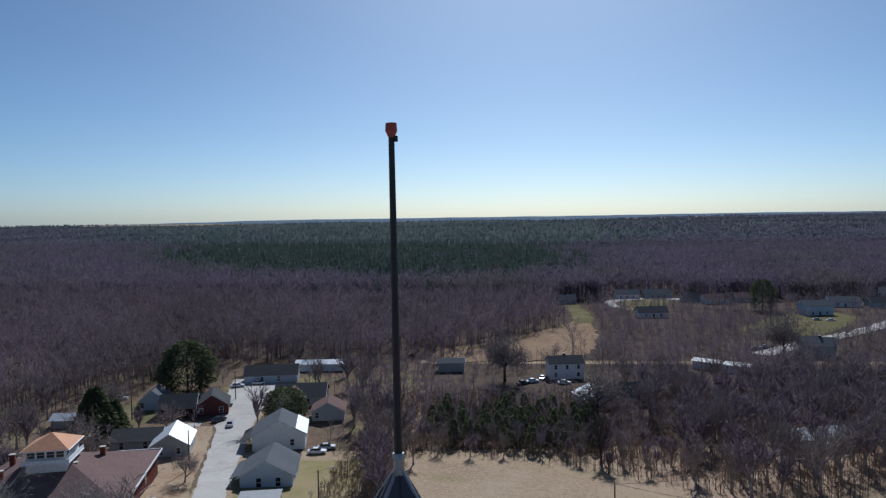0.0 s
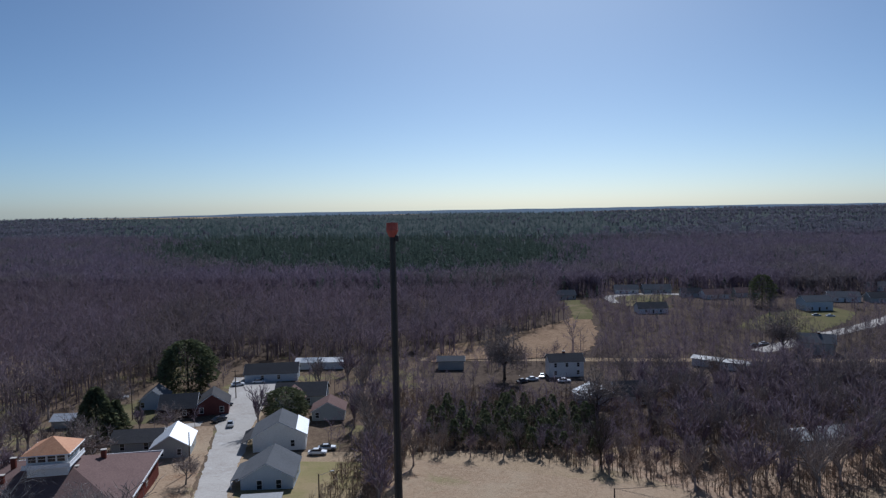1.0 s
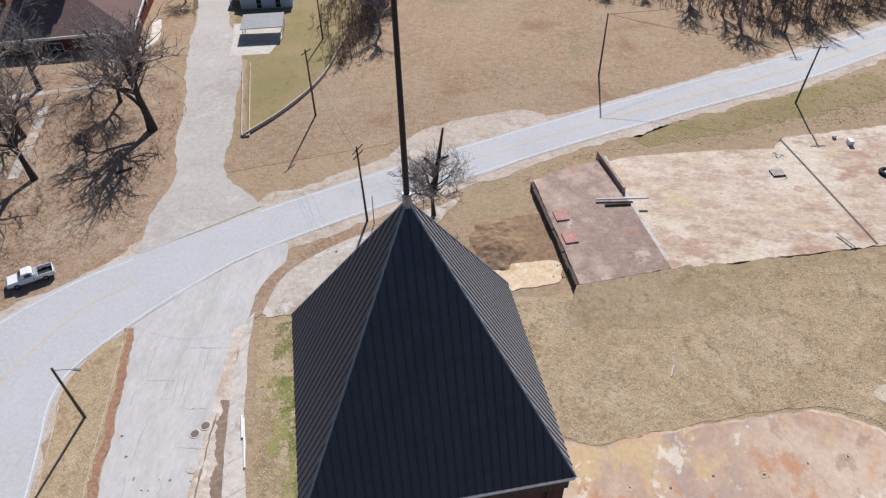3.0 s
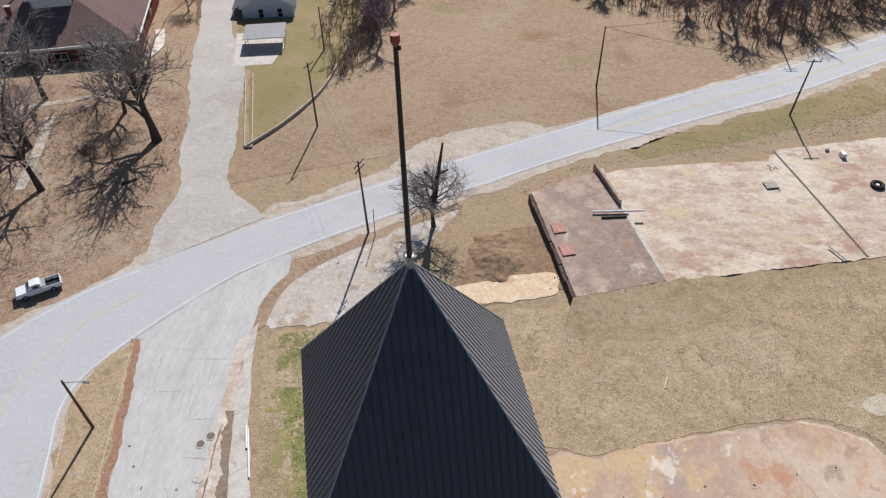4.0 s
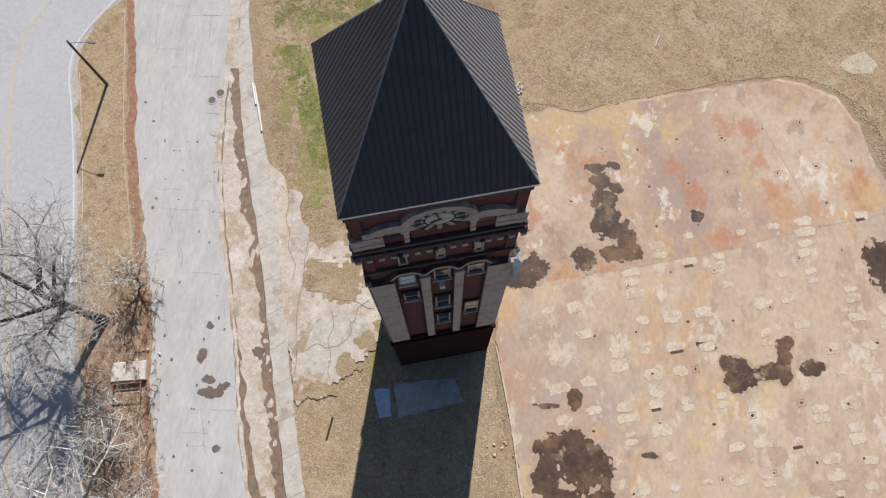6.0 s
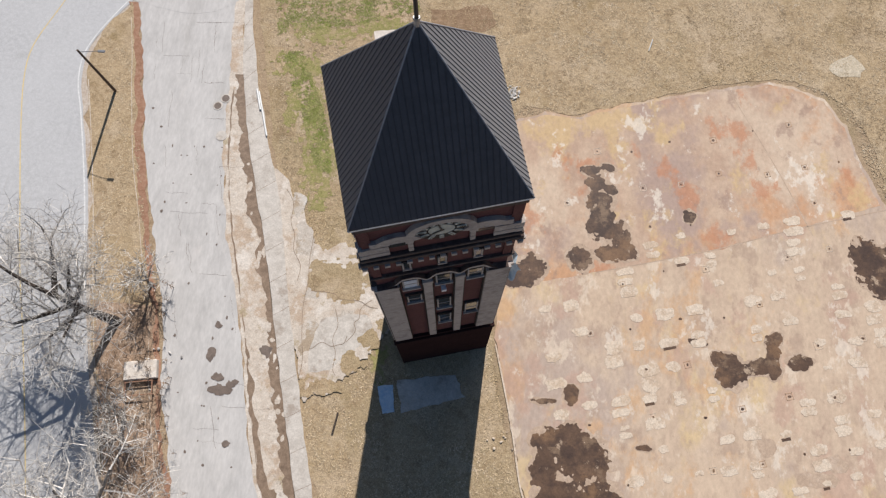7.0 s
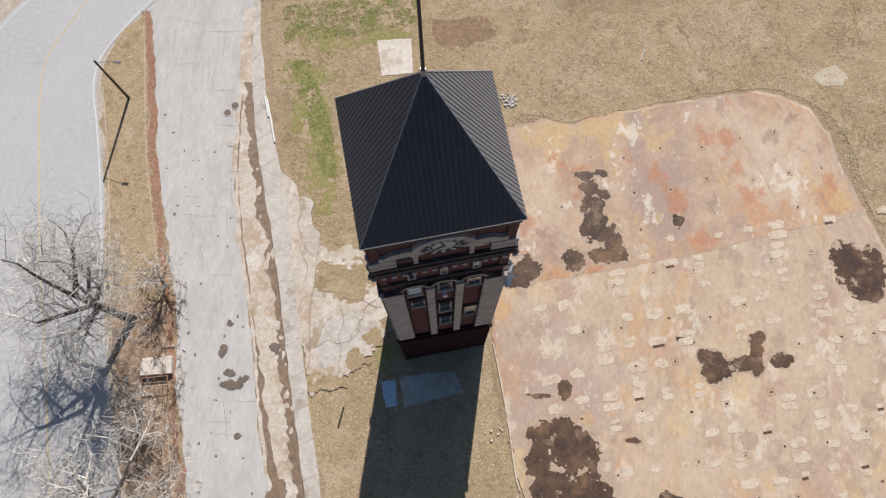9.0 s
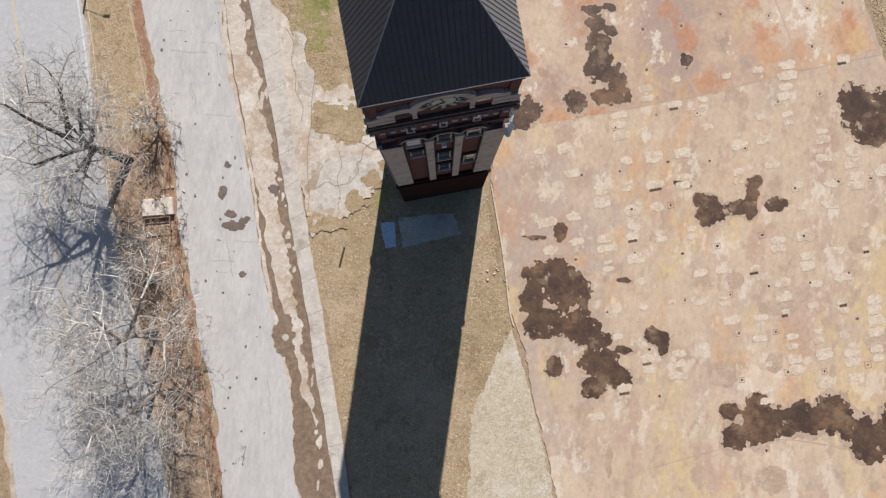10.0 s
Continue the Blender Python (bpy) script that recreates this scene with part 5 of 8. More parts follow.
for k in range(4):
    m = Matrix.Translation((0, 0, 0.004 * (k % 2))) @ Matrix.Rotation(k * math.pi / 2, 4, "Z")
    F0 = -HB
    # upper stage: wall, stone band, clock and two hooded windows
    tpart("upper_wall", fbox(m, -4.0, 4.0, 31.0, 40.1, F0 + 0.12, F0 + 0.6), M_BRICK)
    for s in (-1, 1):
        for z0, z1 in ((35.72, 36.2), (36.3, 37.0)):
            tpart("stone_band", fbox(m, min(s * 2.62, s * 4.12), max(s * 2.62, s * 4.12), z0, z1, F0 - 0.1, F0 + 0.3), M_STONE)
            tpart("stone_band", fbox(m, min(s * 1.42, s * 1.68), max(s * 1.42, s * 1.68), z0, z1, F0 - 0.1, F0 + 0.3), M_STONE)
        tpart("hood", arc_band(m, s * 2.15, 36.95, 0.52, 1.25, 22, 158, F0 - 0.12, F0 + 0.3), M_STONE)
        tpart("hood_end", fbox(m, min(s * 3.0, s * 3.5), max(s * 3.0, s * 3.5), 37.1, 37.7, F0 - 0.1, F0 + 0.3), M_STONE)
        tpart("impost", fbox(m, min(s * 1.38, s * 1.78), max(s * 1.38, s * 1.78), 37.0, 37.9, F0 - 0.11, F0 + 0.3), M_STONE)
        w = tpart("window", fbox(m, s * 2.15 - 0.5, s * 2.15 + 0.5, 36.55, 37.85, F0 - 0.02, F0 + 0.2), M_DARKBARK, "dark framed belfry window")
        tpart("pane", fbox(m, s * 2.15 - 0.4, s * 2.15 + 0.4, 36.7, 37.75, F0 - 0.04, F0 + 0.1), M_GLASS, "", w)
        tpart("rail", fbox(m, s * 2.15 - 0.44, s * 2.15 + 0.44, 37.18, 37.25, F0 - 0.07, F0), M_STONE, "", w)
        tpart("apron", fbox(m, s * 2.15 - 0.5, s * 2.15 + 0.5, 35.75, 36.5, F0 + 0.02, F0 + 0.3), M_BRICK)
    tpart("clock_hood", arc_band(m, 0, 37.75, 1.32, 1.75, 8, 172, F0 - 0.14, F0 + 0.3, 22), M_STONE)
    tpart("clock_recess", fbox(m, -1.32, 1.32, 35.75, 37.75, F0 + 0.05, F0 + 0.2), M_BRICK)
    clock = tpart("clock", arc_band(m, 0, 38.0, 0.0, 1.3, 0, 360, F0 - 0.02, F0 + 0.15, 36), M_DARKBARK, "large dark clock dial with pale numerals")
    tpart("dial_centre", arc_band(m, 0, 38.0, 0.0, 0.64, 0, 360, F0 - 0.06, F0, 28), M_DIAL, "pale round clock centre", clock)
    for h in range(12):
        a = radians(90 - 30 * h)
        bm = bmesh.new()
        mm = m @ Matrix.Translation((math.cos(a) * 0.98, F0 - 0.05, 38.0 + math.sin(a) * 0.98)) @ Matrix.Rotation(math.pi / 2 - a, 4, "Y")
        add_box(bm, (0, 0, 0), (0.22, 0.05, 0.5), 0, mm)
        bmesh.ops.bevel(bm, geom=bm.edges[:], offset=0.02, segments=1, affect="EDGES")
        plate = tpart("numeral_plate", bm, M_DIAL, "pale plate of the clock dial", clock)
        bm = bmesh.new()
        for off in ((0.0,) if h % 3 else (-0.05, 0.05)):
            add_box(bm, (off, -0.03, 0.02), (0.035, 0.02, 0.3), 0, mm)
        tpart("numeral", bm, M_ROD, "", plate)
    for a, ln, wd in ((radians(100), 0.95, 0.09), (radians(215), 0.62, 0.12)):
        bm = bmesh.new()
        mm = m @ Matrix.Translation((0, F0 - 0.09, 38.0)) @ Matrix.Rotation(math.pi / 2 - a, 4, "Y")
        add_box(bm, (0, 0, ln / 2 - 0.1), (wd, 0.03, ln), 0, mm)
        tpart("pointer", bm, M_ROD, "", clock)
    for i in range(15):
        u = -4.06 + i * 0.58
        tpart("dentil", fbox(m, u - 0.14, u + 0.14, 34.42, 34.72, F0 - 0.36, F0 + 0.1), M_STONE)
    for u in (-1.95, 0.0, 1.98):
        w = tpart("slot_window", fbox(m, u - 0.3, u + 0.3, 32.35, 33.6, F0 + 0.0, F0 + 0.2), M_DARKBARK)
        tpart("pane", fbox(m, u - 0.13, u + 0.13, 32.5, 33.5, F0 - 0.03, F0 + 0.1), M_GLASS, "", w)
        tpart("sill", fbox(m, u - 0.26, u + 0.26, 32.3, 32.44, F0 - 0.1, F0 + 0.1), M_STONE, "", w)
        tpart("jamb", fbox(m, u - 0.24, u - 0.15, 32.44, 33.5, F0 - 0.06, F0 + 0.1), M_STONE, "", w)
        tpart("jamb", fbox(m, u + 0.15, u + 0.24, 32.44, 33.5, F0 - 0.06, F0 + 0.1), M_STONE, "", w)
    # tall middle stage: pilasters with an arched hood over three bays
    for u0, u1 in ((-4.02, -2.66), (-1.2, -0.66), (0.75, 1.28), (2.62, 4.02)):
        pil = tpart("pilaster", fbox(m, u0, u1, 12.35, 29.4, F0 - 0.16, F0 + 0.3), M_STONE, "pale stone pilaster with dark joints")
        edge = 0.08
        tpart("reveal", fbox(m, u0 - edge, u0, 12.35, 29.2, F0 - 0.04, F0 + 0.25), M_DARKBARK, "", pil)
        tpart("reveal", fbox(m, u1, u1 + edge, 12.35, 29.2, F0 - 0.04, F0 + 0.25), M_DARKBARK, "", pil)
        tpart("capital", fbox(m, u0 - 0.04, u1 + 0.04, 29.2, 29.55, F0 - 0.24, F0 + 0.2), M_STONE, "", pil)
    # one wavy stone hood that swings over the three bays and runs out at the corners
    us = [-3.62 + 7.24 * i / 56 for i in range(57)]

    def crest(u):
        rise = max(math.exp(-((u - c) / 0.78) ** 4) for c in (-1.93, 0.04, 1.95))
        return 29.5 + 0.95 * rise * (1 - sm(2.6, 3.6, abs(u))) + 0.35 * (1 - sm(2.4, 3.62, abs(u)))
    bm = bmesh.new()
    for a, b in zip(us, us[1:]):
        lo_a, lo_b = crest(a) - 0.46 * (1 - sm(3.0, 3.7, abs(a))), crest(b) - 0.46 * (1 - sm(3.0, 3.7, abs(b)))
        prism(bm, m, [(a, lo_a), (b, lo_b), (b, crest(b)), (a, crest(a))], F0 - 0.1, F0 + 0.2)
    bmesh.ops.remove_doubles(bm, verts=bm.verts[:], dist=0.0005)
    bmesh.ops.recalc_face_normals(bm, faces=bm.faces[:])
    tpart("arch_hood", bm, M_STONE, "wavy pale stone hood over three bays")
    bm = bmesh.new()
    for a, b in zip(us, us[1:]):
        prism(bm, m, [(a, crest(a) + 0.002), (b, crest(b) + 0.002), (b, crest(b) + 0.09), (a, crest(a) + 0.09)], F0 - 0.15, F0 + 0.2)
    bmesh.ops.remove_doubles(bm, verts=bm.verts[:], dist=0.0005)
    bmesh.ops.recalc_face_normals(bm, faces=bm.faces[:])
    tpart("hood_drip", bm, M_LEDGE, "dark dripstone along the hood")
    tpart("arch_fill", fbox(m, -3.0, 3.0, 29.3, 30.0, F0 + 0.06, F0 + 0.3), M_BRICK)
    for s in (-1, 1):
        tpart("hood_end", fbox(m, min(s * 2.72, s * 3.9), max(s * 2.72, s * 3.9), 29.42, 29.6, F0 - 0.22, F0 + 0.2), M_LEDGE)
    rows = ((-1.93, 28.4, 30.0, 0), (0.04, 28.3, 29.95, 1), (1.95, 28.35, 29.95, 2), (-1.85, 24.7, 26.2, 2), (0.04, 21.5, 24.0, 1), (2.0, 18.4, 21.1, 1), (0.06, 16.6, 18.9, 1))
    for u, z0, z1, look_kind in rows:
        w = tpart("window", fbox(m, u - 0.56, u + 0.56, z0 - 0.1, z1 + 0.1, F0 - 0.02, F0 + 0.2), M_DARKBARK, "narrow tower window with pale sill")
        tpart("pane", fbox(m, u - 0.4, u + 0.4, z0, z1 - 0.1, F0 - 0.05, F0 + 0.1), M_BLIND if (look_kind == 0 and k == 0) else M_GLASS, "", w)
        tpart("frame_side", fbox(m, u - 0.47, u - 0.38, z0, z1, F0 - 0.08, F0 + 0.1), M_STONE, "", w)
        tpart("frame_side", fbox(m, u + 0.38, u + 0.47, z0, z1, F0 - 0.08, F0 + 0.1), M_STONE, "", w)
        tpart("sill", fbox(m, u - 0.55, u + 0.55, z0 - 0.16, z0 + 0.02, F0 - 0.2, F0 + 0.1), M_STONE, "", w)
        tpart("rail", fbox(m, u - 0.38, u + 0.38, (z0 + z1) / 2 - 0.04, (z0 + z1) / 2 + 0.04, F0 - 0.07, F0), M_STONE, "", w)
    tpart("lamp_box", fbox(m, -0.12, 0.18, 26.4, 26.8, F0 - 0.2, F0 + 0.2), M_FASCIA)

# roof: four panels with standing seams, white eaves board, cap
H = 4.16
bm = bmesh.new()
cs = [bm.verts.new((sx * H, sy * H, EAVE)) for sx, sy in ((-1, -1), (1, -1), (1, 1), (-1, 1))]
top = bm.verts.new((0, 0, APEX))
for i in range(4):
    bm.faces.new((cs[i], cs[(i + 1) % 4], top))
bm.faces.new(cs[::-1])
roof = tpart("roof", bm, M_ROOFMETAL, "black standing-seam metal pyramid roof")
slope = math.hypot(H, APEX - EAVE)
for k in range(4):
    m = Matrix.Rotation(k * math.pi / 2, 4, "Z")
    seams = 31
    for i in range(seams):
        u = -H + 2 * H * (i + 0.5) / seams
        f = 1 - abs(u) / H
        if f < 0.03:
            continue
        p, q = Vector((u, -H, EAVE)), Vector((u, -H + H * f, EAVE + (APEX - EAVE) * f))
        nrm = Vector((0, -(APEX - EAVE), H)).normalized()
        bm = bmesh.new()
        s = 0.011
        ring = [(p, -s, 0), (p, s, 0), (p, s, 0.022), (p, -s, 0.022)], [(q, -s, 0), (q, s, 0), (q, s, 0.022), (q, -s, 0.022)]
        vs = [[bm.verts.new(m @ (c + Vector((du, 0, 0)) + nrm * dn)) for c, du, dn in r] for r in ring]
        for j in range(4):
            bm.faces.new((vs[0][j], vs[0][(j + 1) % 4], vs[1][(j + 1) % 4], vs[1][j]))
        tpart("seam", bm, M_SEAM, "", roof)
    tpart("eaves_board", fbox(m, -H + (0.01 if k % 2 == 0 else 0.12), H - (0.01 if k % 2 == 0 else 0.12), EAVE - 0.2, EAVE - 0.01, -H + 0.01, -H + 0.11), M_FASCIA, "thin white eaves board")
    a, b = Vector((-H, -H, EAVE)), Vector((0, 0, APEX))
    tpart("hip_cap", tube(m @ a, m @ b, 0.032, None, 6), M_HIP, "thin grey metal hip capping", roof)
tpart("roof_cap", tube((0, 0, APEX - 0.22), (0, 0, APEX + 0.1), 0.13, 0.1, 10), M_STEEL, "grey metal collar at the roof peak", roof)

# pole on the peak
rod = thing("roof_pole", "thin black pole with a dull red cap on the roof peak", "pole", at=(0, 0, APEX))
tip = Vector((-0.07, 0.3, 55.1 - APEX))
part("shaft", tube((0, 0, 0.1), tip, 0.085, 0.06, 10), M_ROD, rod)
part("ferrule", tube((0, 0, 0.1), tip * 0.03, 0.14, 0.12, 10), M_STEEL, rod, "grey metal foot")
bm = bmesh.new()
add_tube(bm, tip * 0.966, tip * 0.985, 0.06, 0.12, 12)
add_tube(bm, tip * 0.985, tip * 1.008, 0.12, 0.11, 12)
part("cap", bm, M_RED, rod, "faded red cap")
part("bracket", box(tip * 0.962 + Vector((0.09, 0, 0)), (0.07, 0.07, 0.12), 0, 0.01), M_ROD, rod)

# loose sheet hanging on the east side
bm = bmesh.new()
bmesh.ops.create_grid(bm, x_segments=6, y_segments=8, size=0.5)
rt = Matrix.Rotation(radians(TH), 4, "Z")
for v in bm.verts:
    u, w = v.co.x, v.co.y
    v.co = rt @ Vector((4.25 + 0.5 * (w + 0.5) + 0.12 * math.sin(9 * u), -3.3 + u * 1.5 + 0.15 * math.sin(7 * w), 26.6 + w * 2.4 - 0.3 * abs(u)))
solid("torn_sheet", bm, M_TARP, "torn pale blue sheet hanging from the tower wall", "tarpaulin")


# ---- poles, lamps and wires ----
def utility_pole(x, y, h, rz, arms=1, lamp=False, lean=(0, 0), label="weathered wooden utility pole with a cross-arm"):
    z = T(x, y)
    ob = thing("utility_pole", label, "utility pole", "utility poles", (x, y, z), rz)
    top = Vector((lean[0], lean[1], h))
    part("post", tube((0, 0, -0.4), top, 0.17, 0.11, 8), M_POLE, ob)
    for i in range(arms):
        part("cross_arm", box(top + Vector((0, -0.12, -0.35 - i * 0.8)), (2.3, 0.1, 0.12), 0, 0.01), M_POLE, ob)
        for u in (-1.0, -0.4, 0.4, 1.0):
            part("insulator", tube(top + Vector((u, -0.12, -0.3 - i * 0.8)), top + Vector((u, -0.12, -0.12 - i * 0.8)), 0.05, 0.03, 6), M_STEEL, ob)
    if lamp:
        arm = part("lamp_arm", tube(top * 0.96, top * 0.97 + Vector((2.2, 0, 0.35)), 0.035, None, 6), M_STEEL, ob, "thin metal lamp arm")
        part("lamp_head", box(top * 0.97 + Vector((2.5, 0, 0.33)), (0.75, 0.3, 0.16), 0, 0.05), M_STEEL, arm, "pale grey street lamp head")
    return ob


utility_pole(-14.8, 54.5, 11.7, 70, 2, lean=(-0.1, 0.3))
utility_pole(-38.0, 22.3, 8.2, 0, 0, True, lean=(-0.1, -0.1), label="dark pole with a grey street lamp arm")
utility_pole(48.6, 88.2, 10.0, 8, 1, lean=(0.45, -0.2))
utility_pole(18.1, 95.3, 11.0, 20, 0, label="bare dark wooden utility pole")
utility_pole(-27.4, 79.2, 11.3, 65, 1)
utility_pole(-32.4, 106.6, 8.5, 30, 0, True, label="dark pole with a small yard lamp")
utility_pole(54.5, 116.0, 10.5, 10, 2, lean=(-0.8, 0))
utility_pole(-69.0, 132.5, 9.0, 20, 0, label="bare dark wooden utility pole")
utility_pole(-84.6, 197.3, 9.0, 20, 1)
utility_pole(-105.0, 172.5, 9.0, 20, 0, label="bare dark wooden utility pole")
utility_pole(-26.3, -40.2, 7.0, 60, 0, True, label="dark pole with a pale street lamp head")

stay = thing("stay_pole", "thin grey metal stay pole beside the utility pole", "pole", at=(-13.8, 53.9, 0.04))
part("post", tube((0, 0, -0.3), (0.1, 0, 4.6), 0.06, 0.05, 8), M_POLE, stay)
part("cap", tube((0.1, 0, 4.55), (0.1, 0, 4.72), 0.075, 0.05, 8), M_STEEL, stay)


def wire(a, b, sag, label="thin sagging overhead power wire"):
    a, b = Vector(a), Vector(b)
    bm = bmesh.new()
    side = (b - a).cross(Vector((0, 0, 1))).normalized() * 0.011
    up, n, prev = Vector((0, 0, 0.011)), 14, None
    for i in range(n + 1):
        u = i / n
        p = a.lerp(b, u) - Vector((0, 0, sag * 4 * u * (1 - u)))
        ring = [bm.verts.new(p + d) for d in (side, up, -side, -up)]
        if prev is None:
            bm.faces.new(ring)
        else:
            for k in range(4):
                bm.faces.new((prev[k], prev[(k + 1) % 4], ring[(k + 1) % 4], ring[k]))
        prev = ring
    bm.faces.new(prev[::-1])
    bmesh.ops.recalc_face_normals(bm, faces=bm.faces[:])
    solid("power_wire", bm, M_WIRE, label, "wire", "power wires")


for k in (-1.0, -0.4, 0.4):
    wire((-14.9 + k * 0.34, 54.8 + k * 0.94, 11.4), (-27.4 + k * 0.42, 79.2 + k * 0.9, 11.0), 0.6)
wire((-14.8, 54.7, 9.6), (-27.4, 79.2, 9.4), 0.8)
wire((-27.4, 79.2, 10.6), (-32.4, 106.6, 6.4), 0.5)
for k in (-1.0, 0.0, 1.0):
    wire((49.05 + k, 88.0, 9.7), (18.1 + k * 0.3, 95.3, 10.8), 0.8)
    wire((53.7 + k, 116, 7.6), (18.1 + k * 0.3, 95.3, 10.7), 0.8)
    wire((53.7 + k, 116, 7.6), (112 + k, 150, 8.5), 1.2)


# ---- vehicles ----
def wheel(parent, x, y, r, w):
    tyre = part("tyre", tube((x, y - w / 2, r), (x, y + w / 2, r), r, None, 16), M_TYRE, parent)
    part("rim", tube((x, y - w / 2 - 0.01, r), (x, y + w / 2 + 0.01, r), r * 0.55, None, 10), M_STEEL, tyre)


def loft(bm, sections):
    """Rings of the same number of points joined into a closed body."""
    rings = [[bm.verts.new(p) for p in s] for s in sections]
    n = len(rings[0])
    for a, b in zip(rings, rings[1:]):
        for i in range(n):
            bm.faces.new((a[i], a[(i + 1) % n], b[(i + 1) % n], b[i]))
    bm.faces.new(rings[0][::-1])
    bm.faces.new(rings[-1])
    bmesh.ops.recalc_face_normals(bm, faces=bm.faces[:])


def hull(x, half, z0, z1, tuck=0.1):
    return [(x, -half, z0 + 0.1), (x, -half + tuck, z0), (x, half - tuck, z0), (x, half, z0 + 0.1), (x, half, (z0 + z1) / 2 + 0.1), (x, half - tuck, z1), (x, -half + tuck, z1), (x, -half, (z0 + z1) / 2 + 0.1)]


def pickup(x, y, rz, paint, label):
    ob = thing("pickup_truck", label, "pickup truck", "", (x, y, T(x, y) + 0.05), rz)
    bm = bmesh.new()
    loft(bm, [hull(2.6, 0.82, 0.45, 0.82), hull(2.45, 0.9, 0.38, 0.98), hull(1.2, 0.92, 0.36, 1.08), hull(0.0, 0.92, 0.36, 1.1), hull(-0.35, 0.92, 0.36, 1.1)])
    part("body", bm, paint, ob)
    bm = bmesh.new()
    loft(bm, [hull(1.25, 0.78, 1.05, 1.12, 0.06), hull(0.75, 0.72, 1.05, 1.66, 0.1), hull(-0.1, 0.72, 1.05, 1.72, 0.1), hull(-0.42, 0.76, 1.05, 1.62, 0.1)])
    part("cab", bm, paint, ob)
    part("windscreen", tri_pane((1.22, -0.66, 1.14), (1.22, 0.66, 1.14), (0.8, 0.56, 1.6), (0.8, -0.56, 1.6), 0.03), M_GLASS, ob)
    for s in (-1, 1):
        part("side_window", box((0.15, s * 0.75, 1.37), (0.72, 0.05, 0.36), 0, 0.02), M_GLASS, ob)
        part("bed_side", box((-1.5, s * 0.86, 0.78), (2.2, 0.12, 0.6), 0, 0.03), paint, ob)
        part("headlight", box((2.56, s * 0.66, 0.76), (0.12, 0.26, 0.14), 0, 0.02), M_PALE, ob)
        part("tail_light", box((-2.62, s * 0.84, 0.8), (0.05, 0.12, 0.28), 0, 0.01), M_RED, ob)
        wheel(ob, 1.65, s * 0.82, 0.36, 0.24)
        wheel(ob, -1.55, s * 0.82, 0.36, 0.24)
    part("bed_floor", box((-1.5, 0, 0.55), (2.2, 1.62, 0.08)), M_TYRE, ob, "dark load bed")
    part("tailgate", box((-2.58, 0, 0.78), (0.08, 1.62, 0.55), 0, 0.02), paint, ob)
    part("tool_box", box((-0.68, 0, 0.98), (0.42, 1.5, 0.4), 0, 0.03), M_CARSILVER, ob, "grey tool box behind the cab")
    part("bumper", box((2.66, 0, 0.5), (0.14, 1.7, 0.2), 0, 0.04), M_STEEL, ob)
    part("bumper", box((-2.68, 0, 0.5), (0.12, 1.7, 0.18), 0, 0.04), M_STEEL, ob)
    return ob


def tri_pane(a, b, c, d, t):
    bm = bmesh.new()
    n = (Vector(b) - Vector(a)).cross(Vector(d) - Vector(a)).normalized() * t
    lo = [bm.verts.new(Vector(p) - n) for p in (a, b, c, d)]
    hi = [bm.verts.new(Vector(p) + n) for p in (a, b, c, d)]
    bm.faces.new(lo[::-1])
    bm.faces.new(hi)
    for i in range(4):
        bm.faces.new((lo[i], lo[(i + 1) % 4], hi[(i + 1) % 4], hi[i]))
    bmesh.ops.recalc_face_normals(bm, faces=bm.faces[:])
    return bm


def car(x, y, rz, paint, label, tall=0.0):
    ob = thing("parked_car", label, "car", "parked cars", (x, y, T(x, y) + 0.06), rz)
    bm = bmesh.new()
    loft(bm, [hull(2.25, 0.75, 0.35, 0.65), hull(2.1, 0.86, 0.28, 0.78), hull(0.9, 0.9, 0.26, 0.92), hull(-1.6, 0.9, 0.26, 0.95), hull(-2.2, 0.8, 0.32, 0.85)])
    part("body", bm, paint, ob)
    bm = bmesh.new()
    loft(bm, [hull(1.0, 0.74, 0.85, 0.95, 0.06), hull(0.35, 0.66, 0.85, 1.42 + tall, 0.1), hull(-0.9, 0.66, 0.85, 1.42 + tall, 0.1), hull(-1.7 - tall, 0.72, 0.85, 0.98 + tall, 0.06)])
    part("cabin", bm, M_GLASS, ob, "dark glazed cabin")
    part("roof_panel", box((-0.28, 0, 1.43 + tall), (1.3, 1.2, 0.05), 0, 0.02), paint, ob)
    for s in (-1, 1):
        wheel(ob, 1.4, s * 0.8, 0.32, 0.2)
        wheel(ob, -1.4, s * 0.8, 0.32, 0.2)
        part("headlight", box((2.18, s * 0.58, 0.62), (0.1, 0.25, 0.12), 0, 0.02), M_PALE, ob)
    return ob


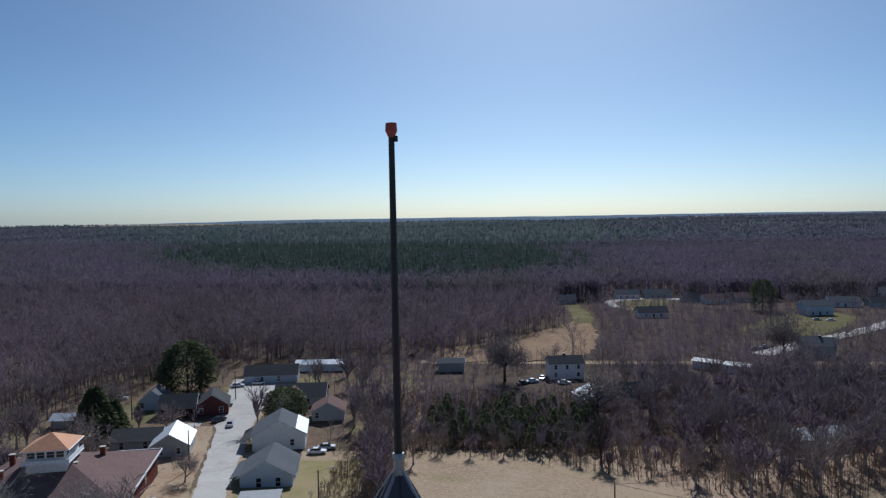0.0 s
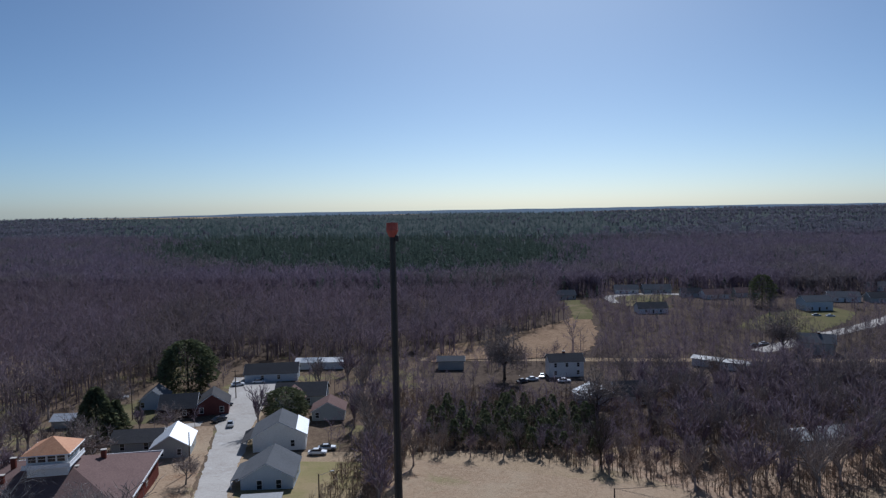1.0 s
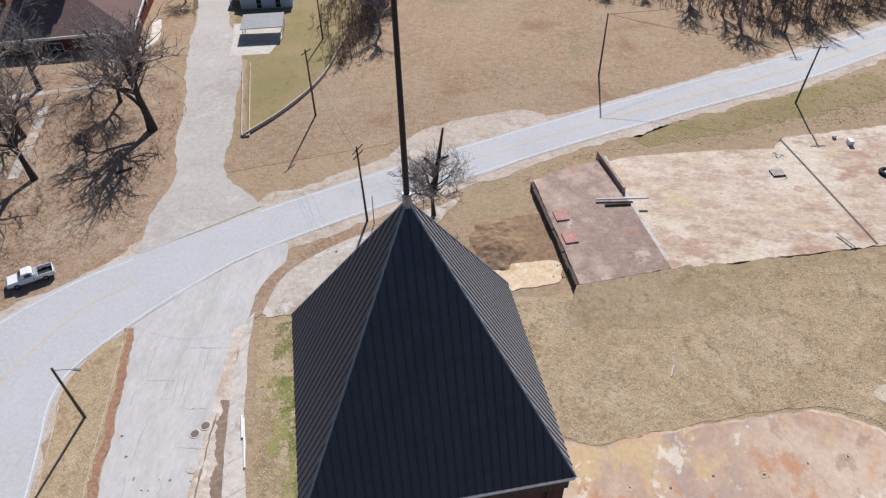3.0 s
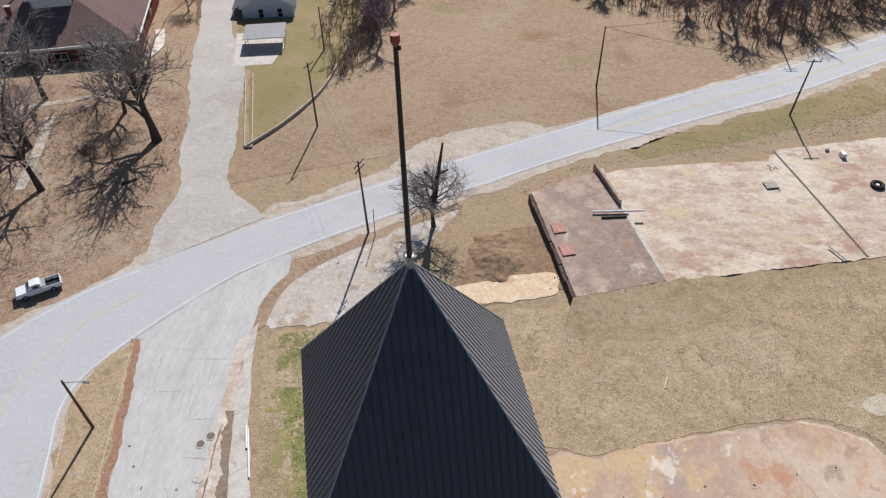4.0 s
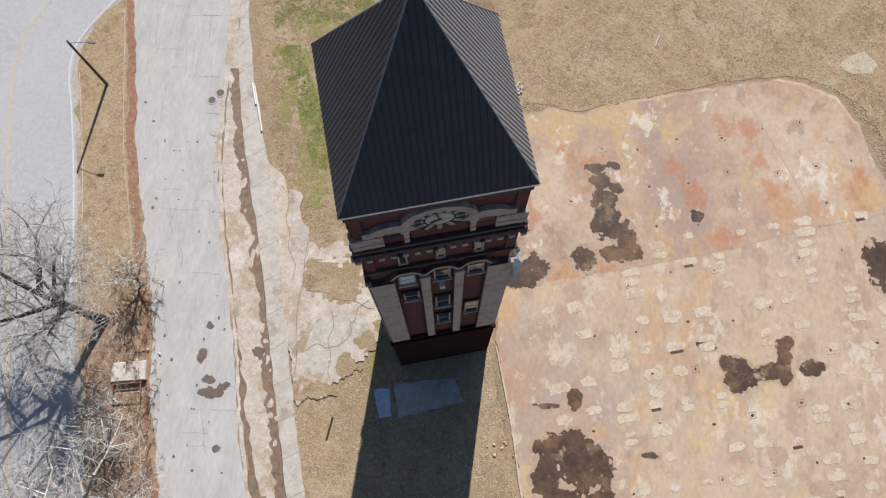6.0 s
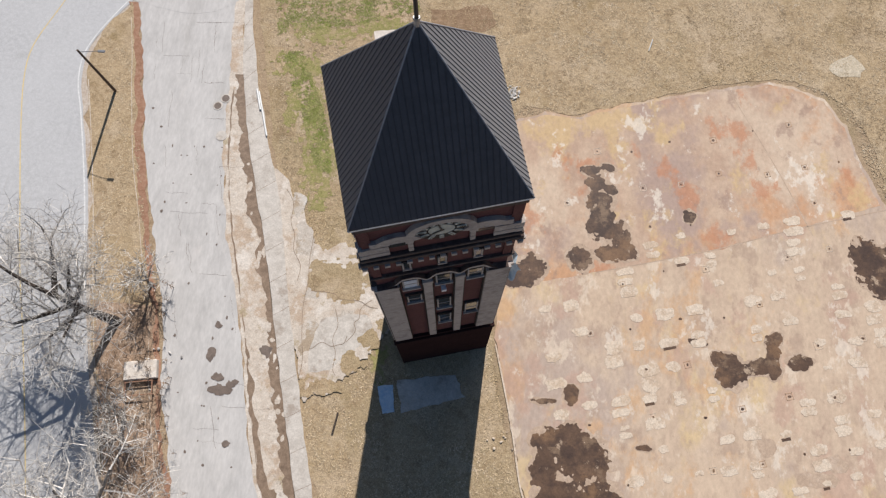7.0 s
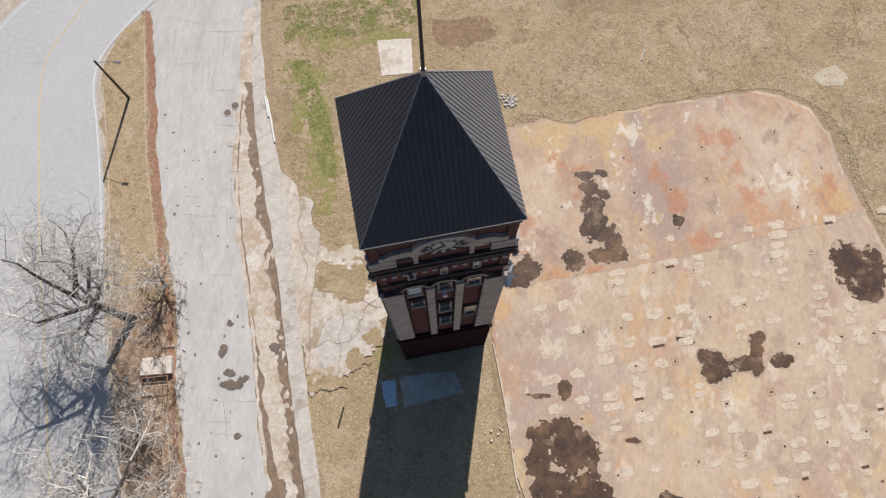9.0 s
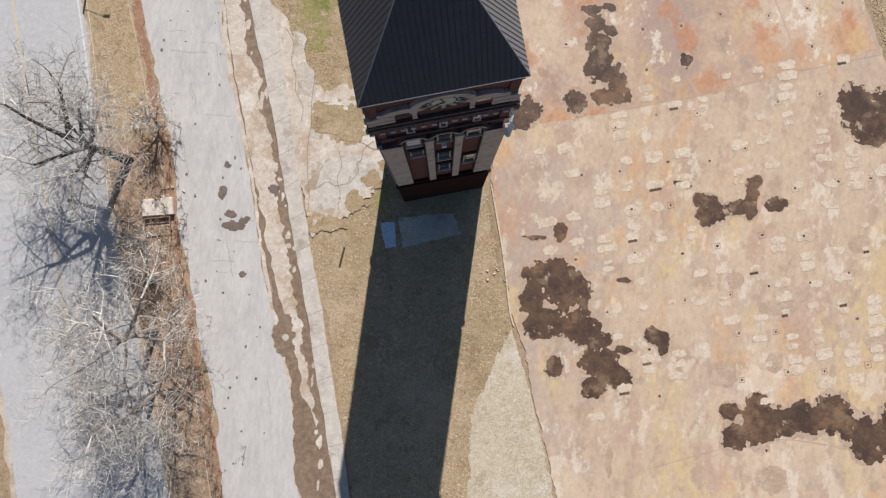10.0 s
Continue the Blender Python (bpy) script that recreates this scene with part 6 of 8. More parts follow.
pickup(-53.5, 40.5, 180 + 34, M_CARWHITE, "white single-cab pickup truck parked on the road shoulder")
for x, y, rz, paint, label in [(-74.6, 168.5, 110, M_CARSILVER, "silver car on the side street"), (-121.5, 195, 10, M_CARWHITE, "white car parked in a yard"), (-90.5, 213.5, 30, M_CARWHITE, "white car parked at the street end"), (-84.7, 217.8, 15, M_CARWHITE, "white car parked before a dark house"), (-44.2, 147.0, 8, M_CARWHITE, "white car parked behind the house"), (-42.8, 150.6, 12, M_CARSILVER, "silver car parked behind the house"), (-79.5, 172.5, 60, M_CARDARK, "dark car parked beside the red house"), (-83.5, 187.0, 70, M_CARDARK, "dark car parked beside the red house"), (9.5, 224, 20, M_CARWHITE, "white car among junk"), (13, 229, 80, M_CARSILVER, "silver car among junk"), (6, 221, 40, M_CARDARK, "dark car among junk"), (166, 360, 5, M_CARWHITE, "white car in a far driveway"), (160, 362, 0, M_CARSILVER, "silver car in a far driveway"), (103, 284, 10, M_CARDARK, "dark car parked by a far tree"), (108, 288, 25, M_CARSILVER, "silver car parked by a far tree"), (98, 458, 0, M_CARWHITE, "white car by far houses"), (104, 455, 10, M_CARSILVER, "silver car by far houses"), (20, 222, 5, M_CARWHITE, "white car beside the white house")]:
    car(x, y, rz, paint, label)


# ---- houses ----
def slab_quad(a, b, c, d, t):
    return tri_pane(a, b, c, d, t / 2)


def house(name, label, x, y, rz, w, d, h, r, wall, roof, ridge="y", windows=(), over=0.45, chimney=None, base=0.0, group="houses", category="house"):
    """A house at x, y; windows: (side, place along it, height, width, tall) with side s, e, n or w."""
    ob = thing(name, label, category, group, (x, y, T(x, y) + base), rz)
    hw, hd = w / 2, d / 2
    bm = bmesh.new()
    if ridge == "hip":
        add_box(bm, (0, 0, h / 2 - 0.5), (w, d, h + 1))
    else:
        sx = ridge == "x"
        A, B = (hd, hw) if sx else (hw, hd)
        prof = [(-A, -1), (A, -1), (A, h), (0, h + r), (-A, h)]
        loft(bm, [[(b, a, z) if sx else (a, b, z) for a, z in prof] for b in (-B, B)])
    part("wall", bm, wall, ob)
    lift = 0.09
    if ridge == "hip":
        k = min(hw, hd)
        ew, ed = hw + over, hd + over
        ez = h - over * r / k
        p = [(-ew, -ed, ez), (ew, -ed, ez), (ew, ed, ez), (-ew, ed, ez)]
        q = [(-(hw - k), 0, h + r), (hw - k, 0, h + r)] if hw >= hd else [(0, -(hd - k), h + r), (0, hd - k, h + r)]
        quads = [(p[0], p[1], q[1], q[0]), (p[1], p[2], q[1], q[1]), (p[2], p[3], q[0], q[1]), (p[3], p[0], q[0], q[0])] if hw >= hd else [(p[0], p[1], q[0], q[0]), (p[1], p[2], q[1], q[0]), (p[2], p[3], q[1], q[1]), (p[3], p[0], q[0], q[1])]
        for quad in quads:
            bm = bmesh.new()
            pts = []
            for v in quad:
                if v not in pts:
                    pts.append(v)
            up = [bm.verts.new((a, b, c + lift)) for a, b, c in pts]
            dn = [bm.verts.new((a, b, c - 0.06)) for a, b, c in pts]
            bm.faces.new(up)
            bm.faces.new(dn[::-1])
            for i in range(len(pts)):
                bm.faces.new((up[i], dn[i], dn[(i + 1) % len(pts)], up[(i + 1) % len(pts)]))
            bmesh.ops.recalc_face_normals(bm, faces=bm.faces[:])
            part("roof_slope", bm, roof, ob)
        for i in range(4):
            a, b = Vector(p[i]), Vector(p[(i + 1) % 4])
            part("gutter_board", tube(a, b, 0.1, None, 4), M_FASCIA, ob, "white eaves board")
    else:
        slope = r / A
        for s in (-1, 1):
            e = A + over
            lo, hi = h - slope * over + lift, h + r + lift
            pts = [(s * e, -B - over, lo), (s * e, B + over, lo), (0, B + over, hi), (0, -B - over, hi)]
            if sx:
                pts = [(b, a, z) for a, b, z in pts]
            part("roof_slope", slab_quad(*pts, 0.14), roof, ob)
            f = [((s * e, -B - over, lo - 0.08), (0, -B - over, hi - 0.08)), ((s * e, B + over, lo - 0.08), (0, B + over, hi - 0.08))]
            for a, b in f:
                if sx:
                    a, b = (a[1], a[0], a[2]), (b[1], b[0], b[2])
                part("barge_board", tube(a, b, 0.09, None, 4), M_FASCIA, ob)
    for side, u, z, ww, tt in windows:
        m = Matrix.Rotation({"s": 0, "e": math.pi / 2, "n": math.pi, "w": -math.pi / 2}[side], 4, "Z")
        dd = hd if side in "sn" else hw
        win = part("window" if tt < 1.9 else "door", fbox(m, u - ww / 2 - 0.1, u + ww / 2 + 0.1, z - 0.1, z + tt + 0.1, -dd - 0.06, -dd + 0.05), M_FASCIA, ob, "white framed opening")
        part("pane", fbox(m, u - ww / 2, u + ww / 2, z, z + tt, -dd - 0.09, -dd), M_GLASS, win)
        part("glazing_bar", fbox(m, u - ww / 2, u + ww / 2, z + tt / 2 - 0.03, z + tt / 2 + 0.03, -dd - 0.11, -dd - 0.05), M_FASCIA, win)
    if chimney:
        for cx, cy, ch in chimney:
            st = part("chimney", box((cx, cy, h + r * 0.35 + ch / 2), (0.9, 0.7, ch + r * 0.7), 0, 0.03), M_HOUSEBRICK, ob, "red brick chimney")
            part("chimney_cap", box((cx, cy, h + r * 0.7 + ch + 0.06), (1.1, 0.9, 0.14), 0, 0.02), M_CONC, st)
    return ob


W4 = (("s", -3, 0.9, 1.0, 1.5), ("s", 2.6, 0.9, 1.0, 1.5), ("e", -2, 0.9, 0.9, 1.4), ("e", 2, 0.9, 0.9, 1.4))
big = house("large_house", "large old brick house with brown hipped roof", -85.5, 110.8, 15.5, 31, 29, 4.0, 5.4, M_HOUSEBRICK, M_SHINGLEBROWN, "hip", (("s", 2, 0.3, 2.2, 2.3), ("s", 7, 0.8, 1.2, 1.6), ("s", 11.5, 0.8, 1.2, 1.6), ("s", -3, 0.8, 1.2, 1.6), ("s", -8, 0.8, 1.2, 1.6), ("e", -6, 0.8, 1.2, 1.6), ("e", 4, 0.8, 1.2, 1.6)), 0.8, ((7.5, 4.5, 0.9), (-8.5, 3, 1.0), (-7, -6, 0.9), (4.5, -2.5, 0.4)))
for sx, sy, w, d in ((0, -1, 32.7, 0.16), (0, 1, 32.7, 0.16), (1, 0, 0.16, 30.7), (-1, 0, 0.16, 30.7)):
    part("eaves_board", box((sx * 16.38, sy * 15.38, 3.98), (w, d, 0.34)), M_FASCIA, big, "white painted eaves board")
cup = house("cupola", "square white cupola with orange hipped roof on a house", -84.6, 109.3, 15.5, 7.0, 7.0, 12.0, 1.9, M_SIDINGWHITE, M_TERRACOTTA, "hip", tuple(("s", u, 10.2, 1.3, 1.2) for u in (-2.5, -0.85, 0.85, 2.5)) + tuple(("e", u, 10.2, 1.3, 1.2) for u in (-2.6, -0.9, 0.9, 2.6)), 0.75, None, group="", category="cupola")
part("balustrade", box((0, -4.1, 9.6), (8.3, 0.12, 0.7)), M_FASCIA, cup, "white balcony rail")
part("balustrade", box((4.1, 0, 9.6), (0.12, 8.3, 0.7)), M_FASCIA, cup, "white balcony rail")
part("balcony", box((0, 0, 9.2), (8.5, 8.5, 0.16)), M_FASCIA, cup, "white balcony floor")
part("finial", tube((0, 0, 13.8), (0.3, 0, 16.2), 0.05, 0.02, 6), M_ROD, cup)
h1 = house("bungalow", "pale blue bungalow with grey shingle roof", -48.7, 127.6, 10, 10.6, 11.4, 2.9, 3.0, M_SIDINGBLUE, M_SHINGLEGREY, "y", (("s", -1.5, 0.6, 1.0, 1.8), ("s", 2.4, 0.6, 1.0, 1.8), ("e", -2, 0.9, 0.9, 1.2), ("e", 2, 0.9, 0.9, 1.2)))
part("porch_roof", slab_quad((-7.6, -4.6, 2.0), (-5.2, -4.6, 2.9), (-5.2, 5.5, 2.9), (-7.6, 5.5, 2.0), 0.12), M_SHINGLEGREY, h1)
for py in (-4.8, 0, 5.2):
    part("porch_post", box((-7.4, py, 0.6), (0.15, 0.15, 3.0)), M_FASCIA, h1)
h2 = house("gabled_house", "cream gabled house with grey roof and bright tin patch", -55.6, 154.5, 14, 12.6, 11.0, 4.0, 3.4, M_SIDINGWHITE, M_SHINGLEGREY, "y", (("s", 3.2, 1.2, 0.9, 1.5), ("e", 0, 1.2, 0.9, 1.5)))
part("tin_patch", slab_quad((6.85, -6, 3.98), (6.85, 6, 3.98), (4.1, 6, 5.5), (4.1, -6, 5.5), 0.1), M_TIN, h2, "bright new tin roof edge")
part("side_porch", slab_quad((-9.2, -5, 2.3), (-6.2, -5, 3.7), (-6.2, 5, 3.7), (-9.2, 5, 2.3), 0.12), M_SHINGLEDARK, h2)
house("cottage", "grey-green cottage with bright tin gable roof", -80.2, 147.6, 17, 8.6, 11.0, 3.0, 2.7, M_SIDINGGREY, M_TIN, "y", (("s", -2, 0.9, 0.9, 1.4), ("s", 2, 0.9, 0.9, 1.4), ("e", 0, 0.9, 0.9, 1.4)))
house("cottage_wing", "low wing with charcoal shingle roof", -90.3, 150.0, 12, 11.5, 8.0, 2.7, 2.0, M_SIDINGGREY, M_SHINGLEDARK, "x", W4[:2])
house("red_house", "dark red house with charcoal roof", -85.5, 182.5, 20, 9, 9, 3.2, 3.0, M_BRICK, M_SHINGLEDARK, "y", W4[:2])
house("brown_house", "dark brown house under trees with gable roof", -94.0, 179.0, 15, 10, 9, 3.0, 3.0, M_SHADEBRICK, M_SHINGLEDARK, "x", (("s", -2, 0.9, 0.9, 1.4), ("s", 2, 0.9, 0.9, 1.4)))
house("blue_cottage", "small pale blue cottage with gable roof", -105.5, 187.0, 15, 7, 8, 3.2, 2.6, M_SIDINGBLUE, M_SHINGLEGREY, "y", W4[:1])
house("yard_shed", "low grey roofed shed behind trees", -120.0, 167.0, 10, 8, 5, 2.2, 1.2, M_SIDINGGREY, M_TIN, "x")
house("street_end_house", "dark house at the end of the street", -82.0, 224.5, 12, 18, 9, 3.0, 2.6, M_SIDINGBLUE, M_SHINGLEDARK, "x", W4)
house("hipped_house", "dark house with pale gable among trees", -62.0, 194.0, 8, 15, 10, 3.2, 2.8, M_SIDINGGREY, M_SHINGLEDARK, "x", W4)
house("gabled_dormer", "tan gabled porch of a dark house", -63.0, 188.0, 8, 7, 5, 3.2, 2.8, M_SAND, M_SHINGLEBROWN, "y", (("s", 0, 3.6, 0.7, 1.0),))
house("dark_cottage", "small dark cottage beside trees", -49.5, 178.5, 10, 9, 8, 2.8, 2.4, M_SIDINGGREY, M_SHINGLEBROWN, "y", W4[:1])
house("long_shed", "long low building with bright tin roof", -69.5, 243.0, 6, 18, 6, 2.8, 1.0, M_SIDINGWHITE, M_TIN, "x")
house("two_storey_house", "white two-storey house with dark gable roof", 21.0, 233.5, 10, 12, 7, 5.6, 2.0, M_SIDINGWHITE, M_SHINGLEDARK, "x", (("s", -4, 3.6, 0.9, 1.4), ("s", 0, 3.6, 0.9, 1.4), ("s", 4, 3.6, 0.9, 1.4), ("s", -4, 0.9, 0.9, 1.4), ("s", 4, 0.9, 0.9, 1.4), ("e", 0, 3.6, 0.9, 1.4)), chimney=((0, 1, 1.2),))
house("grey_shed", "weathered grey shed at the edge of a field", -20.0, 243.0, 4, 9.5, 6, 3.4, 1.2, M_SIDINGGREY, M_SHINGLEGREY, "x")
house("tin_roof_house", "low house with pale tin roof among bare trees", 27.5, 196.5, 18, 11, 9, 2.8, 2.2, M_SIDINGBLUE, M_TIN, "y", W4[:2])
house("dark_gable_house", "dark roofed house among bare trees", 37.5, 198.0, 12, 10, 9, 3.0, 3.2, M_SIDINGBLUE, M_SHINGLEDARK, "x", W4[:2])
house("long_tin_shed", "long low shed with bright tin roof among trees", 76.0, 160.5, 17, 20, 8, 2.8, 1.2, M_SIDINGWHITE, M_OLDTIN, "x")
house("mobile_home", "long pale mobile home among bare trees", 78.5, 246.0, -35, 20, 5, 2.8, 0.7, M_SIDINGWHITE, M_OLDTIN, "x", W4[:2])
house("grey_house", "grey two-storey house with brick chimney", 122.5, 273.0, -20, 13, 10, 4.8, 2.8, M_SIDINGGREY, M_SHINGLEGREY, "x", W4, chimney=((1, 0, 1.4),))
for i, (x, y, w, d, rz, wl, rf) in enumerate([(79, 459, 15, 9, 0, M_SIDINGWHITE, M_SHINGLEGREY), (99, 461, 18, 9, 4, M_SIDINGGREY, M_SHINGLEGREY), (129, 433, 16, 9, 10, M_SIDINGWHITE, M_SHINGLEBROWN), (116, 440, 12, 8, 0, M_SIDINGGREY, M_SHINGLEDARK), (79, 376, 16, 9, 6, M_SIDINGWHITE, M_SHINGLEDARK), (168, 384, 15, 10, 8, M_SIDINGBLUE, M_SHINGLEGREY), (198, 418, 17, 10, -8, M_SIDINGWHITE, M_SHINGLEGREY), (220, 414, 20, 9, 0, M_SIDINGGREY, M_SHINGLEDARK), (37, 432, 11, 8, 15, M_SIDINGGREY, M_SHINGLEGREY), (150, 440, 14, 9, 0, M_SIDINGGREY, M_SHINGLEBROWN), (245, 470, 16, 9, 12, M_SIDINGWHITE, M_SHINGLEGREY), (205, 560, 16, 9, 0, M_SIDINGWHITE, M_SHINGLEGREY)]):
    house("far_house", "small far house with pale walls and gable roof", x, y, rz, w, d, 3.2 if i != 5 else 5.4, 2.6, wl, rf, "x", (("s", -4, 0.9, 1.0, 1.4), ("s", 0, 0.3, 1.0, 2.0), ("s", 4, 0.9, 1.0, 1.4)), group="far houses")

cp = thing("carport", "open carport with flat pale metal roof", "carport", at=(-44.2, 108.7, T(-44, 108.7)), rz=12)
part("roof", box((0, 0, 2.6), (7.8, 6.2, 0.14), 0, 0.03), M_OLDTIN, cp, "pale ribbed metal roof")
part("edge_trim", box((0, -3.12, 2.58), (7.9, 0.06, 0.24)), M_FASCIA, cp)
for sx in (-1, 1):
    for sy in (-1, 0, 1):
        part("post", box((sx * 3.6, sy * 2.8, 1.25), (0.1, 0.1, 2.6)), M_STEEL, cp)
strip("driveway", [(-47.5, 98), (-49.6, 106), (-51.8, 113)], [(-40.6, 99.6), (-40.4, 107), (-42.4, 114)], 0.06, M_CONC, "pale concrete driveway under the carport", n=20, ragged=0.2, category="driveway")
wall_pts = resample([(-37.0, 72.6), (-32.7, 80.1), (-29.2, 89.9), (-28.3, 100), (-28.0, 110), (-27.4, 124.8)], 40)
bm = bmesh.new()
for a, b in zip(wall_pts, wall_pts[1:]):
    za, zb = T(a.x, a.y), T(b.x, b.y)
    hgt = 0.6
    d = (b - a).normalized()
    s = Vector((-d.y, d.x)) * 0.11
    q = [(a.x - s.x, a.y - s.y), (a.x + s.x, a.y + s.y), (b.x + s.x, b.y + s.y), (b.x - s.x, b.y - s.y)]
    lo = [bm.verts.new((px, py, (za if i < 2 else zb) - 0.4)) for i, (px, py) in enumerate(q)]
    hi = [bm.verts.new((px, py, (za if i < 2 else zb) + hgt)) for i, (px, py) in enumerate(q)]
    bm.faces.new(hi)
    for i in range(4):
        bm.faces.new((lo[i], lo[(i + 1) % 4], hi[(i + 1) % 4], hi[i]))
bmesh.ops.recalc_face_normals(bm, faces=bm.faces[:])
solid("retaining_wall", bm, M_SAND, "low pale block retaining wall curving along a lawn", "wall", kind="structure")
bm = bmesh.new()
for a, b in (((-44.0, 94.8), (-37.4, 72.6)), ((-42.7, 94.9), (-36.2, 72.6)), ((-37.4, 72.6), (-36.2, 72.6))):
    mid = ((a[0] + b[0]) / 2, (a[1] + b[1]) / 2)
    ln, an = math.hypot(b[0] - a[0], b[1] - a[1]), math.atan2(b[1] - a[1], b[0] - a[0])
    add_box(bm, (mid[0], mid[1], T(*mid) + 0.1), (ln, 0.13, 0.5), an)
solid("planter_kerb", bm, M_APRON, "pale concrete kerb of a long narrow bed", "kerb", kind="structure")
line("foot_path", [(-80, 81), (-72, 83.8), (-65.6, 86.5)], 1.3, 0.065, M_LOT, "worn concrete path across the leafy yard", 30)
line("foot_path", [(-72.4, 78.7), (-69.4, 69), (-67.1, 59.7)], 1.6, 0.06, M_LOT, "worn concrete path across the leafy yard", 30)
line("foot_path", [(-66.8, 97), (-64.5, 104), (-68, 114)], 1.8, 0.07, M_PALE, "pale concrete path beside the large house", 20)
strip("back_drive", [(-112, 158), (-100, 162.5), (-84, 172)], [(-111, 155.5), (-99, 159), (-83, 168)], 0.07, M_STREET, "pale drive between yards", n=30, ragged=0.3)
strip("back_lawn", [(-125, 186), (-112, 190), (-100, 194)], [(-118, 160), (-108, 165), (-97, 170)], 0.05, M_FARLAWN, "patchy lawn behind houses", n=30, across=8, ragged=0.8, category="lawn")
strip("tan_field", [(-29, 252), (-28, 280), (-9.4, 297), (14.3, 326), (34, 358), (38, 372)], [(-12, 258), (16.3, 261), (33, 272.6), (41, 300), (43, 330), (46, 368)], 0.3, M_SEDGE, "rusty broom-sedge field below the woods", n=60, across=16, ragged=1.5, category="field")
strip("hill_lawn", [(34, 352), (36, 385), (34, 425)], [(45, 352), (47, 385), (44, 425)], 0.34, M_FARLAWN, "green slope running up to a far house", n=40, across=6, ragged=1.5, category="lawn")
strip("far_drive", [(63, 412), (63, 442), (84, 456), (112, 455), (128, 440)], [(69, 412), (69, 437), (88, 450), (108, 448), (122, 432)], 0.36, M_STREET, "pale loop drive by far houses", n=40, ragged=0.5)
strip("far_lawn", [(69, 400), (69, 437), (88, 450)], [(95, 395), (96, 425), (108, 446)], 0.3, M_FARLAWN, "green lawn by far houses", n=30, across=6, ragged=1, category="lawn")
strip("far_road", [(98, 276), (114, 290), (134, 308), (165, 333), (200, 368), (240, 410)], [(104, 271), (119, 284), (139, 302), (170, 327), (206, 362), (246, 404)], 0.36, M_STREET, "pale road climbing past far houses", n=60, ragged=0.5)
strip("far_lawn", [(128, 305), (160, 335), (185, 372)], [(110, 330), (140, 372), (180, 395)], 0.3, M_FARLAWN, "green and tan lawn by far houses", n=30, across=6, ragged=1, category="lawn")
# yards between houses, with tree shade painted into the ground colour
strip("town_ground", [(-150, 118), (-158, 150), (-162, 190), (-170, 262)], [(-62, 112), (-62, 135), (-68, 160), (-84, 262)], 0.028, M_YARD, "yards with leaf litter between houses, tree shade in the colour", n=60, across=30, ragged=1, category="ground")
strip("town_ground", [(-61, 148), (-69, 176), (-75, 206), (-82, 262)], [(-24, 150), (-24, 180), (-28, 215), (-34, 262)], 0.028, M_YARD, "yards with leaf litter between houses, tree shade in the colour", n=50, across=26, ragged=1, category="ground")


# ---- trees ----
def tree_meshes(seed, h, spread, kids, lean=(0, 0), r0=None, up=0.55, twig=0.03, frac=0.42, taper=1.0):
    """Trunk and crown of a leafless tree; kids: branches at each level."""
    rg = random.Random(seed)
    tv, tf, cv, cf = [], [], [], []

    def seg(V, F, p, q, a, b, n):
        d = (q - p).normalized()
        s = d.orthogonal().normalized()
        t = d.cross(s)
        i0 = len(V)
        for c, r in ((p, a), (q, b)):
            for k in range(n):
                w = 2 * math.pi * k / n
                V.append(c + (s * math.cos(w) + t * math.sin(w)) * r)
        for k in range(n):
            F.append((i0 + k, i0 + (k + 1) % n, i0 + n + (k + 1) % n, i0 + n + k))

    def blade(p, q, w):
        d = (q - p).normalized()
        s = d.orthogonal().normalized()
        s.rotate(Matrix.Rotation(rg.uniform(0, math.pi), 3, d))
        m = p.lerp(q, 0.4) + s * w * 2
        i0 = len(cv)
        cv.extend((p - s * w, m, q, p + s * w))
        cf.append((i0, i0 + 3, i0 + 1))
        cf.append((i0 + 1, i0 + 2, i0))

    def grow(p, d, ln, r, lv):
        last = lv == len(kids)
        steps = 1 if last else (3 if lv < 2 else 2)
        pts = [p]
        for s in range(steps):
            d = (d + Vector((rg.uniform(-1, 1), rg.uniform(-1, 1), rg.uniform(-0.4, 0.9))) * (0.16 if lv else 0.07)).normalized()
            q = pts[-1] + d * ln / steps
            a, b = r * (1 - 0.5 * s / steps), r * (1 - 0.5 * (s + 1) / steps)
            if last:
                blade(pts[-1], q, max(r, twig))
            elif lv == 0:
                seg(tv, tf, pts[-1], q, a * (1.25 if s == 0 else 1), b, 8)
            elif lv == 1:
                seg(tv, tf, pts[-1], q, a, b, 6)
            else:
                seg(cv, cf, pts[-1], q, a, b, 5 if lv == 1 else 3)
            pts.append(q)
        if last:
            return
        for k in range(kids[lv]):
            u = rg.uniform(0.45, 1.0) if lv == 0 else rg.uniform(0.25, 1.0)
            if k == 0:
                u = 1.0
            j = min(int(u * steps), steps - 1)
            at = pts[j].lerp(pts[j + 1], u * steps - j)
            side = Vector((rg.gauss(0, 1), rg.gauss(0, 1), rg.gauss(0, 0.35)))
            if lv == 0:
                side = Vector((math.cos(k * 2.4 + seed), math.sin(k * 2.4 + seed), rg.gauss(0, 0.2)))
            side = (side - d * side.dot(d)).normalized()
            nd = (d * (up if k else 1.2) + side * spread + Vector((0, 0, 0.18))).normalized()
            grow(at, nd, (ln if lv else h * 0.36) * rg.uniform(0.55, 0.8), r * rg.uniform(0.42, 0.66) * (taper if lv else 1), lv + 1)

    grow(Vector((0, 0, -0.3)), Vector((lean[0], lean[1], 1)).normalized(), h * frac, r0 or h * 0.024, 0)
    return (tv, tf), (cv, cf)


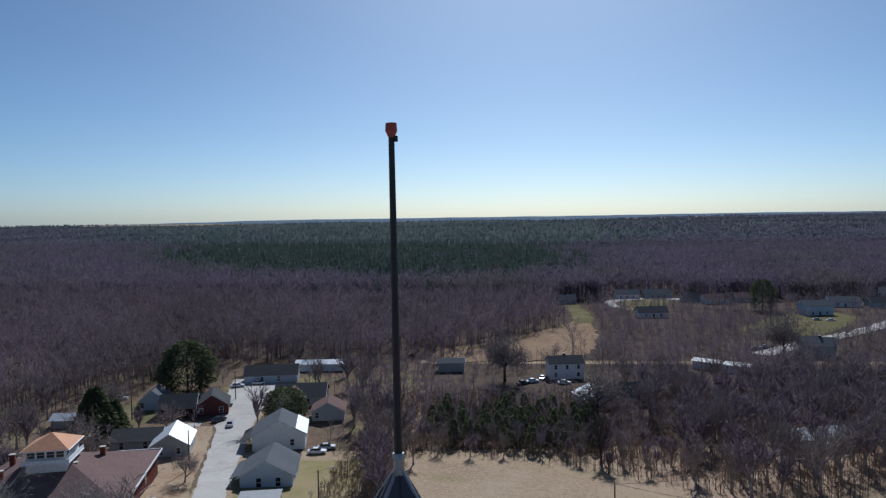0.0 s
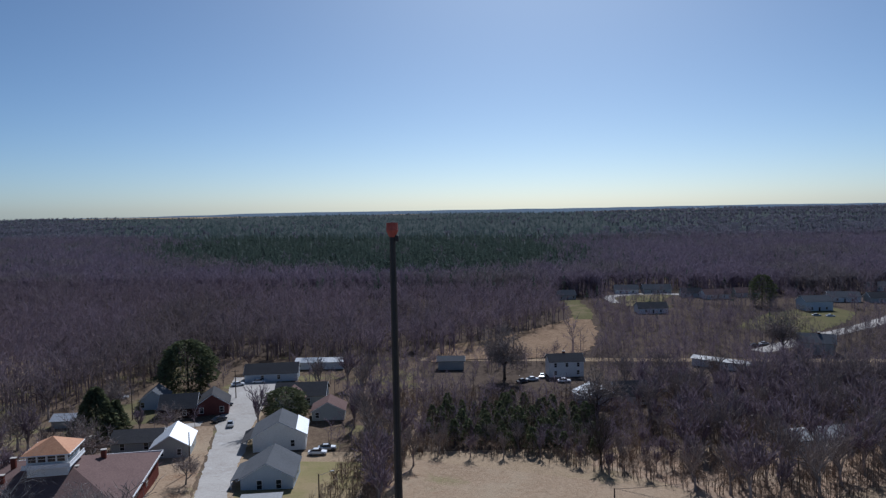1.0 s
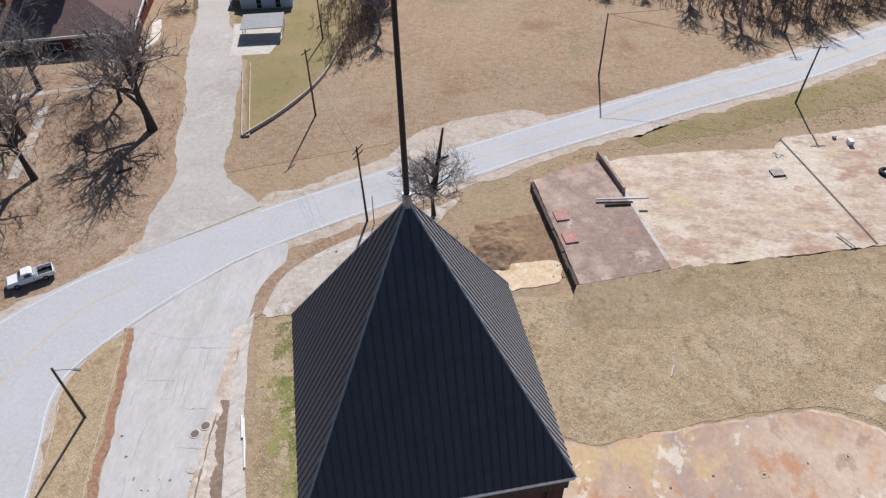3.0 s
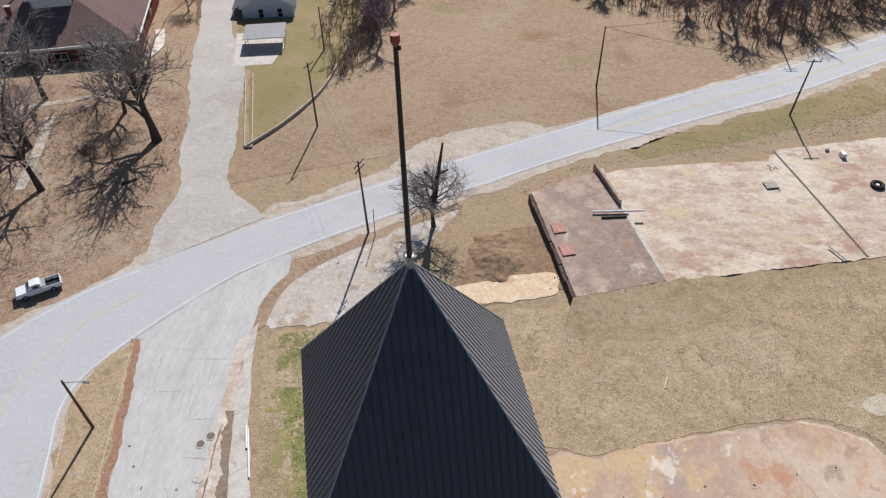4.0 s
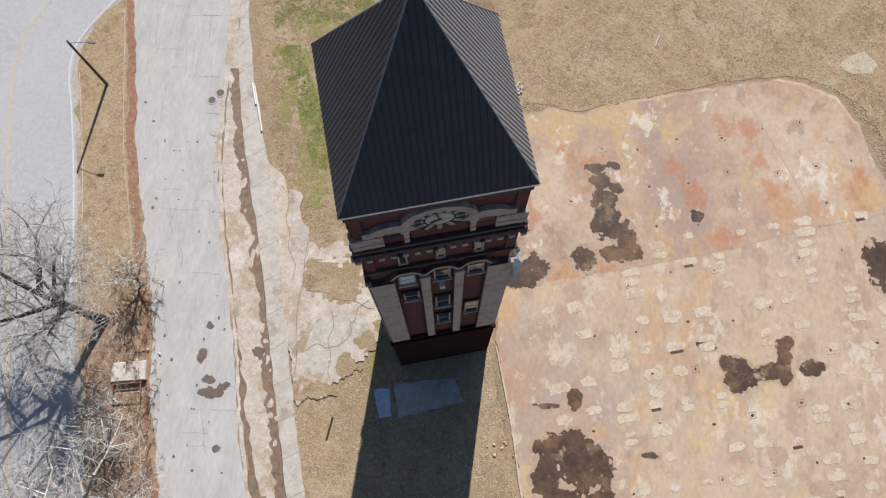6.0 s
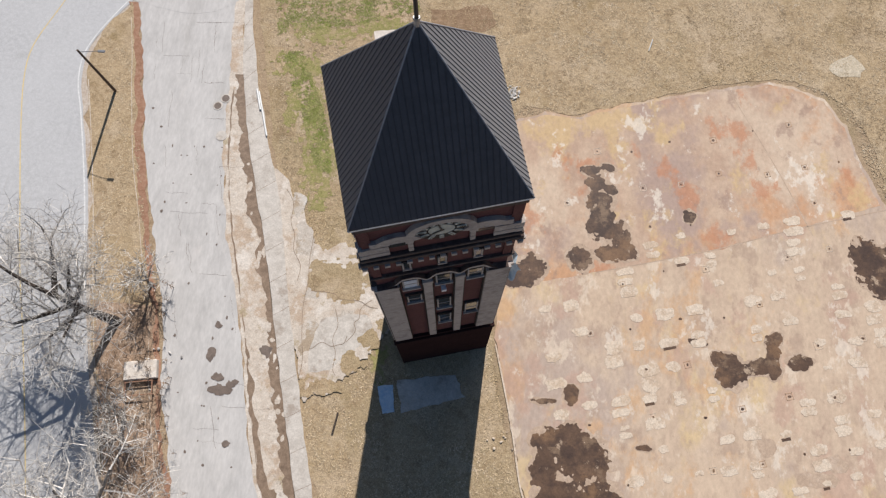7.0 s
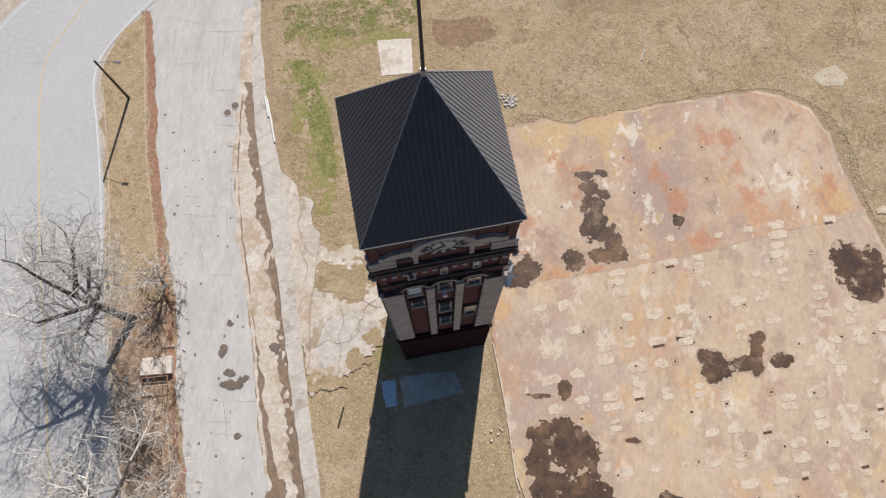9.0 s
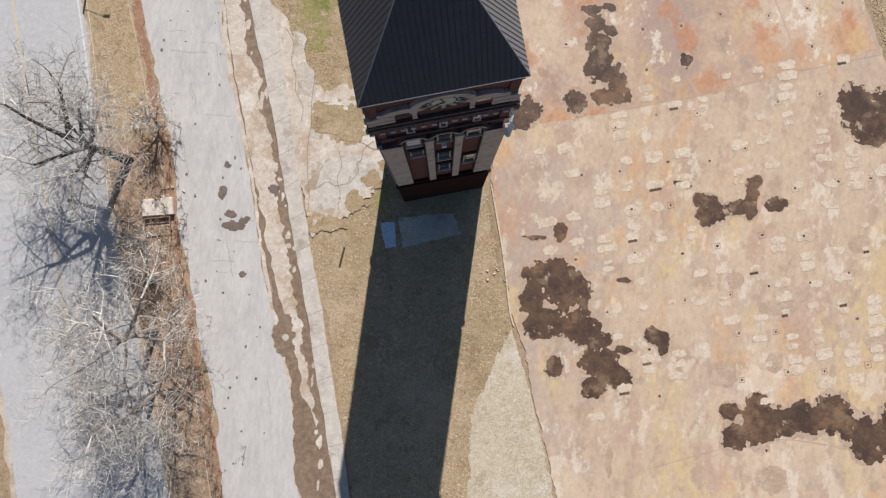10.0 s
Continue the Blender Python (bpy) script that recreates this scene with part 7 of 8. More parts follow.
def bare_tree(x, y, seed, h, spread, kids, label, lean=(0, 0), bark=None, twigs=None, rz=0.0, group="bare trees", r0=None, up=0.55, twig=0.03, frac=0.42, taper=1.0):
    ob = thing("bare_tree", label, "tree", group, (x, y, T(x, y)), rz)
    (tv, tf), (cv, cf) = tree_meshes(seed, h, spread, kids, lean, r0, up, twig, frac, taper)
    for nm, v, f, mt in (("trunk", tv, tf, bark or M_BARK), ("crown", cv, cf, twigs or M_TWIG)):
        c = new(nm, arrays(nm, [tuple(p) for p in v], f, mt))
        c.parent = ob
    return ob


bare_tree(-32.0, -3.4, 3, 21, 1.05, (8, 6, 5, 5, 4), "large pale leafless tree with dark limbs beside the lane", (-0.25, 0.05), M_DARKBARK, M_TWIG, r0=0.46, twig=0.011, up=0.4, taper=0.76)
bare_tree(-27.4, -20.8, 8, 22, 1.25, (7, 6, 5, 4, 4), "large pale leafless tree beside the lane", (-0.12, -0.1), r0=0.4, frac=0.3, twig=0.012, up=0.35, taper=0.8)
bare_tree(-27.0, -27.5, 22, 17, 1.15, (7, 6, 5, 5, 4), "pale leafless tree with dense twigs", (-0.1, -0.1), r0=0.26, frac=0.3, twig=0.01, up=0.4, taper=0.72)
bare_tree(-29.5, 0.6, 5, 7, 0.9, (6, 5, 4, 4), "small twiggy leafless tree on the verge", (0.1, 0.1), twig=0.02)
bare_tree(-29.2, -12.5, 6, 8, 0.9, (6, 5, 5, 4), "small twiggy leafless tree on the verge", (0.1, 0.0), twig=0.02)
bare_tree(-51.8, 73.3, 12, 21, 0.85, (7, 4, 4, 3, 2), "leafless yard tree with heavy limbs", (-0.16, 0.2), M_DARKBARK, M_EDGETWIG, r0=0.72, twig=0.018, frac=0.38)
bare_tree(-63.7, 59.8, 13, 21, 0.75, (6, 4, 4, 3, 3), "grey leafless yard tree", (-0.28, 0.2), M_DARKBARK, M_EDGETWIG, r0=0.46, twig=0.018)
bare_tree(-76.0, 84.0, 14, 18, 0.85, (6, 5, 5, 4, 3), "grey leafless tree before the large house", (0, 0), M_DARKBARK, M_GREYTWIG, twig=0.012, taper=0.78)
bare_tree(-67.0, 90.0, 15, 15, 0.85, (6, 5, 5, 4, 3), "grey leafless tree before the large house", (0.1, 0), M_DARKBARK, M_GREYTWIG, twig=0.012, taper=0.78)
bare_tree(-86.0, 80.0, 16, 18, 0.85, (6, 5, 5, 4, 3), "grey leafless tree before the large house", (0.1, 0), M_DARKBARK, M_GREYTWIG, twig=0.012, taper=0.78)
bare_tree(-59.0, 66.0, 17, 5, 0.9, (6, 5, 4, 4), "leafless shrub in the leafy yard", (0.1, 0), M_DARKBARK, M_DARKTWIG)
bare_tree(-71.0, 70.0, 18, 17, 0.85, (7, 5, 5, 4, 3), "grey leafless tree in the leafy yard", (-0.1, 0), M_DARKBARK, M_GREYTWIG, twig=0.014, taper=0.8)
bare_tree(-82.0, 60.0, 19, 18, 0.85, (7, 5, 5, 4, 3), "grey leafless tree in the leafy yard", (0.1, 0.1), M_DARKBARK, M_GREYTWIG, twig=0.014, taper=0.8)
bare_tree(-60.5, 81.0, 20, 14, 0.85, (7, 5, 5, 4, 3), "grey leafless tree in the leafy yard", (0.05, 0), M_DARKBARK, M_GREYTWIG, twig=0.014, taper=0.8)
for x, y, seed, h in ((-106.0, 110.0, 51, 18), (-113.0, 124.0, 52, 17), (-100.0, 138.0, 53, 15), (-110.0, 92.0, 54, 19), (-92.0, 132.0, 55, 12), (-66.0, 124.0, 56, 9), (-120.0, 146.0, 57, 15), (-90.0, 163.0, 58, 10), (-112.0, 176.0, 59, 13)):
    bare_tree(x, y, seed, h, 0.9, (6, 5, 4, 4, 2), "grey spreading leafless tree between the houses", (0.05, 0), M_BARK, M_EDGETWIG, up=0.55, twig=0.03, frac=0.34)
# storm-broken tree by the road
bt = bare_tree(-6.2, 56.4, 31, 13, 1.0, (8, 5, 5, 4, 3), "dark broken-topped leafless tree beside the road", (0.02, 0.0), M_DARKBARK, M_EDGETWIG, r0=0.3, up=0.4, twig=0.008)
part("broken_top", tube((0.1, 0.1, 4.2), (1.3, 0.9, 13.0), 0.42, 0.12, 8), M_DARKBARK, bt, "snapped dark trunk top")
part("stub", tube((0.3, 0.2, 7.5), (-1.0, 0.2, 9.0), 0.26, 0.18, 7), M_DARKBARK, bt)
part("stub", tube((0.6, 0.4, 8.5), (2.0, 0.3, 9.4), 0.2, 0.1, 7), M_DARKBARK, bt)
bare_tree(0.0, 226.0, 41, 24, 1.15, (9, 6, 5, 5, 3), "wide-spreading leafless tree by the field", (0, 0), M_DARKBARK, M_EDGETWIG, up=0.7, twig=0.045, frac=0.3, r0=0.5)
bare_tree(26.0, 182.0, 42, 18, 1.1, (8, 6, 5, 4, 3), "wide-spreading leafless tree by a tin roof", (0, 0), M_DARKBARK, M_EDGETWIG, up=0.7, twig=0.045, frac=0.3)
bare_tree(110.0, 272.0, 43, 20, 1.0, (8, 6, 5, 4, 3), "wide-spreading leafless tree by a far road", (0, 0), M_DARKBARK, M_EDGETWIG, up=0.7, twig=0.06, frac=0.32)
bare_tree(22.1, 143.0, 44, 13, 0.5, (6, 5, 4, 3), "slender leafless tree at the field edge", (0, 0), M_DARKBARK, M_DARKTWIG, up=0.9, twig=0.05)

# woods' edge: five trees, repeated
rng = random.Random(77)
kinds = [bare_tree(46 + i * 3, 150 + i * 4, 60 + i, 12 + i * 0.9, 0.42 + 0.06 * i, (7, 5, 4, 3), "slender leafless woodland tree", (0, 0), M_EDGETWIG, M_EDGETWIG if i % 2 else M_NEARWOOD, group="woodland edge trees", up=0.95, twig=0.04, frac=0.36) for i in range(5)]
spots = []


def clear(x, y, gap):
    return all((x - a) ** 2 + (y - b) ** 2 > gap * gap for a, b in spots)


def off_limits(x, y):
    if y < 150 and -30 < x < 37 + (y - 130) * -0.5 and y < 146 - max(0, x - 5) * 0.55:
        return True
    for hx, hy, r in ((21, 233, 8), (27, 196, 8), (37, 198, 7), (76, 160, 10), (-20, 243, 6), (78, 246, 10), (122, 273, 9)):
        if (x - hx) ** 2 + (y - hy) ** 2 < r * r:
            return True
    return False


for n in range(2600):
    x, y = rng.uniform(-24, 130), rng.uniform(112, 215)
    road = 118 + (x - 60) * 0.62 if x > 40 else 0
    if y < road + 5 or off_limits(x, y) or abs(x) > y * 0.72 or len(spots) > 185:
        continue
    if x < 38 and y > 150 and not (x < 34 and y < 160):
        continue
    if clear(x, y, 5.0):
        spots.append((x, y))
        copy_thing(kinds[rng.randrange(5)], pose(x, y, T(x, y), rng.uniform(-4, 4), rng.uniform(-4, 4), rng.uniform(0, 360)) @ Matrix.Scale(rng.uniform(0.75, 1.05) if x > 38 else 0.5, 4))
for x, y in [(-24, 118), (-22, 128), (-26, 136), (-30, 146), (-33, 154), (-28, 158), (-36, 164), (-24, 150), (-34, 172), (-40, 168), (-42, 178), (-30, 168), (-38, 186), (-44, 198), (-98, 98), (-101, 118), (-104, 134), (-112, 128), (-116, 144), (-108, 112), (-118, 118), (-126, 138), (-128, 154), (-60, 206), (-52, 212), (-100, 206), (-112, 204), (-122, 210), (-66, 166), (-96, 160), (-113, 176), (-130, 172), (-57, 232), (-47, 224), (-95, 236), (-110, 228), (-22, 110), (-25, 124), (-20, 140), (-31, 138)]:
    copy_thing(kinds[rng.randrange(5)], pose(x, y, T(x, y), 0, 0, rng.uniform(0, 360)) @ Matrix.Scale(rng.uniform(0.7, 1.05), 4))


def evergreen(x, y, h, w, seed, label, conical=True, n=2600):
    rg = random.Random(seed)
    ob = thing("evergreen_tree", label, "tree", "evergreen trees", (x, y, T(x, y)))
    part("trunk", tube((0, 0, -0.3), (0, 0, h * 0.8), h * 0.022, h * 0.008, 7), M_DARKBARK, ob)
    v, f = [], []
    for i in range(n):
        u = rg.random() ** 0.8
        a = rg.uniform(0, 2 * math.pi)
        lump = 1 + 0.28 * noise.noise((math.cos(a) * 1.6, math.sin(a) * 1.6, u * 5 + seed))
        rad = (w * (1 - u) ** 0.75 if conical else w * math.sqrt(max(0.03, 1 - (2 * u - 0.85) ** 2 / 1.35))) * lump * rg.uniform(0.55, 1.0)
        p = Vector((math.cos(a) * rad, math.sin(a) * rad, h * (0.08 + 0.92 * u)))
        s = rg.uniform(0.3, 0.7) * (h / 9) ** 0.5
        d1 = Vector((rg.gauss(0, 1), rg.gauss(0, 1), rg.gauss(0.2, 0.7))).normalized() * s
        d2 = Vector((math.cos(a), math.sin(a), rg.uniform(-0.6, 0.3))) * s * 1.4
        k = len(v)
        v += [tuple(p), tuple(p + d1 * 0.5 + d2 * 0.4), tuple(p + d2), tuple(p - d1 * 0.5 + d2 * 0.4)]
        f.append((k, k + 1, k + 2, k + 3))
    c = new("crown", arrays("crown", v, f, M_CEDAR))
    c.parent = ob
    return ob


evergreen(-104.0, 205.0, 17, 9, 1, "large dark evergreen tree by the street", False, 7000)
evergreen(-104.5, 154.5, 14, 7.2, 2, "tall dark conical evergreen tree", True, 6500)
evergreen(-60.5, 173.0, 9.5, 6.4, 3, "dark rounded evergreen tree beside a house", False, 3600)
evergreen(-101.0, 157.5, 10, 4, 4, "dark conical evergreen tree", True, 2200)
evergreen(146, 400, 18, 7, 6, "dark evergreen by far houses", False, 2600)
ced = [evergreen(-12 + i * 8, 156 + i * 3, 6.5 + i * 0.9, 2.3 + 0.3 * i, 20 + i, "dark green young cedar at the field edge", True, 620) for i in range(3)]
rng = random.Random(9)
placed = []
for n in range(900):
    x, y = rng.uniform(-20, 24), rng.uniform(150, 190)
    if y > 188 - abs(x) * 0.4 or y < 153 - x * 0.35 or any((x - a) ** 2 + (y - b) ** 2 < 5 for a, b in placed) or len(placed) > 105:
        continue
    placed.append((x, y))
    copy_thing(ced[rng.randrange(3)], pose(x, y, T(x, y), 0, 0, rng.uniform(0, 360)) @ Matrix.Scale(rng.uniform(0.45, 0.85), 4))

# ---- woods beyond, as masses ----
RG = np.random.default_rng(4)


def template_bare(h, n1, n2, w):
    """Trunk, limbs and twigs of a far leafless tree, as triangles."""
    tris = [[(-w * 1.6, 0, 0), (w * 1.6, 0, 0), (0, 0, h * 0.8)], [(0, -w * 1.6, 0), (0, w * 1.6, 0), (0, 0, h * 0.8)]]
    for i in range(n1):
        a, z = RG.uniform(0, 2 * math.pi), h * RG.uniform(0.25, 0.7)
        ln, el = h * RG.uniform(0.22, 0.4), RG.uniform(0.35, 1.1)
        d = np.array([math.cos(a) * math.cos(el), math.sin(a) * math.cos(el), math.sin(el)])
        p = np.array([0, 0, z])
        s = np.array([-math.sin(a), math.cos(a), 0]) * w * 0.9
        tris.append([p - s, p + s, p + d * ln])
        for j in range(n2):
            q = p + d * ln * RG.uniform(0.3, 1.0)
            b, e2 = a + RG.normal(0, 0.9), RG.uniform(0.1, 1.4)
            d2 = np.array([math.cos(b) * math.cos(e2), math.sin(b) * math.cos(e2), math.sin(e2)])
            l2 = h * RG.uniform(0.1, 0.24)
            s2 = np.cross(d2, RG.normal(size=3))
            s2 = s2 / np.linalg.norm(s2) * w * 0.6
            tris.append([q - s2, q + s2, q + d2 * l2])
    return np.array(tris, dtype=float)


def template_pine(h, r, n, lift=0.35):
    tris = [[(-0.2, 0, 0), (0.2, 0, 0), (0, 0, h * 0.9)], [(0, -0.2, 0), (0, 0.2, 0), (0, 0, h * 0.9)]]
    for i in range(n):
        u = RG.uniform(0, 1)
        a = RG.uniform(0, 2 * math.pi)
        z = h * (lift + (1 - lift) * u)
        rr = r * (1.05 - u) * RG.uniform(0.6, 1.1)
        p = np.array([0, 0, z + h * 0.03])
        tip = np.array([math.cos(a) * rr, math.sin(a) * rr, z - h * 0.035])
        s = np.array([-math.sin(a), math.cos(a), 0]) * rr * 0.42
        tris.append([p, tip - s, tip + s])
        tris.append([p * 1.0 + np.array([0, 0, h * 0.05]), p + s * 0.4, tip])
    return np.array(tris, dtype=float)


def mass(name, label, mat, spots_, templates, category="woods"):
    """Many turned and scaled copies of far-tree triangles joined into one mesh; spots_: x, y, size."""
    parts_ = []
    for x, y, s in spots_:
        t = templates[RG.integers(len(templates))]
        a = RG.uniform(0, 2 * math.pi)
        c, q = math.cos(a) * s, math.sin(a) * s
        o = np.empty_like(t)
        o[..., 0] = t[..., 0] * c - t[..., 1] * q + x
        o[..., 1] = t[..., 0] * q + t[..., 1] * c + y
        o[..., 2] = t[..., 2] * min(s, 1.1) + T(x, y)
        parts_.append(o.reshape(-1, 3))
    v = np.concatenate(parts_)
    n = len(v) // 3
    me = bpy.data.meshes.new(name)
    me.vertices.add(len(v))
    me.vertices.foreach_set("co", v.ravel())
    me.loops.add(n * 3)
    me.loops.foreach_set("vertex_index", np.arange(n * 3))
    me.polygons.add(n)
    me.polygons.foreach_set("loop_start", np.arange(0, n * 3, 3))
    me.update(calc_edges=True)
    me.materials.append(mat)
    tagged(new(name, me), label, category, kind="stuff")


def in_view(x, y):
    return -(y * 0.86 + 25) < x < y * 0.6 + 25


HOMES = [(79, 459, 16), (99, 461, 16), (129, 433, 14), (116, 440, 12), (79, 376, 14), (168, 384, 18), (198, 418, 16), (220, 414, 16), (37, 432, 10), (150, 440, 12), (245, 470, 14), (205, 560, 20), (122, 273, 11), (78, 246, 12), (21, 233, 10), (-20, 243, 8), (166, 360, 10), (9, 224, 9), (150, 345, 10)]


def woods_ok(x, y):
    if not in_view(x, y):
        return False
    if y < 236:
        return x > 60 + (y - 150) * 0.2 and y > 150 + (x - 60) * 0.5 or x < -128 - (200 - y) * 0.3
    if y < 262 and -125 < x < -48 and y < 250 - (x + 85) * 0.1:
        return False
    if y < 264 and -48 < x < 62:
        return False
    if 246 < y < 375 and -32 + (y - 250) * 0.62 < x < 10 + (y - 250) * 0.75 and x < 46:
        return False
    if 345 < y < 432 and 32 < x < 48:
        return False
    u = (y - 276) / 134.0
    if 0 <= u <= 1.05 and abs(x - (101 + u * 142)) < 7:
        return False
    for hx, hy, r in HOMES:
        if (x - hx) ** 2 + (y - hy) ** 2 < r * r or (abs(x - hx) < r * 0.7 and hy - 22 < y < hy):
            return False
    if 62 < x < 128 and 425 < y < 456:
        return False
    return True


near, mid, far, pines, pines_far = [], [], [], [], []
for i in range(15000):
    y = RG.uniform(150, 480)
    x = RG.uniform(-0.9, 0.64) * y
    right = x > 30 and y > 236
    if woods_ok(x, y) and RG.random() < (0.8 if right else 0.5 if x < 30 else 0.25):
        size = RG.uniform(0.75, 1.2) if x < 30 else RG.uniform(0.65, 0.95)
        if right:
            size = RG.uniform(0.3, 0.55) if RG.random() < 0.86 else RG.uniform(0.5, 0.85)
        (pines if (x > 40 and y > 330 and RG.random() < 0.03) or (y > 430 and x < 60 and x > -150 and RG.random() < 0.4) else near).append((x, y, size))
for i in range(1500):
    x, y = RG.uniform(-46, 64), RG.uniform(188, 262)
    hidden = any(abs(x - hx) < r + 1 and hy - 26 < y < hy + r for hx, hy, r in HOMES[14:16] + [(0, 226, 9), (27, 196, 8), (38, 198, 7)])
    if not hidden and RG.random() < 0.45:
        near.append((x, y, RG.uniform(0.3, 0.55)))
for i in range(420):
    x, y = RG.uniform(-26, 38), RG.uniform(147, 190)
    if y > 153 - max(0, x) * 0.35:
        near.append((x, y, RG.uniform(0.2, 0.42)))
TOWN = [(-57, 154, 12), (-80, 148, 9), (-90, 150, 9), (-85.5, 182, 9), (-94, 179, 9), (-105, 187, 7), (-120, 167, 7), (-82, 224, 12), (-62, 194, 11), (-49, 178, 7), (-69, 243, 11), (-104, 205, 8), (-60, 173, 7), (-52, 128, 12)]
for i in range(1100):
    x, y = RG.uniform(-150, -24), RG.uniform(122, 258)
    if abs(x + 43 + (y - 50) * 0.256) < 10 or (x > -62 and y < 150):
        continue
    if any(abs(x - hx) < r and hy - 16 < y < hy + r for hx, hy, r in TOWN):
        continue
    if RG.random() < 0.62:
        near.append((x, y, RG.uniform(0.2, 0.55)))
for i in range(32000):
    y = 450 + (RG.random() ** 1.3) * 750
    x = RG.uniform(-0.88, 0.62) * y
    if woods_ok(x, y) and RG.random() < 0.5:
        az = x / y + 0.10 * noise.noise((x * 0.006, y * 0.006, 2.0))
        belt = sm(-0.62, -0.42, az) * (1 - sm(0.02, 0.2, az)) * sm(430, 560, y - 240 * abs(az + 0.12) + 60 * noise.noise((x * 0.01, y * 0.01, 6.0)))
        (pines if RG.random() < 0.06 + 0.93 * belt else mid).append((x, y, RG.uniform(0.8, 1.25)))
for i in range(15000):
    y = 1150 + (RG.random() ** 1.5) * 3300
    x = RG.uniform(-0.88, 0.62) * y
    az = x / y + 0.15 * noise.noise((x * 0.002, y * 0.002, 2.0))
    belt = sm(-0.75, -0.5, az) * (1 - sm(0.05, 0.3, az))
    (pines_far if RG.random() < 0.3 + 0.68 * belt else far).append((x, y, RG.uniform(1.0, 1.5) * (1 + (y - 1150) / 3500)))
mass("bare_woods", "dense purple-brown leafless winter woods", M_NEARWOOD, near, [template_bare(h, 12, 5, 0.13) for h in (13, 15, 16, 14)])
mass("bare_woods", "leafless winter woods farther off", M_WOOD, mid, [template_bare(h, 10, 4, 0.26) for h in (15, 16, 17)])
mass("far_woods", "distant leafless woods to the horizon, haze in their colour", M_FARWOOD, far, [template_bare(h, 9, 3, 1.0) for h in (13, 15)])
mass("pine_woods", "dense green planted pine woods", M_PINE, pines, [template_pine(h, r, 26, 0.25) for h, r in ((13, 3.4), (15, 3.6), (12, 3.2))])
mass("far_pine_woods", "distant pine woods, haze in their colour", M_FARPINE, pines_far, [template_pine(h, r, 10, 0.1) for h, r in ((12, 4.6), (13, 5.0))])

# undergrowth and dead brush along the woods' edge
brush = []
for i in range(6500):
    x, y = RG.uniform(-36, 125), RG.uniform(108, 205)
    road = 116 + (x - 60) * 0.62 if x > 40 else 0
    if y < road + 2 or not in_view(x, y):
        continue
    edge = 147 - max(0, x - 5) * 0.62 if x < 48 else 0
    if -23 < x < 48 and y < edge:
        continue
    brush.append((x, y, RG.uniform(0.12, 0.3)))
for i in range(380):
    u = RG.random()
    brush.append((-27.5 + 3.5 * u + RG.normal(0, 1.6), 96 + 50 * u + RG.normal(0, 2), RG.uniform(0.1, 0.25)))
for i in range(260):
    brush.append((RG.uniform(-78, -48), RG.uniform(52, 80), RG.uniform(0.06, 0.13)))
for i in range(220):
    y = RG.uniform(-50, 2)
    brush.append((-31.5 - (y + 2) * 0.27 + RG.normal(0, 1.4) + 2.0, y, RG.uniform(0.07, 0.14)))
mass("dead_brush", "tangled dead brush and saplings", M_BRUSH, [b for b in brush], [template_bare(15, 8, 4, 0.22) for i in range(3)], "brush")
floor = strip("woods_floor", [(-22, 150), (-24, 190), (-34, 256)], [(150, 172), (160, 200), (185, 256)], 0.03, M_FLOOR, "brown leaf-covered woods floor, tree shade in its colour", n=40, across=40, ragged=1, category="ground")
strip("woods_floor", [(-420, 262), (-700, 560), (-1500, 1500), (-3300, 4300)], [(330, 262), (700, 560), (1500, 1500), (3300, 4300)], 0.15, M_FLOOR, "brown leaf-covered woods floor, tree shade in its colour", n=150, across=60, ragged=1, category="ground")
strip("needle_floor", [(-620, 560), (-1000, 900), (-1800, 1800), (-3300, 4300)], [(620, 560), (1000, 900), (1800, 1800), (3300, 4300)], 3.2, M_DUFF, "needle-covered floor of far pine woods, shade in its colour", n=150, across=60, ragged=1, category="ground")
strip("woods_floor", [(20, 143), (34, 130), (46, 117), (60, 122), (118, 160)], [(24, 152), (40, 152), (60, 152), (80, 160), (120, 174)], 0.04, M_LITTER, "leafy brown woods edge", n=40, across=6, ragged=0.8, category="ground")

# distant ridge, its colour carrying painted haze
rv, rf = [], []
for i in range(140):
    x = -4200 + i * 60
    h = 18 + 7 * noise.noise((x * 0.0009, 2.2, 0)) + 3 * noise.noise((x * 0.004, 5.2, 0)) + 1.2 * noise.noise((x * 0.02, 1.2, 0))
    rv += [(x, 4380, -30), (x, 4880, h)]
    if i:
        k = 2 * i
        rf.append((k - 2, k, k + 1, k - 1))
tagged(new("far_ridge", arrays("far_ridge", rv, rf, M_HAZE)), "distant wooded ridge on the horizon, blue haze in its colour", "backdrop", kind="structure")

# ---- small loose things ----
def beam(name, label, category, a, b, r, mat, n=8):
    return solid(name, tube(a, b, r, None, n), mat, label, category)


beam("loose_pipe", "long white pipe lying on a kerb walk", "pipe", (-22.2, 23.7, 0.26), (-21.4, 21.2, 0.26), 0.1, M_PIPE)
beam("loose_pipe", "long white pipe lying on a kerb walk", "pipe", (-21.9, 23.4, 0.26), (-20.2, 18.1, 0.26), 0.1, M_PIPE)
beam("loose_pipe", "long pale pipe lying across the slab", "pipe", (15.1, 59.6, 1.3), (22.0, 60.4, 1.3), 0.14, M_PIPE)
beam("loose_post", "dark wooden post lying across the slab", "post", (16.2, 58.7, 1.15), (19.6, 59.2, 1.15), 0.12, M_POLE)
beam("loose_post", "dark stick lying on dry grass", "post", (-8.7, -10.4, 0.12), (-9.0, -12.4, 0.12), 0.09, M_DARKBARK)
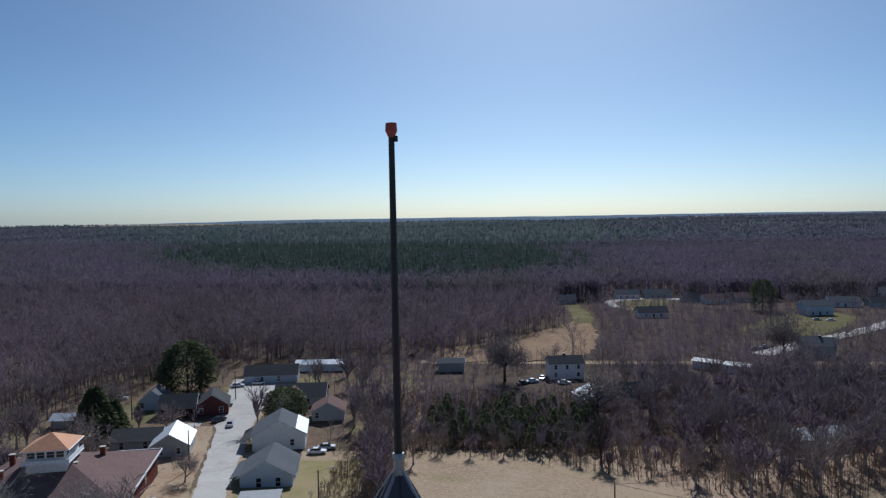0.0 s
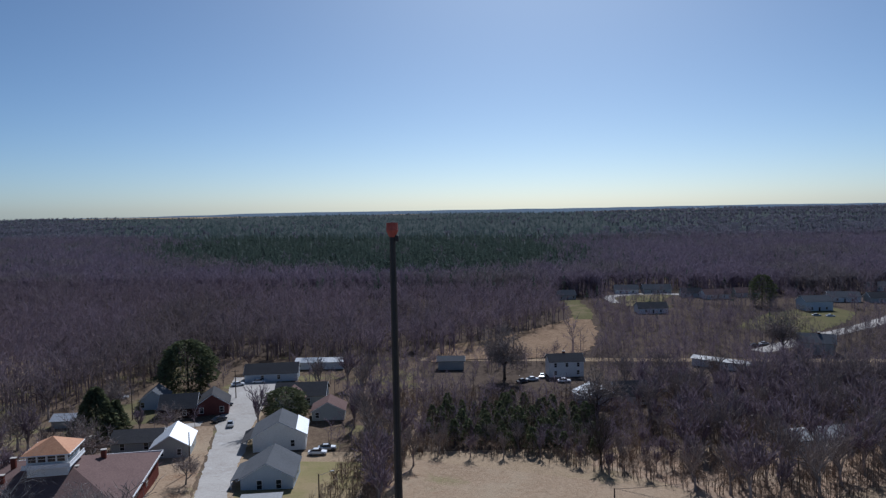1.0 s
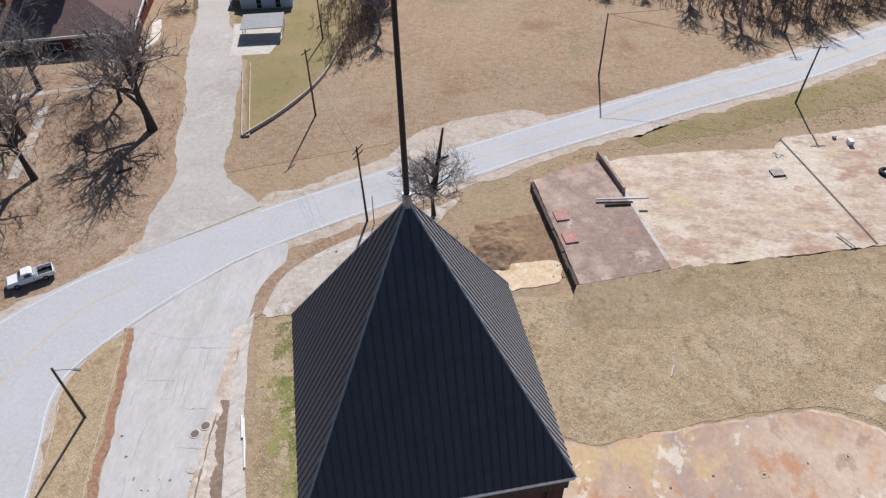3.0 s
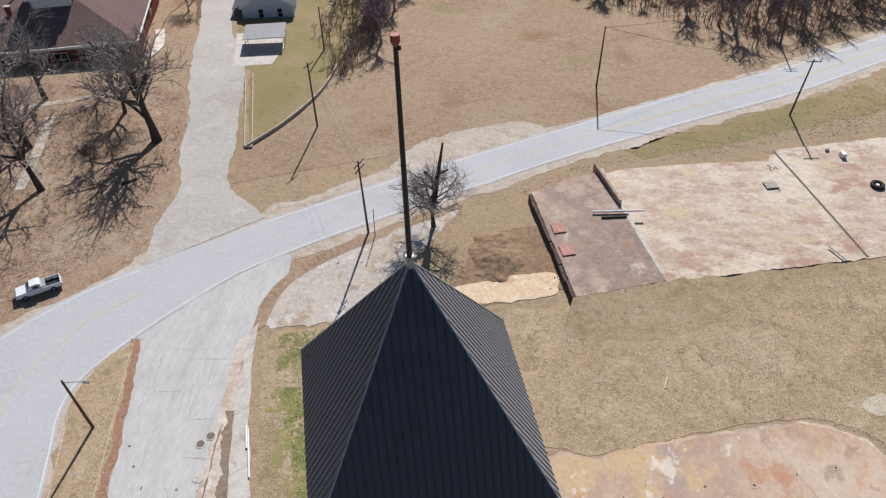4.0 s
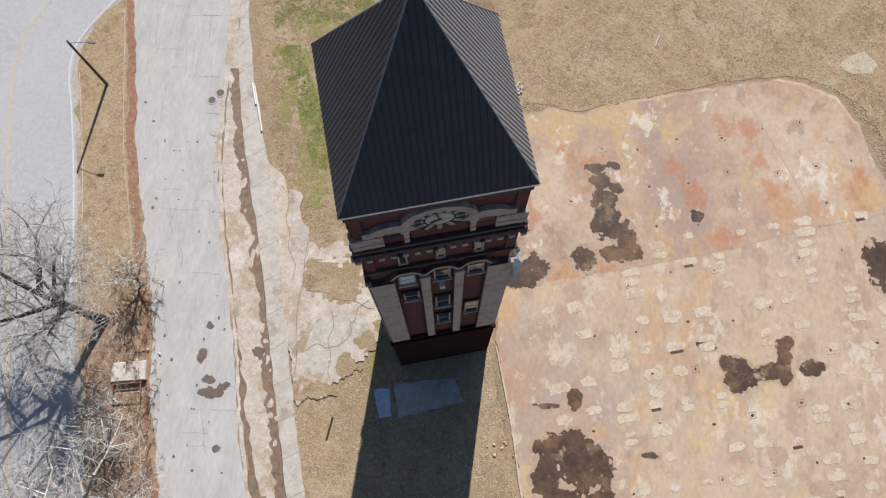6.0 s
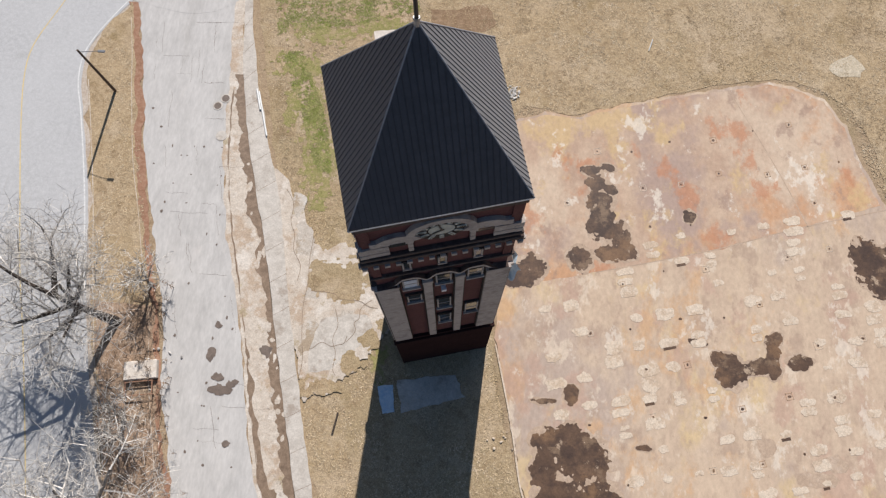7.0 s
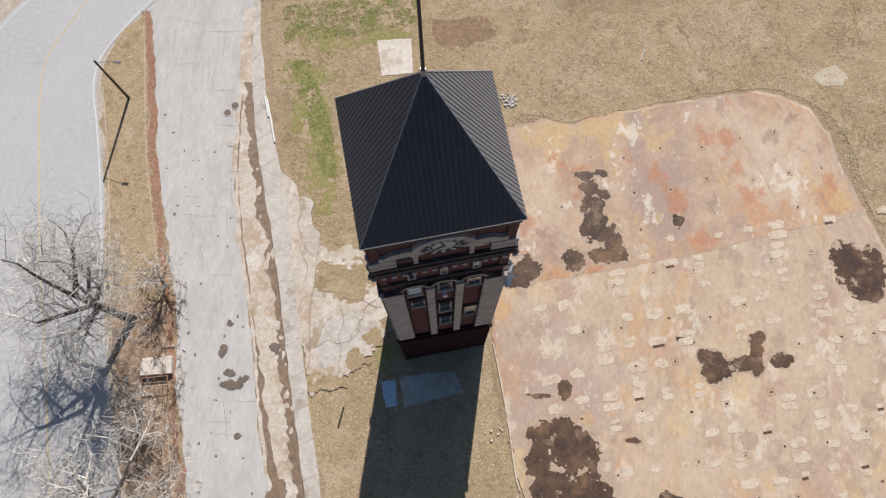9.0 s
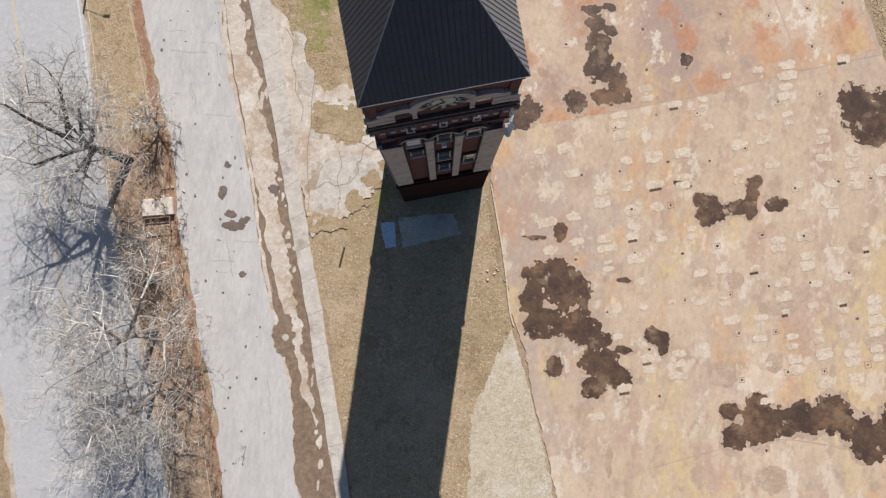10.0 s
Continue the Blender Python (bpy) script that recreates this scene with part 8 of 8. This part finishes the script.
beam("loose_plank", "pale plank on the north slab", "plank", (45.0, 56.0, 0.45), (46.4, 53.6, 0.45), 0.12, M_PIPE, 4)
beam("loose_plank", "white marker stake in the grass", "stake", (21.2, 32.2, 0.1), (21.6, 33.6, 0.25), 0.06, M_PIPE, 4)
beam("fallen_limb", "dark fallen branch in the yard", "branch", (-52.5, 62.0, 0.15), (-50.8, 63.4, 0.2), 0.18, M_DARKBARK)


def rubble(x, y, z, s, n, seed, label, mat):
    rg = random.Random(seed)
    bm = bmesh.new()
    for i in range(n):
        k = rg.uniform(0.35, 1.0) ** 1.6
        m = pose(x + rg.gauss(0, s), y + rg.gauss(0, s), z + 0.05 * k, rg.uniform(-20, 20), rg.uniform(-20, 20), rg.uniform(0, 360)) @ Matrix.Diagonal((rg.uniform(.2, .42) * k, rg.uniform(.14, .3) * k, rg.uniform(.08, .15) * k, 1))
        made = bmesh.ops.create_icosphere(bm, subdivisions=1, radius=0.62, matrix=m)
        for v in made["verts"]:
            v.co += Vector((rg.uniform(-1, 1), rg.uniform(-1, 1), rg.uniform(-0.5, 0.5))) * 0.045 * k
    tagged(solid("rubble", bm, mat, label, "rubble"), kind="stuff")


rubble(6.1, 25.6, 0.1, 0.42, 80, 1, "pile of white and grey rubble beside the tower", M_ROCK)
rubble(42.2, 73.2, 0.2, 0.55, 26, 2, "pale rubble heap at the slab edge", M_ROCK)
rubble(56, 74, 0.2, 1.4, 5, 3, "pale blocks on the slab", M_ROCK)
rubble(41.4, 67.3, 0.2, 0.35, 6, 4, "pale broken block on the slab", M_ROCK)
rubble(10.4, 47.4, 0.05, 0.8, 18, 5, "broken brick and soil at the pit edge", M_DIRT)
rubble(-27.6, -6.9, 0.1, 0.9, 22, 6, "rubble on the verge under the tree", M_ROCK)
rubble(7.4, -11.5, 0.08, 0.8, 14, 7, "pale rubble along the slab edge", M_CHIP)
rubble(-12, 45, 0.05, 3, 10, 8, "scattered stones on the corner lot", M_ROCK)
rubble(12, 224, T(12, 224), 6, 60, 9, "scattered pale junk in a yard", M_PIPE)
rubble(-115, 131, T(-115, 131), 3.5, 40, 10, "pale junk under the trees", M_PIPE)
solid("concrete_block", box((-28.4, -8.0, 0.35), (3.2, 1.8, 0.6), 0.17, 0.05), M_PALE, "old pale concrete slab on the verge", "block")
fr = thing("metal_frame", "rusty open metal frame beside a concrete slab", "frame", at=(-28.2, -9.75, 0.09), rz=10)
for sy in (-0.65, 0.65):
    part("rail", box((0, sy, 0.5), (2.7, 0.09, 0.09)), M_CLAY, fr)
for sx in (-1.3, 1.3):
    part("end_rail", box((sx, 0, 0.5), (0.09, 1.2, 0.09)), M_CLAY, fr)
    for sy in (-0.65, 0.65):
        part("leg", box((sx, sy, 0.22), (0.085, 0.085, 0.46)), M_CLAY, fr)

def flat_tyre(x, y, z, r):
    ob = thing("old_tyre", "old black tyre lying flat on the slab", "tyre", at=(x, y, z))
    bm = bmesh.new()
    rings = [[bm.verts.new((math.cos(a) * (r * 0.72 + math.cos(b) * r * 0.28), math.sin(a) * (r * 0.72 + math.cos(b) * r * 0.28), r * 0.24 + math.sin(b) * r * 0.24)) for b in [2 * math.pi * j / 8 for j in range(8)]] for a in [2 * math.pi * i / 20 for i in range(20)]]
    for i in range(20):
        for j in range(8):
            bm.faces.new((rings[i][j], rings[(i + 1) % 20][j], rings[(i + 1) % 20][(j + 1) % 8], rings[i][(j + 1) % 8]))
    bmesh.ops.recalc_face_normals(bm, faces=bm.faces[:])
    part("tread", bm, M_TYRE, ob)
    part("hub", tube((0, 0, 0), (0, 0, r * 0.3), r * 0.28, r * 0.24, 10), M_PIPE, ob, "white block in the tyre")


flat_tyre(55.8, 69.8, 0.2, 1.0)
solid("white_crate", box((53.2, 76.8, 0.55), (0.7, 1.1, 0.7), 0.1, 0.03), M_PIPE, "white crate standing on the slab", "crate")
solid("concrete_lump", box((51.4, 78.2, 0.4), (0.6, 0.4, 0.4), 0.6, 0.05), M_ROCK, "pale concrete lump on the slab", "block")
pal = thing("pallet", "weathered grey pallet lying on the slab", "pallet", at=(40.9, 68.7, 0.2), rz=12)
for i in range(6):
    part("board", box((-0.8 + i * 0.32, 0, 0.22), (0.22, 1.5, 0.04)), M_CONC, pal)
for sy in (-0.65, 0, 0.65):
    part("bearer", box((0, sy, 0.1), (1.85, 0.12, 0.2)), M_POLE, pal)

# dirt mound beside the raised slab
bm = bmesh.new()
bmesh.ops.create_grid(bm, x_segments=40, y_segments=40, size=1)
for v in bm.verts:
    u, w = v.co.x, v.co.y
    rr = math.hypot(u, w)
    edge = 1 - rr + 0.45 * noise.noise((u * 1.6, w * 1.6, 5.5)) + 0.15 * noise.noise((u * 5, w * 5, 1.5))
    v.co = Vector((3.0 + u * 4.6, 51.4 + w * 4.8, -0.1 + max(0.0, edge) * (1.15 + 0.35 * noise.noise((u * 1.7, w * 2.1, 2))) + 0.08 * noise.noise((u * 9, w * 9, 7)) * min(1, max(0.0, edge) * 5)))
solid("dirt_mound", bm, M_DIRT, "brown dirt mound beside the slab", "mound", kind="structure")
